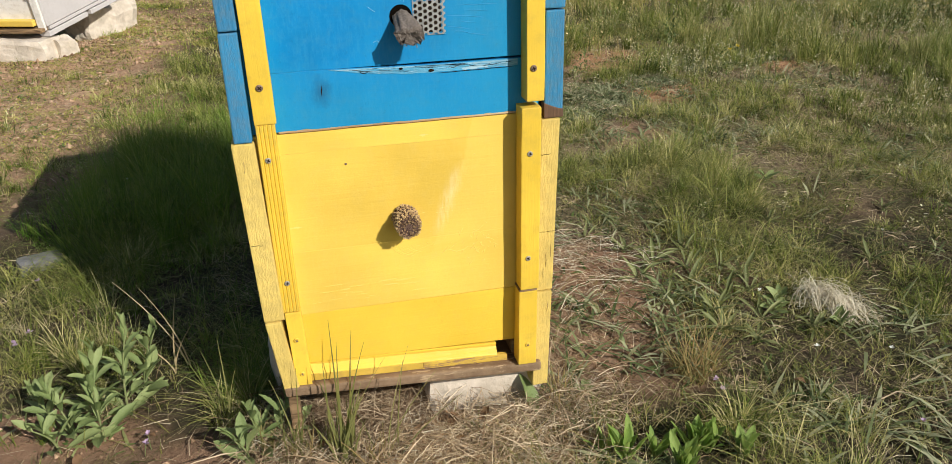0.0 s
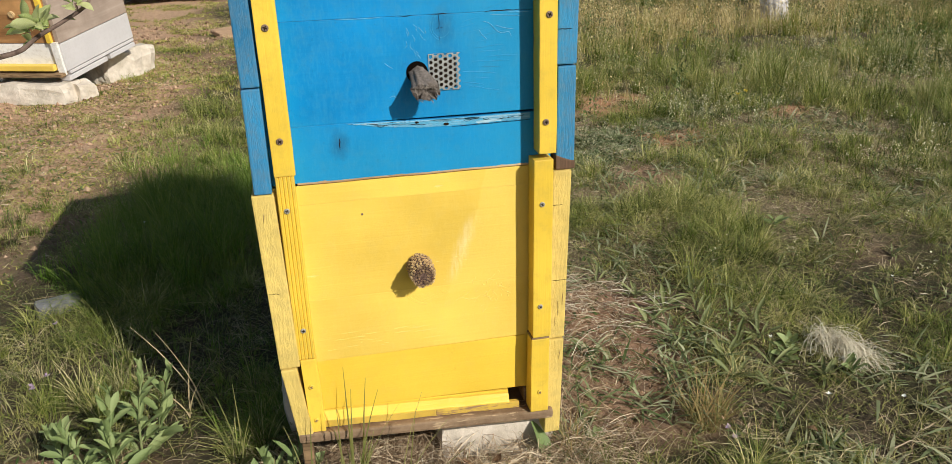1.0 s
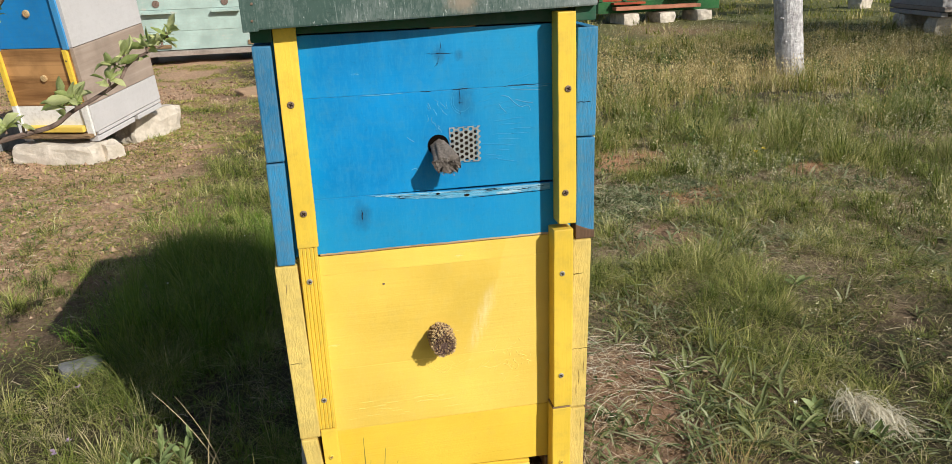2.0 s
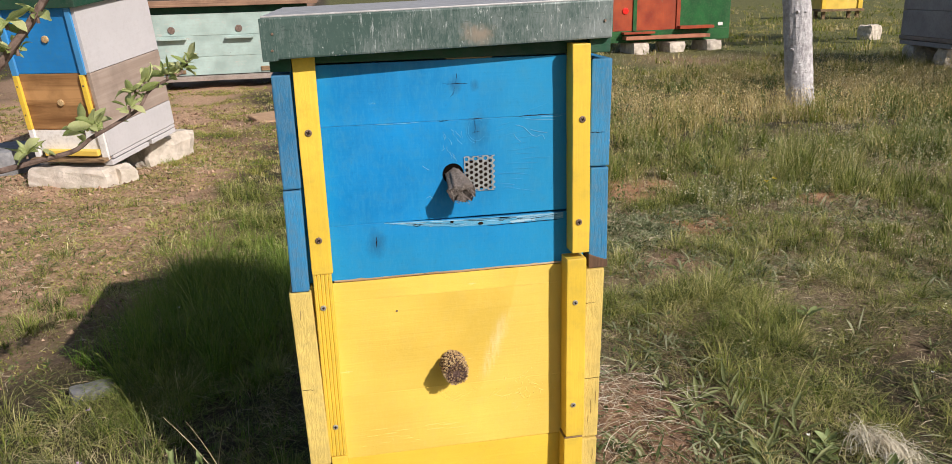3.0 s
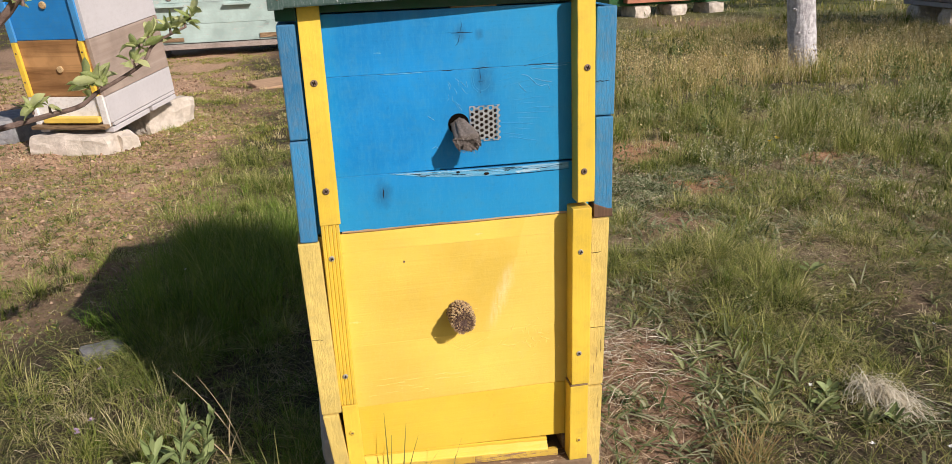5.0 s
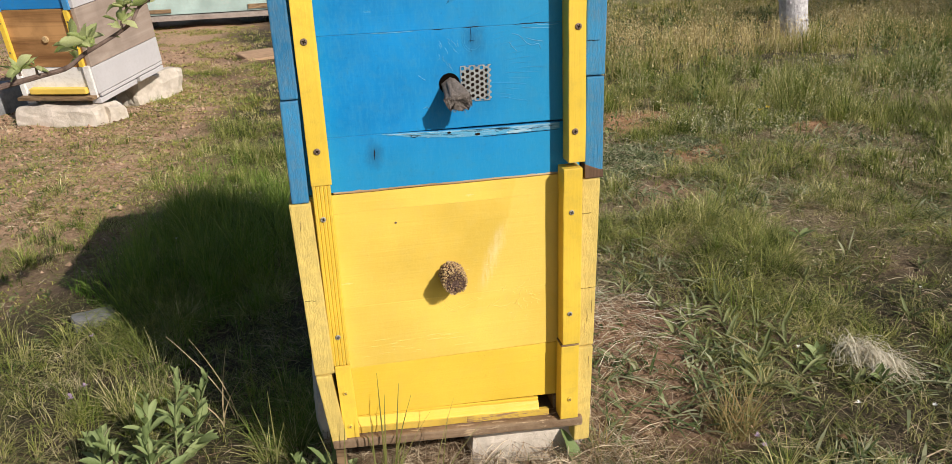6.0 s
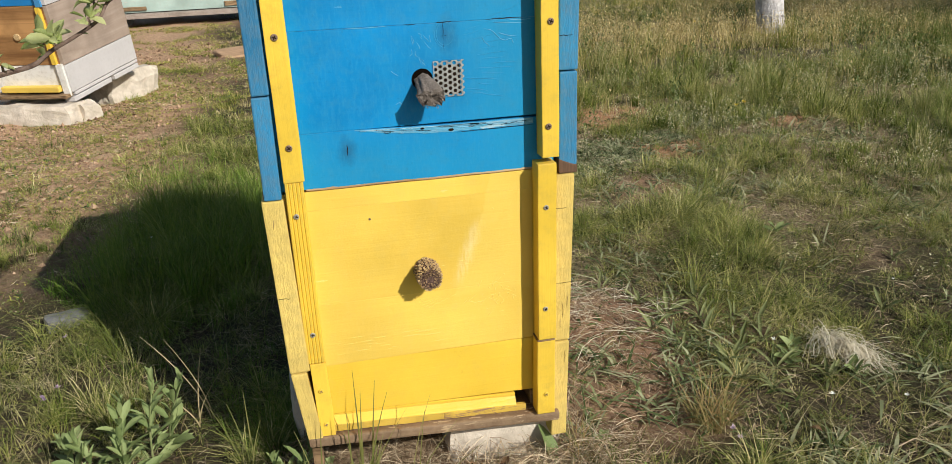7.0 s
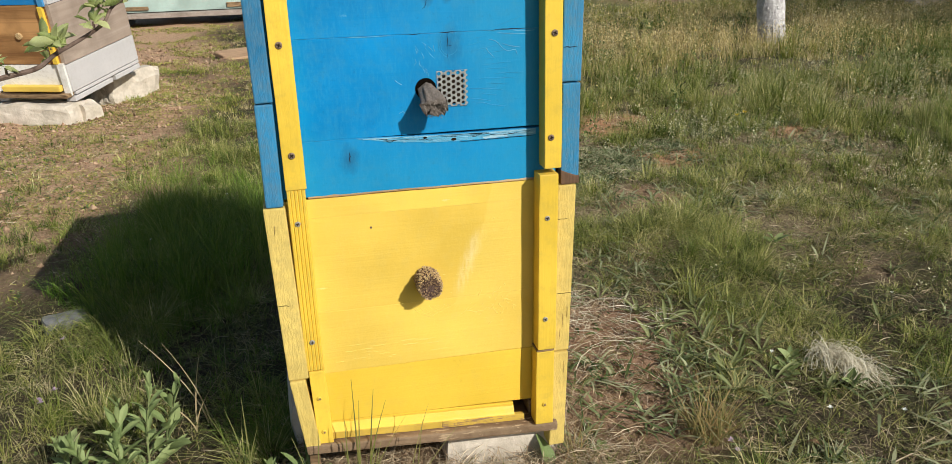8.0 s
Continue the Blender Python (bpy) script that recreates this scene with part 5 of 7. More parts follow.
batten(-0.1275, -0.0955, 0.632, 0.9600, -0.018, M_YELLOW_Z, -0.0005, ((-0.113, 0.851), (-0.112, 0.687)))
batten(0.2790, 0.3075, 0.6365, 0.9630, -0.034, M_YELLOW_Z, -0.003, ((0.2955, 0.851), (0.2920, 0.6885)))
batten(0.2735, 0.3060, 0.3040, 0.6268, -0.034, M_YELLOW_Z, 0.0, ((0.2875, 0.552), (0.2860, 0.365)), SCREW_STEEL)
part("batten_end", board(0.2720, 0.3040, -0.0315, -0.001, 0.2990, 0.3025, 0.0008, 0.0008, 6), M_BROWN, hive, "bare brown end of a batten")
batten(0.2715, 0.3045, 0.1480, 0.2988, -0.0325, M_YELLOW_Z, 0.001, ((0.2870, 0.190),), SCREW_YELLOW)
batten(-0.1230, -0.0965, 0.1650, 0.3110, -0.019, M_YELLOW_Z, -0.003, ((-0.110, 0.258), (-0.108, 0.190)), SCREW_YELLOW)
# the ribbed batten
b = bmesh.new()
prof = [(-0.1265, -0.0005), (-0.1265, -0.015)]
ribs = 5
for k in range(ribs):
    a = -0.1260 + 0.0285 * k / ribs
    w = 0.0285 / ribs
    prof += [(a + w * 0.12, -0.018), (a + w * 0.70, -0.0182), (a + w * 0.84, -0.0164), (a + w * 0.94, -0.0165)]
prof += [(-0.0975, -0.015), (-0.0975, -0.0005)]
secs = []
for i in range(9):
    z = 0.3130 + (0.6315 - 0.3130) * i / 8
    secs.append([b.verts.new((x + 0.0004 * noise.noise((x * 50, z * 9, 0)), y, z)) for x, y in prof])
for p, q in zip(secs, secs[1:]):
    for k in range(len(prof)):
        k2 = (k + 1) % len(prof)
        b.faces.new((p[k], p[k2], q[k2], q[k]))
b.faces.new(secs[0])
b.faces.new(secs[-1])
ribbed = part("ribbed_batten", b, M_YELLOW_Z, hive, "narrow yellow batten with ribs along it")
screw(-0.114, -0.0185, 0.577, ribbed, SCREW_STEEL)
screw(-0.112, -0.0185, 0.367, ribbed, SCREW_STEEL)

# inner green rim under the roof, and the roof
part("inner_rim", board(-0.156, 0.344, -0.004, 0.50, 0.9475, 0.985, 0.002, 0.0006, 8), M_GREEN, hive, "dark green wooden rim under the roof")
part("rim_end", board(-0.158, -0.1285, -0.021, 0.0, 0.9395, 0.966, 0.002, 0.0008, 2), M_GREEN, hive)
part("rim_end", board(0.3110, 0.3440, -0.018, 0.0, 0.948, 0.975, 0.002, 0.0008, 2), M_GREEN, hive)


def roof_tilt(c):
    return Vector((c.x, c.y + 0.034 * (c.x + 0.163), c.z + 0.022 * (c.x - 0.09)))


roof = part("roof", board(-0.163, 0.342, -0.048, 0.545, 0.9640, 1.0205, 0.003, 0.0012, 12, roof_tilt), M_ROOF, hive, "flat roof clad in worn green-painted zinc sheet")
part("top_sheet", board(-0.1615, 0.3405, -0.0465, 0.5435, 1.0200, 1.0225, 0.0008, 0.0010, 12, roof_tilt), M_ZINC, roof, "bare grey zinc sheet on top")
part("sheet_fold", board(-0.1645, -0.143, -0.0495, -0.043, 0.9625, 1.019, 0.001, 0.0016, 6, roof_tilt), M_ROOF, roof)
for nx, nz in ((-0.150, 0.976), (0.329, 0.990), (-0.148, 0.998)):
    part("roof_nail", tube([(nx, -0.046 + 0.034 * (nx + 0.163), nz + 0.02 * (nx - 0.09)), (nx, -0.0505 + 0.034 * (nx + 0.163), nz + 0.02 * (nx - 0.09))], [0.0024, 0.0018], 8), M_RUST, roof)

# perforated plate
CORNER = math.atan2(0.5, 0.433)
ANGLES = sorted([math.tau * k / 12 for k in range(12)] + [CORNER, math.pi - CORNER, math.pi + CORNER, math.tau - CORNER])


def perforated(x0, z0, pitch, cols, rows):
    b = bmesh.new()
    r = pitch * 0.35
    hx, hz = pitch / 2, pitch * 0.866 / 2
    for i in range(cols):
        for j in range(rows):
            cx, cz = x0 + i * pitch * 0.866 + hx, z0 + (j + 0.5 * (i % 2)) * pitch + hz
            qx, qz = pitch * 0.433, pitch * 0.5
            outer, inner = [], []
            for k, a in enumerate(ANGLES):
                c, s = math.cos(a), math.sin(a)
                m = max(abs(c) / qx, abs(s) / qz)
                outer.append(b.verts.new((cx + c / m, -0.0016, cz + s / m)))
                inner.append((b.verts.new((cx + c * r, -0.0016, cz + s * r)), b.verts.new((cx + c * r, -0.0004, cz + s * r))))
            for k in range(16):
                k2 = (k + 1) % 16
                if i == cols - 1 and (k < 4 or k > 11):
                    continue
                b.faces.new((outer[k], outer[k2], inner[k2][0], inner[k][0]))
                b.faces.new((inner[k][0], inner[k2][0], inner[k2][1], inner[k][1]))
    for v in b.verts:
        v.co.z = min(max(v.co.z, z0 + hz), z0 + hz + (rows - 0.5) * pitch)
    bmesh.ops.remove_doubles(b, verts=b.verts, dist=0.0002)
    bmesh.ops.delete(b, geom=[v for v in b.verts if not v.link_faces], context="VERTS")
    return b


M_FELTEDGE = plain("felt_threads", (0.20, 0.17, 0.15), (0.40, 0.35, 0.31), 260, 0.95)
plate = part("perforated_plate", perforated(0.1165, 0.7385, 0.0086, 7, 7), M_GRID, hive, "small square of perforated zinc sheet")
# dark sheet behind the plate, painting the shade seen through its holes
part("plate_shadow_gap", board(0.1195, 0.1590, -0.0006, 0.0004, 0.7460, 0.791, 0.0001, 0, 0), M_CRACK, plate)

# bored hole with a plug of felt pushed into it
HX, HZ = 0.0995, 0.772
b = bmesh.new()
n = 24
ro, ri = 0.0165, 0.0155
ring = [[b.verts.new((HX + math.cos(math.tau * k / n) * r, y, HZ + math.sin(math.tau * k / n) * r)) for k in range(n)] for r, y in ((ro, 0.0005), (ro, -0.0007), (ri, -0.0006), (ri - 0.0004, -0.0001))]
for p, q in zip(ring, ring[1:]):
    for k in range(n):
        b.faces.new((p[k], p[(k + 1) % n], q[(k + 1) % n], q[k]))
# flat near-black disc in place of the shade inside the hole
b.faces.new(ring[-1])
part("bored_hole", b, M_HOLE, hive, "round bored hole, its inner shade a dark disc")
b = bmesh.new()
n, rows = 28, 14
rings = []
for j in range(rows):
    t = j / (rows - 1)
    ring = []
    for k in range(n):
        a = math.tau * k / n
        r = 0.0122 * (1 + 0.12 * math.sin(2 * a + 1)) * (1 + 0.16 * t * t)
        fold = (0.0028 + 0.0020 * t) * noise.noise((math.cos(a) * 1.8, math.sin(a) * 1.8, t * 1.2)) + 0.0007 * math.sin(a * 9 + t * 2)
        sag_z = -0.019 * t ** 1.3
        p = Vector((HX + 0.001 + 0.0055 * t + math.cos(a) * (r + fold) * (1 + 0.42 * t * t), 0.001 - 0.048 * t + 0.004 * math.sin(a) * t, HZ - 0.002 + math.sin(a) * (r + fold) * (1 - 0.08 * t) + sag_z))
        if j == rows - 1:
            rag = noise.noise((math.cos(a) * 3.1, math.sin(a) * 3.1, 7.0))
            p += Vector((0.004 * rag, -0.005 * rag, -0.009 * rag)) + Vector((rnd(-1, 1), rnd(-1, 1), rnd(-1, 1))) * 0.0012
        ring.append(b.verts.new(p))
    rings.append(ring)
for p, q in zip(rings, rings[1:]):
    for k in range(n):
        b.faces.new((p[k], p[(k + 1) % n], q[(k + 1) % n], q[k]))
cap = b.verts.new((HX + 0.006, -0.030, HZ - 0.020))
for k in range(n):
    b.faces.new((rings[-1][k], rings[-1][(k + 1) % n], cap))
felt = part("felt_plug", b, M_CLOTH, hive, "frayed grey felt rag stuffed in the hole", True)
b = bmesh.new()
for k in range(120):
    a = rnd(0, math.tau)
    reach = rnd(0.75, 1.02)
    base = Vector((HX + 0.006 + math.cos(a) * 0.0190 * reach, -0.044 + rnd(-0.003, 0.005), HZ - 0.021 + math.sin(a) * 0.0125 * reach))
    tip = base + Vector((rnd(-0.002, 0.004), rnd(-0.004, 0.001), rnd(-0.007, 0.001))) * (2.6 if k < 5 else 1.0)
    tube([base, (base + tip) / 2 + Vector((rnd(-1, 1), rnd(-1, 1), 0)) * 0.001, tip], [0.00035, 0.0003, 0.0002], 4, b)
part("fringe", b, M_FELTEDGE, felt)

# corn-cob plug
CX, CZ = 0.0865, 0.4530
b = bmesh.new()
rings = []
L = 0.049
for j, (u, r) in enumerate(((0.0, 0.0195), (0.2, 0.0200), (0.45, 0.0200), (0.7, 0.0195), (0.9, 0.0180), (1.0, 0.0150))):
    rings.append([b.verts.new((CX + math.cos(math.tau * k / 24) * r, 0.004 - L * u, CZ + math.sin(math.tau * k / 24) * r)) for k in range(24)])
for p, q in zip(rings, rings[1:]):
    for k in range(24):
        b.faces.new((p[k], p[(k + 1) % 24], q[(k + 1) % 24], q[k]))
b.faces.new(rings[-1])
cob = part("cob_plug", b, M_COBPITH, hive, "stub of dry corn cob plugging the round hole")


def husk_cup(b, c, out, along, s):
    """One chaffy socket of the cob: a small open cup."""
    side = out.cross(along).normalized()
    n = 6
    lo = [b.verts.new(c + side * math.cos(math.tau * k / n) * s * 0.62 + along * math.sin(math.tau * k / n) * s * 0.5) for k in range(n)]
    hi = [b.verts.new(c + out * s * rnd(0.55, 0.95) + side * math.cos(math.tau * k / n) * s * rnd(0.5, 0.75) + along * math.sin(math.tau * k / n) * s * rnd(0.4, 0.6)) for k in range(n)]
    ctr = b.verts.new(c + out * s * 0.15)
    for k in range(n):
        b.faces.new((lo[k], lo[(k + 1) % n], hi[(k + 1) % n], hi[k]))
        b.faces.new((hi[k], hi[(k + 1) % n], ctr))


b = bmesh.new()
for j in range(9):
    u = 0.06 + 0.90 * j / 8
    r = 0.0192 if u < 0.8 else 0.0192 - 0.010 * (u - 0.8)
    for k in range(20):
        a = math.tau * (k + 0.5 * (j % 2) + rnd(-0.22, 0.22)) / 20
        out = Vector((math.cos(a), 0, math.sin(a)))
        husk_cup(b, Vector((CX, 0.004 - L * u + rnd(-0.0011, 0.0011), CZ)) + out * r, (out + Vector((rnd(-0.3, 0.3), rnd(-0.5, 0.1), rnd(-0.3, 0.3)))).normalized(), Vector((0, 1, 0)), 0.0034 * rnd(0.65, 1.30))
part("husk", b, M_COB, cob)
b = bmesh.new()
for rr, cnt in ((0.0160, 18), (0.0115, 13), (0.0075, 9)):
    for k in range(cnt):
        a = math.tau * (k + rnd(-0.2, 0.2)) / cnt
        o = Vector((math.cos(a) * rnd(0.1, 0.7), -1, math.sin(a) * rnd(0.1, 0.7))).normalized()
        husk_cup(b, Vector((CX + math.cos(a) * rr, 0.004 - L, CZ + math.sin(a) * rr)), o, Vector((math.cos(a), 0, math.sin(a))), 0.0030 * rnd(0.6, 1.45))
part("cob_end", b, M_COBEND, cob, "dark cut end of the cob")


# ---- stones under and by the hive ----
def block(name, m, size, seed, material, label, category="stone block", group="", rough=0.10):
    ob = new(name, finish(name, lump_stone(*size, seed, rough), material))
    ob.matrix_world = m
    return tagged(ob, label, category, group)


block("stone_block", pose(0.226, 0.165, 0.014, 0, 0, -1), (0.226, 0.30, 0.105), 3, M_STONE, "pale sawn limestone block under the yellow hive", group="blocks under the hive", rough=0.025)
block("stone_block", pose(-0.115, 0.28, 0.014, 0, 0, 3), (0.125, 0.26, 0.126), 5, M_STONE, "rough pale limestone block under the yellow hive", group="blocks under the hive", rough=0.07)
block("stone", pose(0.240, -0.004, 0.016, 0, 0, 8), (0.060, 0.030, 0.022), 8, M_STONE, "small weathered stone in the straw before the hive", "stone", rough=0.2)
block("stone", pose(0.200, -0.025, 0.016, 0, 0, -30), (0.034, 0.026, 0.022), 12, M_STONE, "small tan stone in the straw before the hive", "stone", rough=0.25)
block("stone", pose(-0.775, 0.875, 0.010, 4, 3, 25), (0.11, 0.06, 0.045), 14, M_SHADED_STONE, "flat grey stone in grass, its shade put into the colour", "stone", rough=0.16)


# ---- leaves and plants ----
def leaf_mesh(name, length, width, material, fold=0.25, curl=0.3, teeth=0.0, wide_at=0.45, wave=0.0, rows=8):
    """A leaf along +y from its stalk, folded on the midrib and curling down, with a real edge."""
    b = bmesh.new()
    ribs = []
    for i in range(rows + 1):
        t = i / rows
        w = width * 0.5 * (math.sin(math.pi * t ** (math.log(0.5) / math.log(wide_at))) ** 0.8 if 0 < t < 1 else 0.04)
        if teeth and i % 2:
            w *= 1 - teeth
        a = -curl * t
        y, z = length * t * math.cos(a * 0.6), length * (0.25 * t - curl * t * t * 0.5)
        up = w * fold
        wv = wave * width * math.sin(t * 11)
        ribs.append([b.verts.new((-w, y, z + up + wv)), b.verts.new((-w * 0.5, y, z + up * 0.42)), b.verts.new((0, y, z)), b.verts.new((w * 0.5, y, z + up * 0.42)), b.verts.new((w, y, z + up - wv))])
    for p, q in zip(ribs, ribs[1:]):
        for k in range(4):
            b.faces.new((p[k], p[k + 1], q[k + 1], q[k]))
    return finish(name, b, material, True)


def leaf_material(name, a, b_, vein, rough=0.65, trans=0.25):
    m = Mat(name, rough)
    c = m.mix(m.rand, a, b_)
    c = m.mix(m.math("MULTIPLY", m.ramp(m.noise(90, 5, 0.65), (0.45, 0.0), (0.7, 1.0)), 0.5), c, vein)
    return m.done(c, rough, m.bump(m.noise(220, 4, 0.6), 0.4, 0.0012), trans)


M_WEED = leaf_material("weed_leaf", (0.165, 0.235, 0.075), (0.325, 0.395, 0.160), (0.42, 0.46, 0.25), 0.5)
M_FRESH = leaf_material("fresh_leaf", (0.170, 0.285, 0.050), (0.330, 0.450, 0.110), (0.42, 0.50, 0.20), 0.5, 0.35)
M_WEEDGREY = leaf_material("grey_weed_leaf", (0.115, 0.145, 0.046), (0.255, 0.280, 0.115), (0.36, 0.36, 0.19), 0.5)
M_APPLE = leaf_material("apple_leaf", (0.270, 0.360, 0.070), (0.680, 0.700, 0.320), (0.80, 0.80, 0.62), 0.42, 0.42)
M_DEAD = leaf_material("dead_leaf", (0.20, 0.115, 0.060), (0.36, 0.23, 0.13), (0.12, 0.07, 0.04), 0.7, 0.1)
M_TWIG = plain("brown_bark", (0.10, 0.064, 0.050), (0.24, 0.17, 0.14), 70, 0.8, 0.0, 0.9, 0.002)
M_STEM = plain("green_stem", (0.15, 0.19, 0.07), (0.24, 0.26, 0.12), 90, 0.6)

WEED_LEAVES = [leaf_mesh("leaf", 1.0, w, M_WEED, f, c, 0.10, 0.55, 0.02, 10) for w, f, c in ((0.27, 0.5, 0.35), (0.32, 0.4, 0.5), (0.22, 0.7, 0.2), (0.29, 0.3, 0.75))]
LONG_LEAVES = [leaf_mesh("leaf", 1.0, w, M_WEEDGREY, f, c, 0.0, 0.5, 0.0, 8) for w, f, c in ((0.13, 0.5, 0.5), (0.10, 0.6, 0.9), (0.15, 0.4, 0.3))]
FRESH_LEAVES = [leaf_mesh("leaf", 1.0, w, M_FRESH, f, c, 0.06, 0.55, 0.03, 10) for w, f, c in ((0.24, 0.4, 0.25), (0.30, 0.3, 0.4), (0.20, 0.5, 0.15))]
BROAD_LEAVES = [leaf_mesh("leaf", 1.0, w, M_WEED, f, c, 0.0, 0.5, 0.04, 9) for w, f, c in ((0.46, 0.25, 0.35), (0.40, 0.35, 0.2))]
APPLE_LEAVES = [leaf_mesh("leaf", 1.0, w, M_APPLE, f, c, 0.08, 0.5, 0.05, 12) for w, f, c in ((0.42, 0.6, 0.5), (0.46, 0.35, 1.0), (0.36, 0.9, 0.2), (0.30, 1.2, 0.4), (0.40, 0.5, -0.4))]


def add_leaf(parent, meshes, at, az, pitch, size, roll=0.0):
    ob = part("leaf", random.choice(meshes), None, parent)
    ob.matrix_local = Matrix.Translation(at) @ pose(0, 0, 0, 0, 0, az - 90) @ pose(0, 0, 0, pitch, 0, 0) @ pose(0, 0, 0, 0, roll, 0) @ Matrix.Scale(size, 4)
    return ob


def gz(x, y):
    return float(ground_z(x, y))


def leafy_weed(x, y, stems, label, group="leafy weeds", meshes=WEED_LEAVES, leaf=0.05):
    """A clump of upright stems set with spiralling toothed leaves; stems: base offset, height, lean."""
    root = thing("leafy_weed", pose(x, y, gz(x, y)), label, "weed", group)
    for dx, dy, h, lx, ly in stems:
        path = smooth_path([(dx, dy, -0.01), (dx + lx * 0.3, dy + ly * 0.3, h * 0.5), (dx + lx, dy + ly, h)], 8)
        part("stem", tube(path, [0.0026 - 0.0014 * i / 7 for i in range(8)], 6), M_STEM, root)
        h *= 0.9
        n = int(h / 0.0052)
        for i in range(n):
            t = (i + 0.6) / n
            p = path[min(7, int(t * 7.99))]
            a = i * 137.5 + rnd(-25, 25)
            size = leaf * (1.35 - 0.80 * t) * rnd(0.65, 1.2)
            add_leaf(root, meshes, p + Vector((rnd(-1, 1), rnd(-1, 1), rnd(-1, 1))) * 0.003, a, 26 + 50 * t ** 1.4 + rnd(-16, 16), size, rnd(-35, 35))
    return root


leafy_weed(-0.50, 0.13, ((-0.03, -0.02, 0.115, -0.03, 0.01), (0.0, 0.03, 0.135, 0.01, 0.03), (0.045, 0.06, 0.150, 0.02, 0.04), (0.075, 0.085, 0.135, 0.04, 0.03), (-0.075, 0.03, 0.075, -0.03, 0.01), (0.02, -0.03, 0.10, 0.0, 0.01), (-0.05, -0.045, 0.07, -0.03, -0.02)),
           "clump of pale green toothed leafy weed in sun", leaf=0.062)
leafy_weed(-0.185, -0.005, ((-0.01, 0.0, 0.085, -0.015, 0.01), (0.02, 0.01, 0.09, 0.02, 0.01), (-0.03, -0.02, 0.06, -0.02, -0.01)), "young leafy weed at the hive's foot", leaf=0.072)


def rosette(x, y, n, size, meshes, pitch, label, category="weed", group=""):
    root = thing("leaf_rosette", pose(x, y, gz(x, y), 0, 0, rnd(0, 360)), label, category, group)
    part("crown_root", tube([(0, 0, -0.01), (0, 0, 0.006)], [0.006, 0.004], 7), M_STEM, root)
    for i in range(n):
        add_leaf(root, meshes, (rnd(-0.006, 0.006), rnd(-0.006, 0.006), 0.003), i * 360 / n + rnd(-22, 22), rnd(*pitch), size * rnd(0.65, 1.15), rnd(-25, 25))
    return root


LOW = "low rosette of narrow grey-green plantain leaves"
for x, y, n, sz in ((0.70, 0.40, 9, 0.085), (0.77, 0.47, 10, 0.09), (0.84, 0.42, 9, 0.085), (0.80, 0.34, 10, 0.09), (0.92, 0.40, 9, 0.08), (0.73, 0.56, 8, 0.08), (0.88, 0.52, 9, 0.085), (0.72, 0.27, 9, 0.085), (0.93, 0.28, 8, 0.08), (1.00, 0.50, 8, 0.075), (0.80, 0.20, 8, 0.08),
                    (0.86, 0.26, 9, 0.085), (0.78, 0.13, 9, 0.08), (0.90, 0.17, 9, 0.085), (0.95, 0.35, 9, 0.08), (0.84, 0.09, 8, 0.08), (0.98, 0.10, 8, 0.08), (1.62, 0.78, 8, 0.06), (1.55, 0.60, 8, 0.06), (1.30, 0.33, 8, 0.08), (1.18, 0.60, 8, 0.07), (0.66, 0.66, 8, 0.075)):
    rosette(x, y, n + 2, sz * 0.85, LONG_LEAVES, (4, 45), LOW, group="plantain rosettes")
for x, y, n, sz in ((0.415, -0.195, 5, 0.085), (0.470, -0.190, 6, 0.070), (0.545, -0.195, 10, 0.085), (0.575, -0.190, 10, 0.085), (0.505, -0.235, 6, 0.09), (0.62, -0.225, 5, 0.075), (0.385, -0.165, 4, 0.06)):
    rosette(x, y, n + 4, sz * 0.9, FRESH_LEAVES, (40, 82), "fresh broad green leaves rising from the straw", group="broad-leaved weeds")
for x, y, n, sz in ((1.335, 0.872, 4, 0.060), (0.95, 0.20, 8, 0.050), (0.985, 0.235, 8, 0.048), (1.05, 0.10, 7, 0.045), (-0.62, 0.26, 8, 0.05), (0.305, -0.045, 2, 0.085), (0.42, 0.02, 6, 0.03), (0.395, 0.62, 7, 0.04), (0.45, 0.33, 6, 0.03)):
    rosette(x, y, n, sz, BROAD_LEAVES, (8, 45), "small broad-leaved green weed low on the ground", group="broad-leaved weeds")

# tall blades before the landing ledge
def grass_tuft(x, y, specs, label, material, width=0.004):
    """Single tall bending blades; specs: lean x, lean y, height."""
    root = thing("grass_tuft", pose(x, y, gz(x, y)), label, "grass", "tall grass tufts")
    for lx, ly, h in specs:
        b = bmesh.new()
        n = 9
        rows = []
        bx, by = rnd(-0.02, 0.02), rnd(-0.015, 0.015)
        a = rnd(-0.6, 0.6)
        for i in range(n):
            t = i / (n - 1)
            w = width * (1 - t ** 1.6) * 0.5 + 0.0003
            c = Vector((bx + lx * t ** 1.7, by + ly * t ** 1.7, h * t - 0.01))
            s = Vector((math.cos(a), math.sin(a), 0)) * w
            k = Vector((-math.sin(a), math.cos(a), 0)) * w * 0.5
            rows.append([b.verts.new(c - s + k), b.verts.new(c), b.verts.new(c + s + k)])
        for p, q in zip(rows, rows[1:]):
            for k in range(2):
                b.faces.new((p[k], p[k + 1], q[k + 1], q[k]))
        part("blade", b, material, root, smooth=True)
    return root


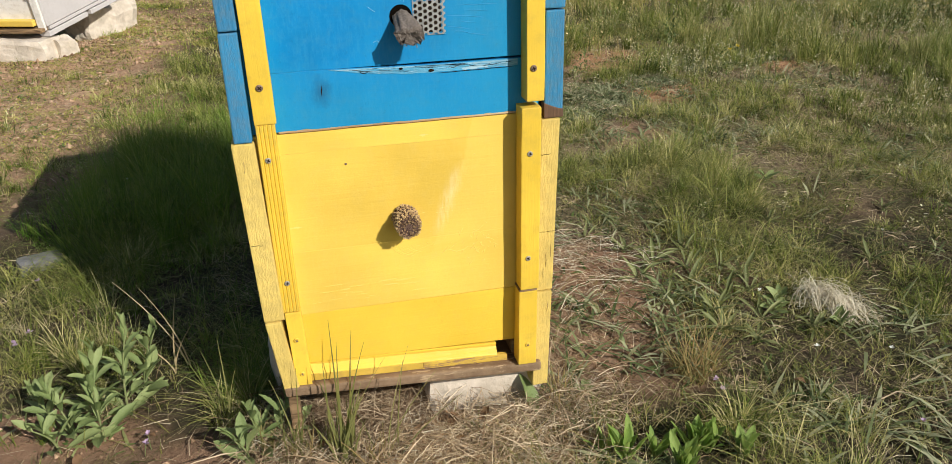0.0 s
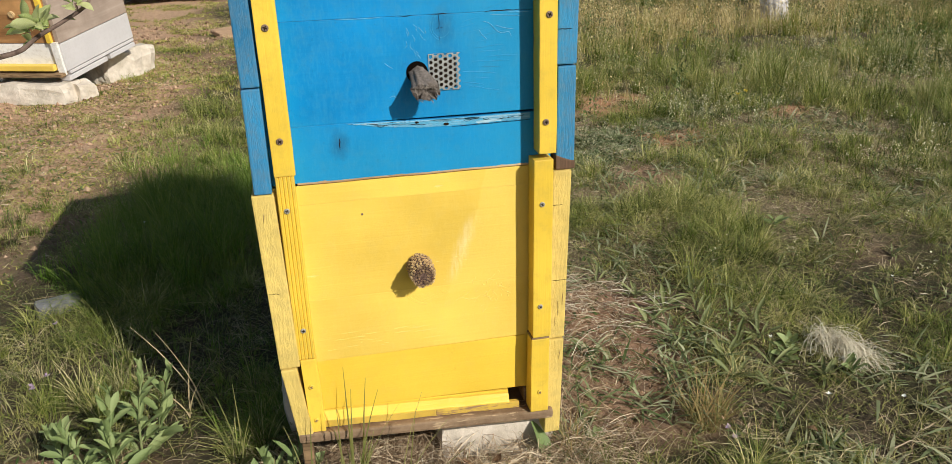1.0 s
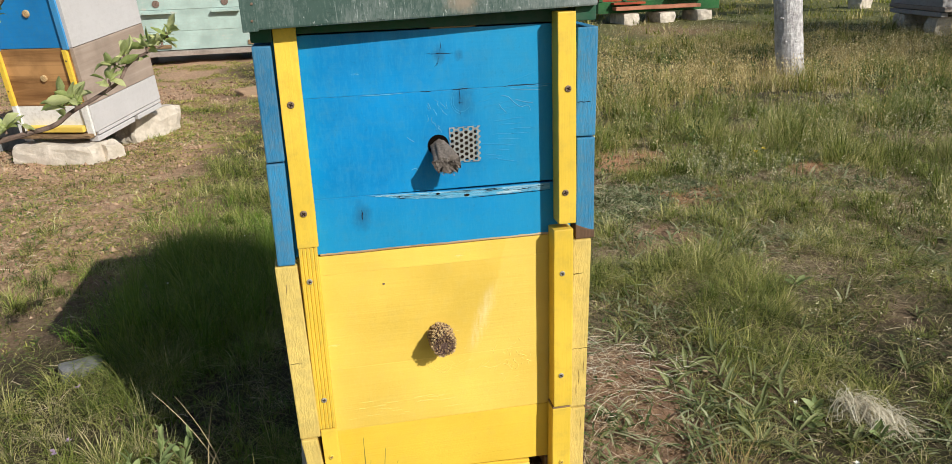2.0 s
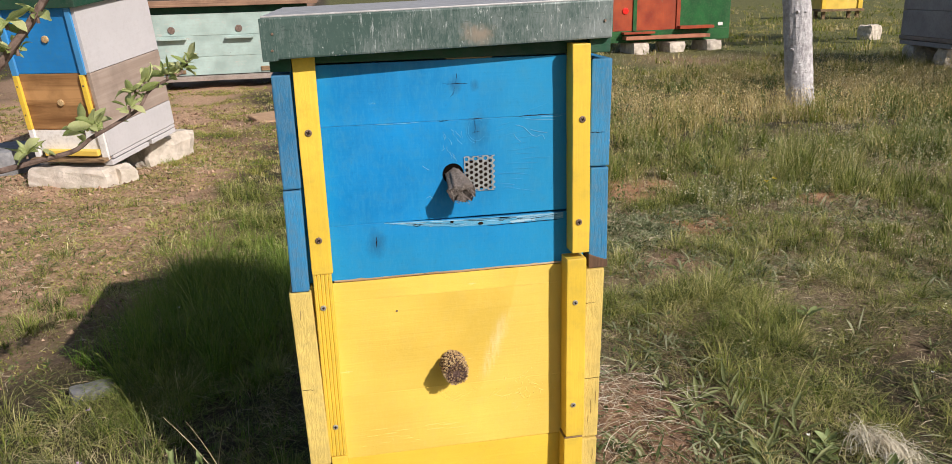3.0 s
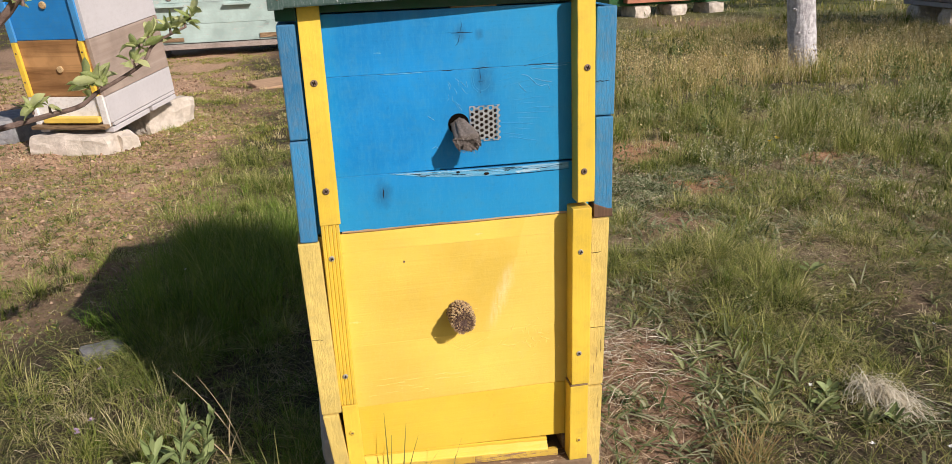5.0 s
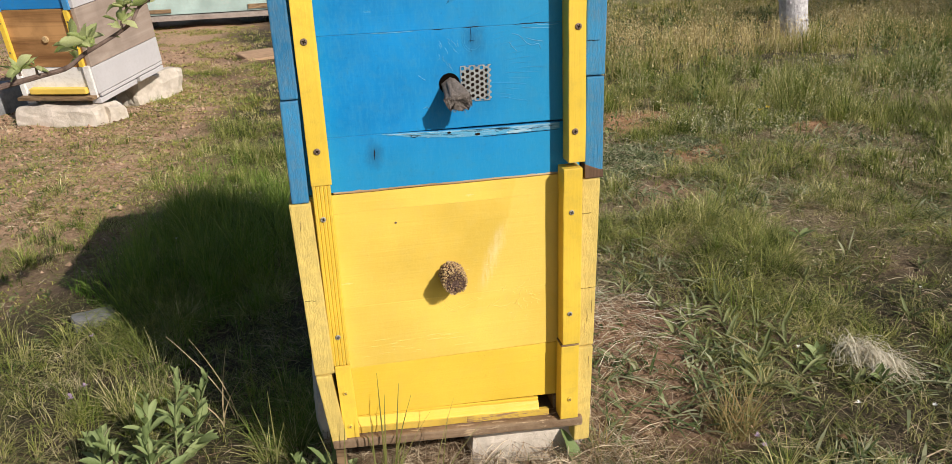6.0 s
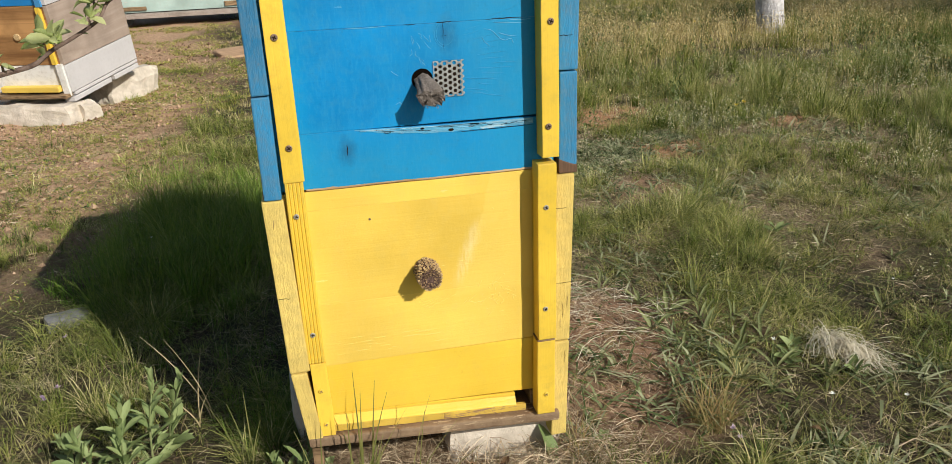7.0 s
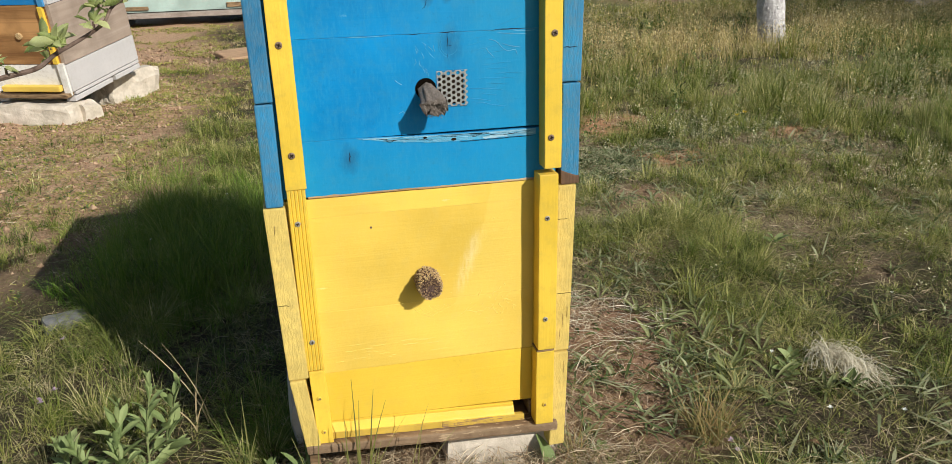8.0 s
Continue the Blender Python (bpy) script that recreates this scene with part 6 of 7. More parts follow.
M_BLADE = leaf_material("grass_blade", (0.125, 0.155, 0.038), (0.25, 0.245, 0.090), (0.30, 0.28, 0.12), 0.5, 0.3)
M_DRYBLADE = leaf_material("dry_blade", (0.42, 0.33, 0.18), (0.60, 0.50, 0.32), (0.30, 0.20, 0.10), 0.6, 0.2)
M_RUSTBLADE = leaf_material("russet_blade", (0.17, 0.17, 0.05), (0.38, 0.25, 0.11), (0.42, 0.36, 0.18), 0.6, 0.25)
grass_tuft(-0.055, -0.075, ((0.02, 0.0, 0.28), (0.0, 0.01, 0.22), (-0.02, 0.01, 0.18), (0.05, 0.0, 0.26), (0.01, -0.01, 0.27), (-0.01, 0.0, 0.15), (0.03, 0.02, 0.16), (0.09, 0.0, 0.23), (-0.04, 0.0, 0.12), (0.0, 0.0, 0.30), (0.0, 0.02, 0.13), (0.015, 0.0, 0.12), (-0.025, 0.01, 0.11), *((rnd(-0.04, 0.04), rnd(-0.02, 0.02), rnd(0.07, 0.16)) for k in range(24))), "tuft of tall green grass blades before the hive", M_BLADE, 0.0042)
grass_tuft(0.02, -0.085, ((0.05, 0.01, 0.24), (0.10, 0.02, 0.17), (0.02, 0.0, 0.21), (-0.03, 0.0, 0.13), (0.13, 0.02, 0.13)), "few thin grass blades before the hive", M_BLADE, 0.0022)
grass_tuft(-0.135, -0.045, ((0.0, 0.0, 0.15), (-0.03, 0.0, 0.18), (0.02, 0.0, 0.13), (-0.05, 0.01, 0.14), (0.01, 0.0, 0.20), (0.03, 0.01, 0.10)), "thin grass blades at the hive's corner", M_BLADE, 0.0026)
for k, (x, y) in enumerate(((-0.15, -0.03), (-0.12, -0.06), (-0.19, -0.01), (-0.09, -0.05), (0.34, -0.04), (0.37, 0.0), (0.42, -0.08), (0.0, -0.11))):
    grass_tuft(x, y, [(math.cos(i * 0.8 + k) * rnd(0.01, 0.05), math.sin(i * 0.8 + k) * rnd(0.01, 0.05), rnd(0.04, 0.10)) for i in range(16)], "small fine grass tuft at the hive's foot", M_RUSTBLADE if k % 3 else M_BLADE, 0.0022)
grass_tuft(-0.27, 0.10, ((0.0, 0.0, 0.20), (-0.03, 0.02, 0.16), (0.03, 0.0, 0.14), (-0.06, 0.03, 0.18)), "thin tall seeding grass stems in shade", M_BLADE, 0.003)
grass_tuft(-0.36, 0.30, ((-0.12, 0.05, 0.20), (-0.07, 0.0, 0.22), (0.08, -0.02, 0.16), (-0.16, 0.02, 0.16), (0.03, 0.0, 0.19)), "dry bent grass blades in shade", M_DRYBLADE, 0.0028)
for k, (x, y) in enumerate(((0.655, 0.000), (0.690, 0.030), (0.640, 0.030))):
    grass_tuft(x, y, [(math.cos(i * 0.55 + k) * rnd(0.02, 0.10), math.sin(i * 0.55 + k) * rnd(0.02, 0.10), rnd(0.04, 0.125)) for i in range(46)], "spreading tuft of fine russet and green grass", M_RUSTBLADE, 0.0022)

# the pale heap of dead grass
heap = thing("dead_grass_heap", pose(1.085, 0.155, gz(1.085, 0.155)), "small heap of bleached dead grass among green tufts", "dead grass")
b = bmesh.new()
for i in range(480):
    u = rnd(0, 1)
    ridge = Vector((-0.050 + 0.075 * u, 0.060 - 0.080 * u, 0.020 + 0.030 * math.sin(math.pi * min(1, u * 0.8 + 0.3)))) + Vector((random.gauss(0, 0.012), random.gauss(0, 0.012), rnd(-0.025, 0.004)))
    a = random.gauss(-0.85, 1.1) if i % 3 else rnd(0, math.tau)
    ln = rnd(0.025, 0.10) if i % 3 else rnd(0.02, 0.06)
    d = Vector((math.cos(a), math.sin(a), random.gauss(0.15, 0.38)))
    side = d.cross(Vector((0, 0, 1))).normalized() * rnd(0.0004, 0.0009)
    bend = Vector((rnd(-1, 1), rnd(-1, 1), rnd(-0.2, 0.8))) * 0.075
    row = []
    for k in range(6):
        v = k / 5
        c = ridge + d * ln * (v - 0.2) + bend * (v * (1 - v)) + Vector((0, 0, -0.055 * v * v))
        c.z = max(c.z, 0.004 + 0.004 * v)
        row.append((b.verts.new(c - side), b.verts.new(c + side)))
    for q, w in zip(row, row[1:]):
        b.faces.new((q[0], q[1], w[1], w[0]))
me = finish("straw", b, M_BLEACH)
me.attributes.new("tone", "FLOAT", "POINT").data.foreach_set("value", [0.3 + 0.7 * ((i // 12) * 0.618 % 1) for i in range(len(me.vertices))])
part("straw", me, None, heap)

# fallen leaves
DEAD = [leaf_mesh("fallen_leaf", 1.0, 0.6, M_DEAD, 0.5, 0.9, 0.05, 0.5, 0.06), leaf_mesh("fallen_leaf", 1.0, 0.7, M_DEAD, 0.3, -0.6, 0.05, 0.5, 0.08)]
for k, (x, y, sz, rz) in enumerate(((0.83, -0.095, 0.040, 40), (0.165, -0.045, 0.05, 100), (0.135, -0.03, 0.045, 200), (0.19, -0.06, 0.04, 300), (0.11, -0.055, 0.05, 20), (0.15, -0.085, 0.04, 160), (-0.38, 0.055, 0.03, 70), (-0.50, 0.0, 0.035, 10), (0.23, -0.09, 0.035, 250), (0.07, -0.08, 0.04, 330))):
    ob = new("fallen_leaf", DEAD[k % 2])
    ob.matrix_world = pose(x, y, gz(x, y) + 0.030, rnd(-15, 15), rnd(-20, 20), rz) @ Matrix.Scale(sz * 0.72, 4)
    tagged(ob, "curled brown fallen leaf on straw", "leaf", "fallen leaves")

# small flowers
def flower(x, y, h, petal, size, label, category="flower", petals=6):
    root = thing("wild_flower", pose(x, y, gz(x, y)), label, category, "wild flowers")
    top = Vector((rnd(-0.01, 0.01), rnd(-0.01, 0.01), h))
    part("stem", tube([(0, 0, -0.005), top * 0.5, top], [0.0009, 0.0008, 0.0006], 5), M_STEM, root)
    for k in range(petals):
        ob = part("petal", petal, None, root)
        ob.matrix_local = Matrix.Translation(top) @ pose(0, 0, 0, 0, 0, k * 360 / petals + rnd(-12, 12)) @ pose(0, 0, 0, rnd(5, 50), 0, 0) @ Matrix.Scale(size * rnd(0.8, 1.2), 4)
    return root


def petal_mesh(col, col2):
    return leaf_mesh("petal", 1.0, 0.5, plain("petal_paint", col, col2, 200, 0.6), 0.3, 0.1, 0, 0.6, 0, 4)


WHITE_P, PURPLE_P, YELLOW_P = petal_mesh((0.75, 0.75, 0.72), (0.85, 0.85, 0.80)), petal_mesh((0.34, 0.22, 0.36), (0.50, 0.38, 0.50)), petal_mesh((0.80, 0.55, 0.02), (0.85, 0.65, 0.05))
for x, y in ((0.885, 0.175), (0.90, -0.02), (1.02, -0.08), (0.36, 0.75), (0.40, 0.70), (1.35, 0.35), (-0.42, 1.75), (-0.62, 1.3)):
    flower(x, y, rnd(0.05, 0.08), WHITE_P, 0.006, "tiny white wild flower on a thin stem", petals=7)
for x, y in ((-0.405, 0.045), (-0.395, 0.06), (-0.70, 0.42), (-0.72, 0.44), (0.665, -0.06), (0.67, -0.07), (0.985, -0.245), (-0.69, 0.47), (-0.73, 0.72)):
    flower(x, y, rnd(0.03, 0.055), PURPLE_P, 0.008, "small purple dead-nettle flower", petals=8)
for x, y in ((1.92, 2.15), (1.94, 2.12), (3.1, 4.9), (2.4, 6.4), (2.9, 7.4)):
    flower(x, y, rnd(0.08, 0.12), YELLOW_P, 0.014, "small yellow wild flower in the grass", petals=8)

# ---- apple tree beside the path, its twigs reaching into view ----
apple = thing("apple_tree", pose(-1.12, -0.20, gz(-1.12, -0.20)), "young apple tree with brown bark and fresh leaves", "tree")
AO = Vector((-1.12, -0.20, gz(-1.12, -0.20)))


def local(points):
    return [Vector(p) - AO for p in points]


part("trunk", tube(smooth_path(local([(-1.12, -0.2, -0.02), (-1.11, -0.19, 0.3), (-1.08, -0.17, 0.62), (-1.06, -0.18, 1.1), (-1.02, -0.2, 1.7)]), 14), [0.05 - 0.025 * i / 13 for i in range(14)], 12, lump=0.15), M_TWIG, apple)
limb_pts = smooth_path(local([(-1.07, -0.18, 0.72), (-0.80, -0.10, 0.84), (-0.62, -0.06, 0.885), (-0.509, -0.05, 0.953), (-0.470, -0.05, 0.992), (-0.433, -0.05, 1.036), (-0.36, -0.05, 1.14), (-0.30, -0.04, 1.30)]), 28)
limb = part("limb", tube(limb_pts, [0.0068 - 0.0028 * i / 27 for i in range(28)], 9, lump=0.2), M_TWIG, apple)
twig_pts = smooth_path(local([(-1.09, -0.18, 0.55), (-0.90, 0.05, 0.70), (-0.75, 0.22, 0.752), (-0.646, 0.24, 0.770), (-0.558, 0.24, 0.789), (-0.511, 0.24, 0.800), (-0.479, 0.235, 0.821), (-0.440, 0.235, 0.841), (-0.399, 0.24, 0.865), (-0.382, 0.25, 0.891), (-0.357, 0.26, 0.906), (-0.328, 0.28, 0.918)]), 44)
twig = part("twig", tube(twig_pts, [0.0065 - 0.0045 * (i / 43) ** 0.8 for i in range(44)], 8, lump=0.3), M_TWIG, apple)


def leaf_cluster(parent, at, n, size, spread=(-30, 58)):
    n = int(n * 1.9)
    at = Vector(at) - AO
    part("spur", tube([at - Vector((0, 0, 0.008)), at + Vector((0, 0, 0.003))], [0.0024, 0.0018], 6), M_TWIG, parent)
    for i in range(n):
        add_leaf(parent, APPLE_LEAVES, at + Vector((rnd(-1, 1), rnd(-1, 1), rnd(-0.5, 1))) * 0.006, i * 360 / n + rnd(-35, 35), rnd(*spread), size * rnd(0.4, 1.12), rnd(-80, 80))


for at, n, sz in (((-0.585, 0.235, 0.800), 6, 0.040), ((-0.560, 0.24, 0.800), 3, 0.034), ((-0.490, 0.235, 0.832), 6, 0.046), ((-0.470, 0.235, 0.838), 5, 0.042), ((-0.412, 0.235, 0.868), 5, 0.036), ((-0.400, 0.24, 0.895), 6, 0.042), ((-0.385, 0.25, 0.905), 4, 0.036),
                  ((-0.350, 0.26, 0.918), 5, 0.040), ((-0.328, 0.28, 0.925), 7, 0.046), ((-0.318, 0.28, 0.935), 4, 0.040)):
    leaf_cluster(twig, at, n, sz)
for at, n, sz in (((-0.475, -0.05, 1.018), 5, 0.036), ((-0.437, -0.05, 1.025), 4, 0.034), ((-0.500, -0.05, 0.985), 6, 0.040), ((-0.470, -0.045, 0.985), 4, 0.032), ((-0.525, -0.05, 0.965), 4, 0.038), ((-0.36, -0.05, 1.15), 6, 0.04), ((-0.31, -0.04, 1.28), 6, 0.04)):
    leaf_cluster(limb, at, n, sz)


for k in range(20, 43, 2):
    add_leaf(twig, APPLE_LEAVES, twig_pts[k], rnd(0, 360), rnd(-10, 60), rnd(0.014, 0.034), rnd(-60, 60))


for i in range(7):
    a = i * 0.9
    p0 = Vector((-1.05, -0.2, rnd(1.1, 1.65))) - AO
    out = Vector((math.cos(a), math.sin(a) - 0.4, rnd(0.4, 1.1)))
    pts = smooth_path([p0, p0 + out * 0.3, p0 + out * 0.6 + Vector((0, 0, 0.1))], 8)
    top = part("limb", tube(pts, [0.014 - 0.010 * k / 7 for k in range(8)], 7, lump=0.2), M_TWIG, apple)
    for k in range(2, 8):
        leaf_cluster(top, pts[k] + AO, 4, 0.045)


# ---- whitewashed fruit tree ----
def fruit_tree(x, y, label, leafy=130):
    root = thing("fruit_tree", pose(x, y, gz(x, y)), label, "tree")
    axis = smooth_path([(0.02, -0.02, -0.05), (0, 0, 0.15), (-0.05, 0.04, 0.7), (-0.12, 0.09, 1.35), (-0.16, 0.12, 1.7)], 26)
    rad = [0.112 * (1 - 0.10 * i / 25) + 0.03 * math.exp(-i / 1.6) for i in range(26)]
    part("trunk", tube(axis, rad, 28, lump=0.10), M_LIME, root, "whitewashed rough bark")
    for i in range(40):
        b = bmesh.new()
        k = random.randrange(3, 24)
        a = rnd(0, math.tau)
        c = axis[k] + Vector((math.cos(a), math.sin(a), 0)) * rad[k] * 0.97
        tube([c, c + Vector((math.cos(a), math.sin(a), rnd(-0.3, 0.5))) * rnd(0.010, 0.028)], [rnd(0.008, 0.018), 0.004], 6, b)
        part("bark_knob", b, M_LIME, root)
    leaves = bmesh.new()
    for i in range(7):
        a = i * 0.9 + rnd(-0.2, 0.2)
        d = Vector((math.cos(a), math.sin(a), rnd(0.5, 1.0)))
        p0 = axis[-1] - Vector((0, 0, rnd(0.0, 0.3)))
        ln = rnd(1.1, 1.7)
        pts = smooth_path([p0, p0 + d * ln * 0.4, p0 + d * ln * 0.75 + Vector((0, 0, 0.15)), p0 + d * ln + Vector((0, 0, 0.35))], 9)
        part("limb", tube(pts, [0.05 - 0.042 * k / 8 for k in range(9)], 8, lump=0.1), M_TWIG, root)
        for q in range(leafy):
            c = random.choice(pts[3:]) + Vector((random.gauss(0, 0.22), random.gauss(0, 0.22), random.gauss(0.05, 0.2)))
            u = Vector((rnd(-1, 1), rnd(-1, 1), rnd(-1, 1))).normalized() * 0.035
            v = u.orthogonal().normalized() * 0.016
            leaves.faces.new([leaves.verts.new(c - u), leaves.verts.new(c + v), leaves.verts.new(c + u), leaves.verts.new(c - v)])
    part("crown", leaves, M_APPLE, root, "sparse fresh spring leaves")
    return root


fruit_tree(3.74, 4.82, "fruit tree with a whitewashed rough trunk in tall grass")
# three trees out of view, added only to cast shade on the right
fruit_tree(7.5, 2.6, "unseen leafy fruit tree added to shade the meadow edge", 900)
fruit_tree(8.7, 4.5, "unseen leafy fruit tree added to shade grass by the grey hive", 900)
fruit_tree(9.3, 9.2, "unseen leafy fruit tree added to shade the far meadow", 900)


# ---- the other hives ----
M_TEAL = paint("pale_teal_paint", (0.36, 0.47, 0.435), (0.46, 0.46, 0.42), GRAIN_X, wear=1.0, fade=0.16, grit=0.7, rough=0.6)
M_WHITE = paint("white_paint", (0.82, 0.80, 0.77), (0.45, 0.38, 0.30), GRAIN_X, wear=0.2, fade=0.06, grit=0.2, rough=0.55)
M_GREYPAINT = paint("grey_white_paint", (0.57, 0.545, 0.55), (0.44, 0.38, 0.34), GRAIN_Y, wear=-0.6, fade=0.03, grit=0.03, rough=0.6, edge=0.2, streaky=0.2)
M_SKYBLUE = paint("bright_blue_paint", (0.015, 0.215, 0.560), (0.1, 0.3, 0.5), GRAIN_X, wear=0.1, fade=0.1, grit=0.1, rough=0.45)
M_LIGHTBLUE = paint("blue_trim_paint", (0.05, 0.29, 0.62), (0.2, 0.35, 0.5), GRAIN_Z, wear=0.3, fade=0.1, grit=0.1, rough=0.5)
M_ORANGEWOOD = bare_wood("varnished_wood", (0.54, 0.30, 0.125), (0.19, 0.090, 0.034), (1.2, 16, 16), 0.6)
M_TAUPE = bare_wood("taupe_board", (0.44, 0.35, 0.29), (0.33, 0.25, 0.20), (22, 1.2, 22), 0.8)
M_RUSTROOF = bare_wood("rusty_roof", (0.36, 0.22, 0.14), (0.22, 0.13, 0.09))
M_RED = paint("red_brown_paint", (0.34, 0.050, 0.022), (0.22, 0.12, 0.08), GRAIN_Z, wear=0.5, fade=0.2, grit=0.3, rough=0.6)
M_SALMON = paint("salmon_paint", (0.42, 0.16, 0.09), (0.40, 0.25, 0.17), GRAIN_X, wear=0.5, fade=0.2, grit=0.3, rough=0.6)
M_LEAFGREEN = paint("green_paint", (0.012, 0.090, 0.025), (0.12, 0.2, 0.10), GRAIN_X, wear=0.4, fade=0.2, grit=0.3, rough=0.5)
M_GREYHIVE = paint("grey_paint", (0.37, 0.355, 0.36), (0.20, 0.18, 0.17), GRAIN_X, wear=0.4, fade=0.1, grit=0.3, rough=0.6)


def disc_plug(x, y, z, r, parent, material=M_COB):
    return part("entrance_plug", tube([(x, y + 0.004, z), (x, y - 0.010, z), (x, y - 0.012, z)], [r, r * 0.95, r * 0.7], 14), material, parent)


# stacked hive on two stone blocks, leaning forward a little
W2, D2 = 0.2395, 0.655
turn = Matrix.Rotation(-0.386, 4, "Z") @ Matrix.Rotation(0.117, 4, "X") @ Matrix.Rotation(-0.009, 4, "Y")
base = Vector((-1.541, 3.550, 0.187))
h2 = thing("beehive", Matrix.Translation(base) @ turn, "stacked beehive with blue, bare wood and white sections on stone blocks", "beehive")


def section(z0, z1, front, side, name="section", w=W2, d=D2, parent=None, planks=1):
    """One hive box: front, back and two side boards, butted."""
    parent = parent or h2
    for k in range(planks):
        a, c = z0 + (z1 - z0) * k / planks, z0 + (z1 - z0) * (k + 1) / planks - 0.0015
        part("front_board", board(-w + 0.026, w - 0.026, 0.004, 0.03, a, c, 0.002, 0.0008), front, parent)
    for sx in (-1, 1):
        part("side_board", board(min(sx * w, sx * (w - 0.025)), max(sx * w, sx * (w - 0.025)), 0.0, d, z0, z1 - 0.002, 0.003, 0.0012), side, parent)
    part("back_board", board(-w + 0.026, w - 0.026, d - 0.03, d - 0.004, z0, z1 - 0.002, 0.002, 0.0008), front, parent)


section(0.010, 0.160, M_WHITE, M_GREYPAINT)
section(0.161, 0.476, M_ORANGEWOOD, M_TAUPE, planks=1)
section(0.477, 0.825, M_SKYBLUE, M_GREYPAINT)
part("trim_board", board(W2 - 0.055, W2 - 0.022, -0.012, 0.003, 0.470, 0.822, 0.002, 0.0008), M_LIGHTBLUE, h2)
part("trim_board", board(-W2 + 0.0, -W2 + 0.035, -0.012, 0.003, 0.470, 0.822, 0.002, 0.0008), M_LIGHTBLUE, h2)
for x0, x1 in ((-W2 + 0.002, -W2 + 0.030), (W2 - 0.062, W2 - 0.036)):
    bt = part("batten", board(x0, x1, -0.016, 0.003, 0.166, 0.469, 0.002, 0.0008), M_YELLOW_Z, h2)
    for z in (0.25, 0.41):
        screw((x0 + x1) / 2, -0.0165, z, bt)
for x0, x1 in ((-W2 + 0.0, -W2 + 0.030), (W2 - 0.048, W2 - 0.010)):
    part("post", board(x0, x1, -0.014, 0.003, -0.010, 0.168, 0.002, 0.0008), M_WHITE, h2)
part("landing_ledge", board(-W2 + 0.07, W2 - 0.055, -0.035, 0.003, 0.018, 0.050, 0.004, 0.001), M_YELLOW, h2)
part("landing_board", board(-W2 - 0.005, W2 - 0.01, -0.055, 0.01, -0.012, 0.006, 0.003, 0.0015), M_BROWN, h2)
for z0, z1, y0, y1 in ((-0.012, 0.006, 0.02, D2), (-0.045, -0.018, 0.0, D2 * 0.55), (-0.045, -0.018, D2 * 0.60, D2)):
    part("bottom_rail", board(W2 - 0.06, W2 - 0.002, y0, y1, z0, z1, 0.003, 0.0015), M_GREYPAINT, h2)
    part("bottom_rail", board(-W2 + 0.002, -W2 + 0.06, y0, y1, z0, z1, 0.003, 0.0015), M_GREYPAINT, h2)
part("roof", board(-W2 - 0.03, W2 + 0.03, -0.03, D2 + 0.03, 0.822, 0.90, 0.003, 0.001), M_GREEN, h2, "dark green roof")
disc_plug(0.02, 0.004, 0.66, 0.020, h2)
disc_plug(0.01, 0.004, 0.315, 0.019, h2)
block("stone_block", pose(-1.545, 3.535, 0.005, 0, 0, -18), (0.50, 0.20, 0.135), 21, M_STONE, "long chipped limestone block under the stacked hive", group="blocks under the stacked hive", rough=0.10)
block("stone", pose(-1.300, 3.520, 0.004, 0, 5, -40), (0.10, 0.12, 0.125), 23, M_STONE, "broken chunk of pale limestone beside a block", "stone", rough=0.22)
block("stone_block", pose(-1.20, 4.20, 0.005, 0, 0, -30), (0.19, 0.46, 0.185), 24, M_STONE, "rough limestone block under the stacked hive", group="blocks under the stacked hive", rough=0.12)
block("concrete_block", pose(-2.12, 4.15, 0.005, 0, 0, -12), (0.30, 0.40, 0.17), 27, M_GREYSTONE, "grey concrete block beside the stacked hive", "concrete block", rough=0.05)
block("board", pose(-0.58, 5.62, 0.030, 9, 0, 33), (0.36, 0.24, 0.04), 31, bare_wood("weathered_orange_board", (0.52, 0.345, 0.21), (0.38, 0.245, 0.15)), "weathered orange-brown board lying on the soil", "board", rough=0.08)

# long pale teal hive
h3 = thing("beehive", pose(-1.25, 8.25, 0.03, 0, 0, 2), "long pale teal beehive with a rusty flat roof", "beehive")
for k, (z0, z1) in enumerate(((0.155, 0.355), (0.357, 0.585), (0.587, 0.82))):
    part("front_board", board(-0.95, 0.95, 0.0, 0.04, z0, z1, 0.004, 0.002), M_TEAL, h3)
    for sx in (-1, 1):
        part("side_board", board(min(sx * 0.951, sx * 0.99), max(sx * 0.951, sx * 0.99), 0.0, 0.6, z0, z1, 0.004, 0.002), M_TEAL, h3)
part("back_board", board(-0.95, 0.95, 0.56, 0.60, 0.155, 0.82, 0.004, 0.002), M_TEAL, h3)
part("bottom_board", board(-1.02, 1.02, -0.10, 0.62, 0.095, 0.145, 0.005, 0.004), M_GREYWOOD, h3, "weathered grey-brown bottom board")
part("upper_rim", board(-0.97, 0.97, 0.02, 0.58, 0.822, 0.895, 0.004, 0.001), M_GREEN, h3)
part("roof", board(-1.08, 1.08, -0.10, 0.70, 0.897, 0.965, 0.006, 0.004), M_RUSTROOF, h3, "rusty brown roof sheet")
for x in (-0.52, 0.20, 0.80):
    part("entrance_shelf", board(x - 0.15, x + 0.15, -0.07, 0.003, 0.545, 0.566, 0.003, 0.001), M_TEAL, h3)
    disc_plug(x, 0.0, 0.65, 0.040, h3, M_TWIG)
part("vent_slot", board(0.40, 0.76, -0.02, 0.003, 0.175, 0.225, 0.003, 0.001), M_BROWN, h3)
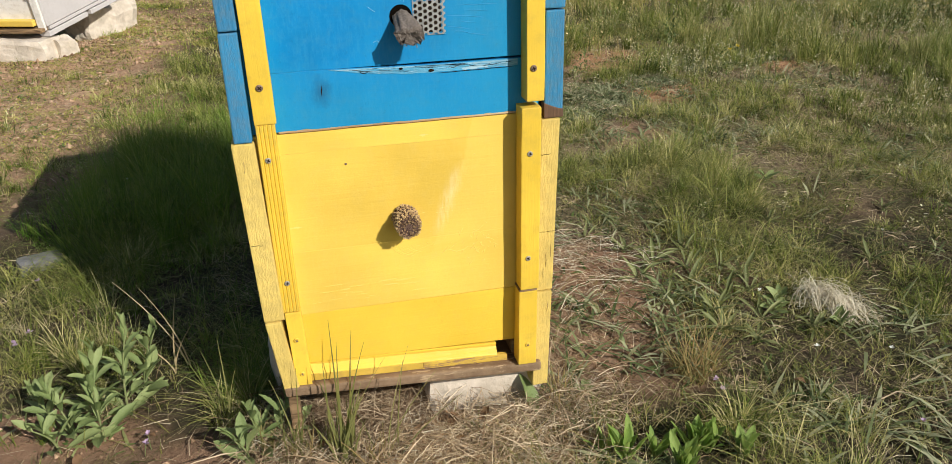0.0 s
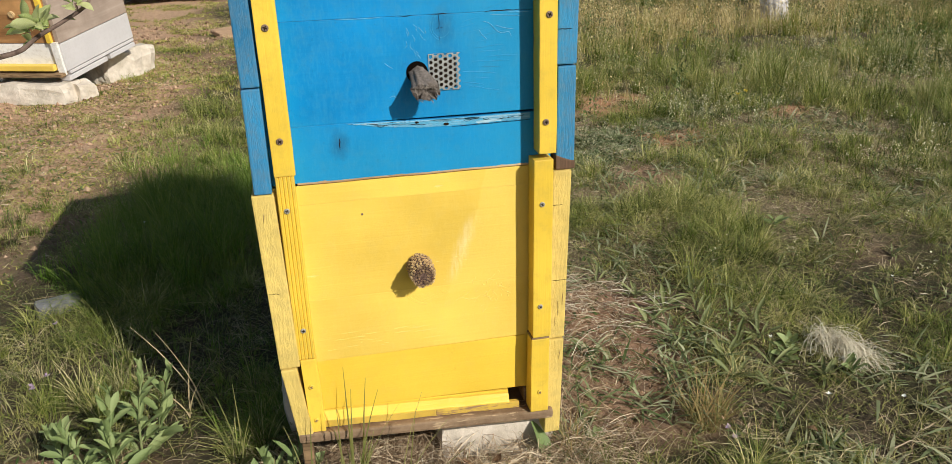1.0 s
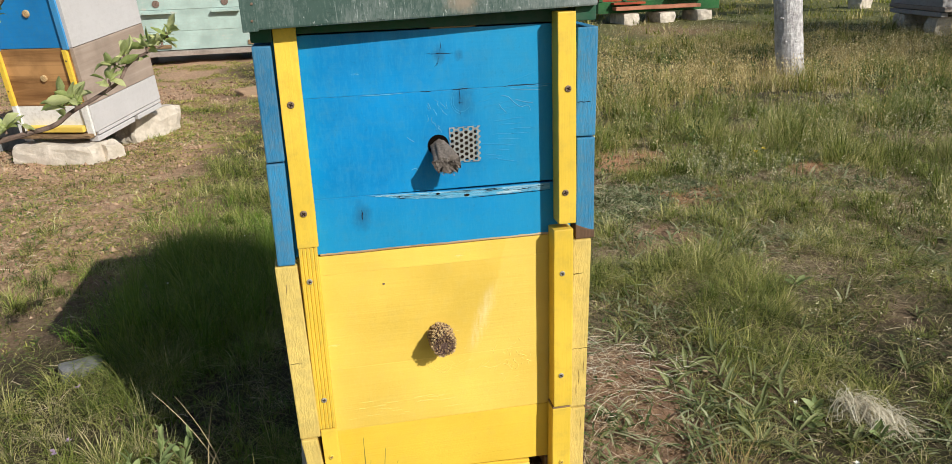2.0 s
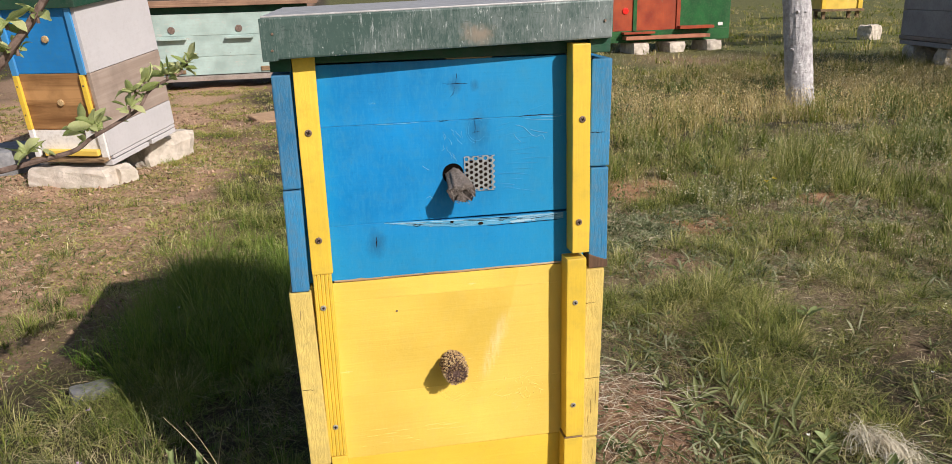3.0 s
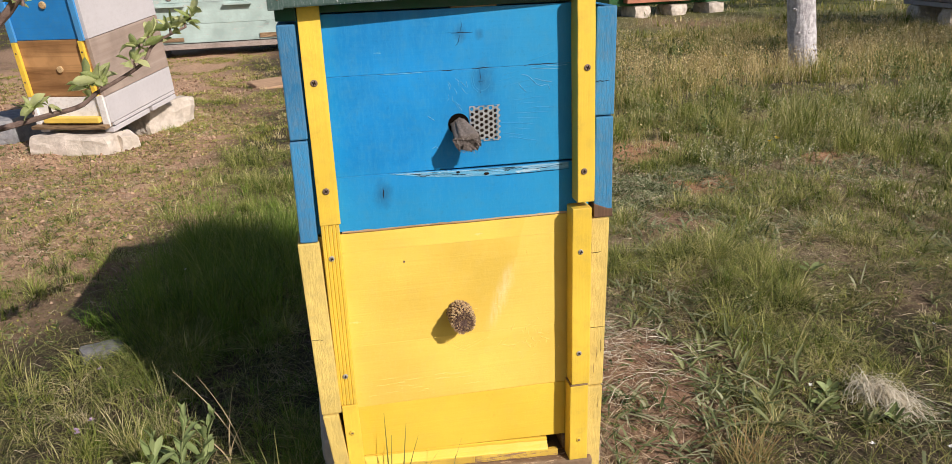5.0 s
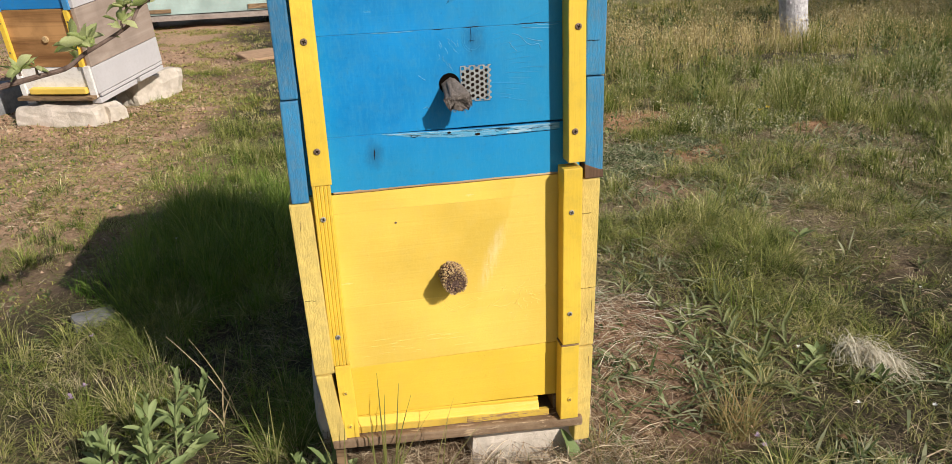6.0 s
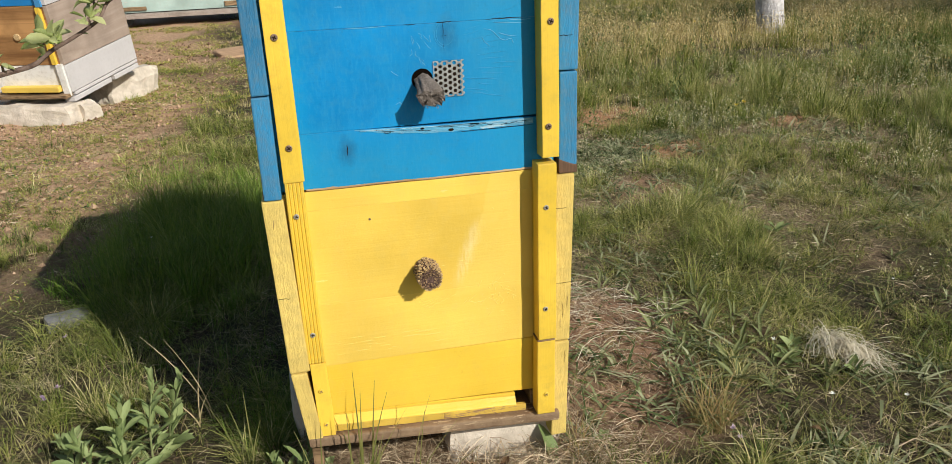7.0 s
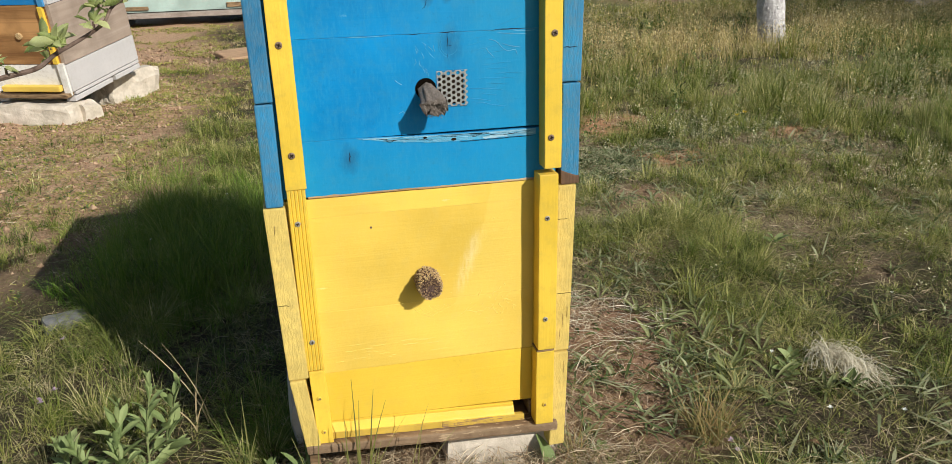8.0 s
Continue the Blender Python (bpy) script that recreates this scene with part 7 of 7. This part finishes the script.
part("vent_slot", board(-0.72, -0.42, -0.02, 0.003, 0.175, 0.215, 0.003, 0.001), M_BROWN, h3)
for x in (-0.8, 0.8):
    block("stone_block", pose(-1.25 + x, 8.55, 0.0), (0.25, 0.5, 0.125), 33 + x, M_GREYSTONE, "grey block under the long teal hive", group="blocks under the teal hive")

# red and green hive
h4 = thing("beehive", pose(5.05, 10.4, 0.03, 0, 0, 2), "old beehive painted red-brown and green on pale blocks", "beehive")
part("front_board", board(-1.0, 0.12, 0.0, 0.04, 0.33, 1.05, 0.004, 0.002), M_RED, h4, "red-brown front")
part("front_board", board(0.124, 0.98, 0.0, 0.04, 0.33, 1.05, 0.004, 0.002), M_LEAFGREEN, h4, "green front")
part("front_board", board(-1.0, 0.98, 0.002, 0.04, 0.16, 0.327, 0.004, 0.002), M_LEAFGREEN, h4)
for x in (-1.0, -0.62, 0.08):
    part("trim_board", board(x, x + 0.06, -0.02, -0.002, 0.33, 1.05, 0.003, 0.001), M_LEAFGREEN if x < 0 else M_RED, h4)
for sx in (-1, 1):
    part("side_board", board(sx * 1.0 - 0.02 * sx - 0.02, sx * 1.0 - 0.02 * sx + 0.02, 0.042, 0.55, 0.16, 1.05, 0.004, 0.002), M_LEAFGREEN, h4)
part("back_board", board(-0.98, 0.96, 0.551, 0.59, 0.16, 1.05, 0.004, 0.002), M_LEAFGREEN, h4)
part("roof", board(-1.08, 1.08, -0.08, 0.65, 1.052, 1.12, 0.005, 0.002), M_RUSTROOF, h4)
part("landing_board", board(-0.78, 0.58, -0.16, -0.002, 0.205, 0.255, 0.004, 0.003), M_SALMON, h4, "faded salmon landing board")
part("landing_board", board(0.10, 0.66, -0.12, -0.002, 0.335, 0.38, 0.004, 0.003), M_RED, h4)
part("landing_board", board(-0.80, -0.30, -0.12, -0.002, 0.285, 0.315, 0.004, 0.003), M_RED, h4)
disc_plug(-0.74, -0.003, 0.62, 0.05, h4, plain("bright_red_paint", (0.75, 0.015, 0.01), (0.85, 0.03, 0.02), 60, 0.4))
part("label_plate", board(0.78, 0.86, -0.008, -0.001, 0.36, 0.41, 0.002, 0), M_WHITE, h4)
for x in (-0.55, 0.02, 0.62):
    block("stone_block", pose(5.05 + x, 10.45, 0.0, 0, 0, 5), (0.26, 0.5, 0.185), 41 + x, M_STONE, "pale stone block under the red and green hive", group="blocks under the red hive")

# yellow hive far off
h5 = thing("beehive", pose(12.7, 17.4, 0.03, 0, 0, -12), "distant yellow beehive on a low stand", "beehive")
section(0.26, 1.05, M_YELLOW, M_YELLOW, w=0.52, d=0.6, parent=h5, planks=2)
for x in (-0.50, 0.40):
    part("trim_board", board(x, x + 0.10, -0.03, 0.003, 0.26, 1.05, 0.004, 0.002), M_YELLOW_Z, h5)
part("bottom_board", board(-0.54, 0.54, -0.08, 0.62, 0.20, 0.258, 0.004, 0.002), M_BROWN, h5)
part("roof", board(-0.58, 0.58, -0.06, 0.66, 1.05, 1.12, 0.004, 0.002), M_ROOF, h5)
for x in (-0.42, 0.42):
    for y in (0.05, 0.55):
        part("leg", board(x - 0.04, x + 0.04, y - 0.04, y + 0.04, -0.02, 0.20, 0.004, 0.002), M_BROWN, h5)
block("stone_block", pose(8.98, 11.15, 0.0, 0, 0, 18), (0.30, 0.26, 0.26), 47, M_STONE, "white stone block standing in the meadow")

# grey hive at the meadow's edge
h6 = thing("beehive", pose(7.22, 6.72, 0.03, 0, 0, -6), "grey painted beehive on pale blocks in long grass", "beehive")
section(0.32, 0.62, M_GREYHIVE, M_GREYHIVE, w=0.42, d=0.98, parent=h6)
section(0.622, 1.0, M_GREYHIVE, M_GREYHIVE, w=0.42, d=0.98, parent=h6)
part("bottom_board", board(-0.43, 0.43, -0.06, 0.99, 0.27, 0.318, 0.004, 0.003), M_GREYWOOD, h6)
part("bottom_rail", board(-0.42, -0.34, 0.0, 0.98, 0.21, 0.262, 0.004, 0.003), M_GREYHIVE, h6)
part("bottom_rail", board(0.34, 0.42, 0.0, 0.98, 0.21, 0.262, 0.004, 0.003), M_GREYHIVE, h6)
part("roof", board(-0.47, 0.47, -0.05, 1.03, 1.0, 1.08, 0.004, 0.002), M_ROOF, h6)
for y in (6.95, 7.50):
    block("stone_block", pose(7.22, y, 0.0, 0, 0, -6), (0.72, 0.22, 0.24), 51 + y, M_STONE, "pale block under the grey hive", group="blocks under the grey hive")
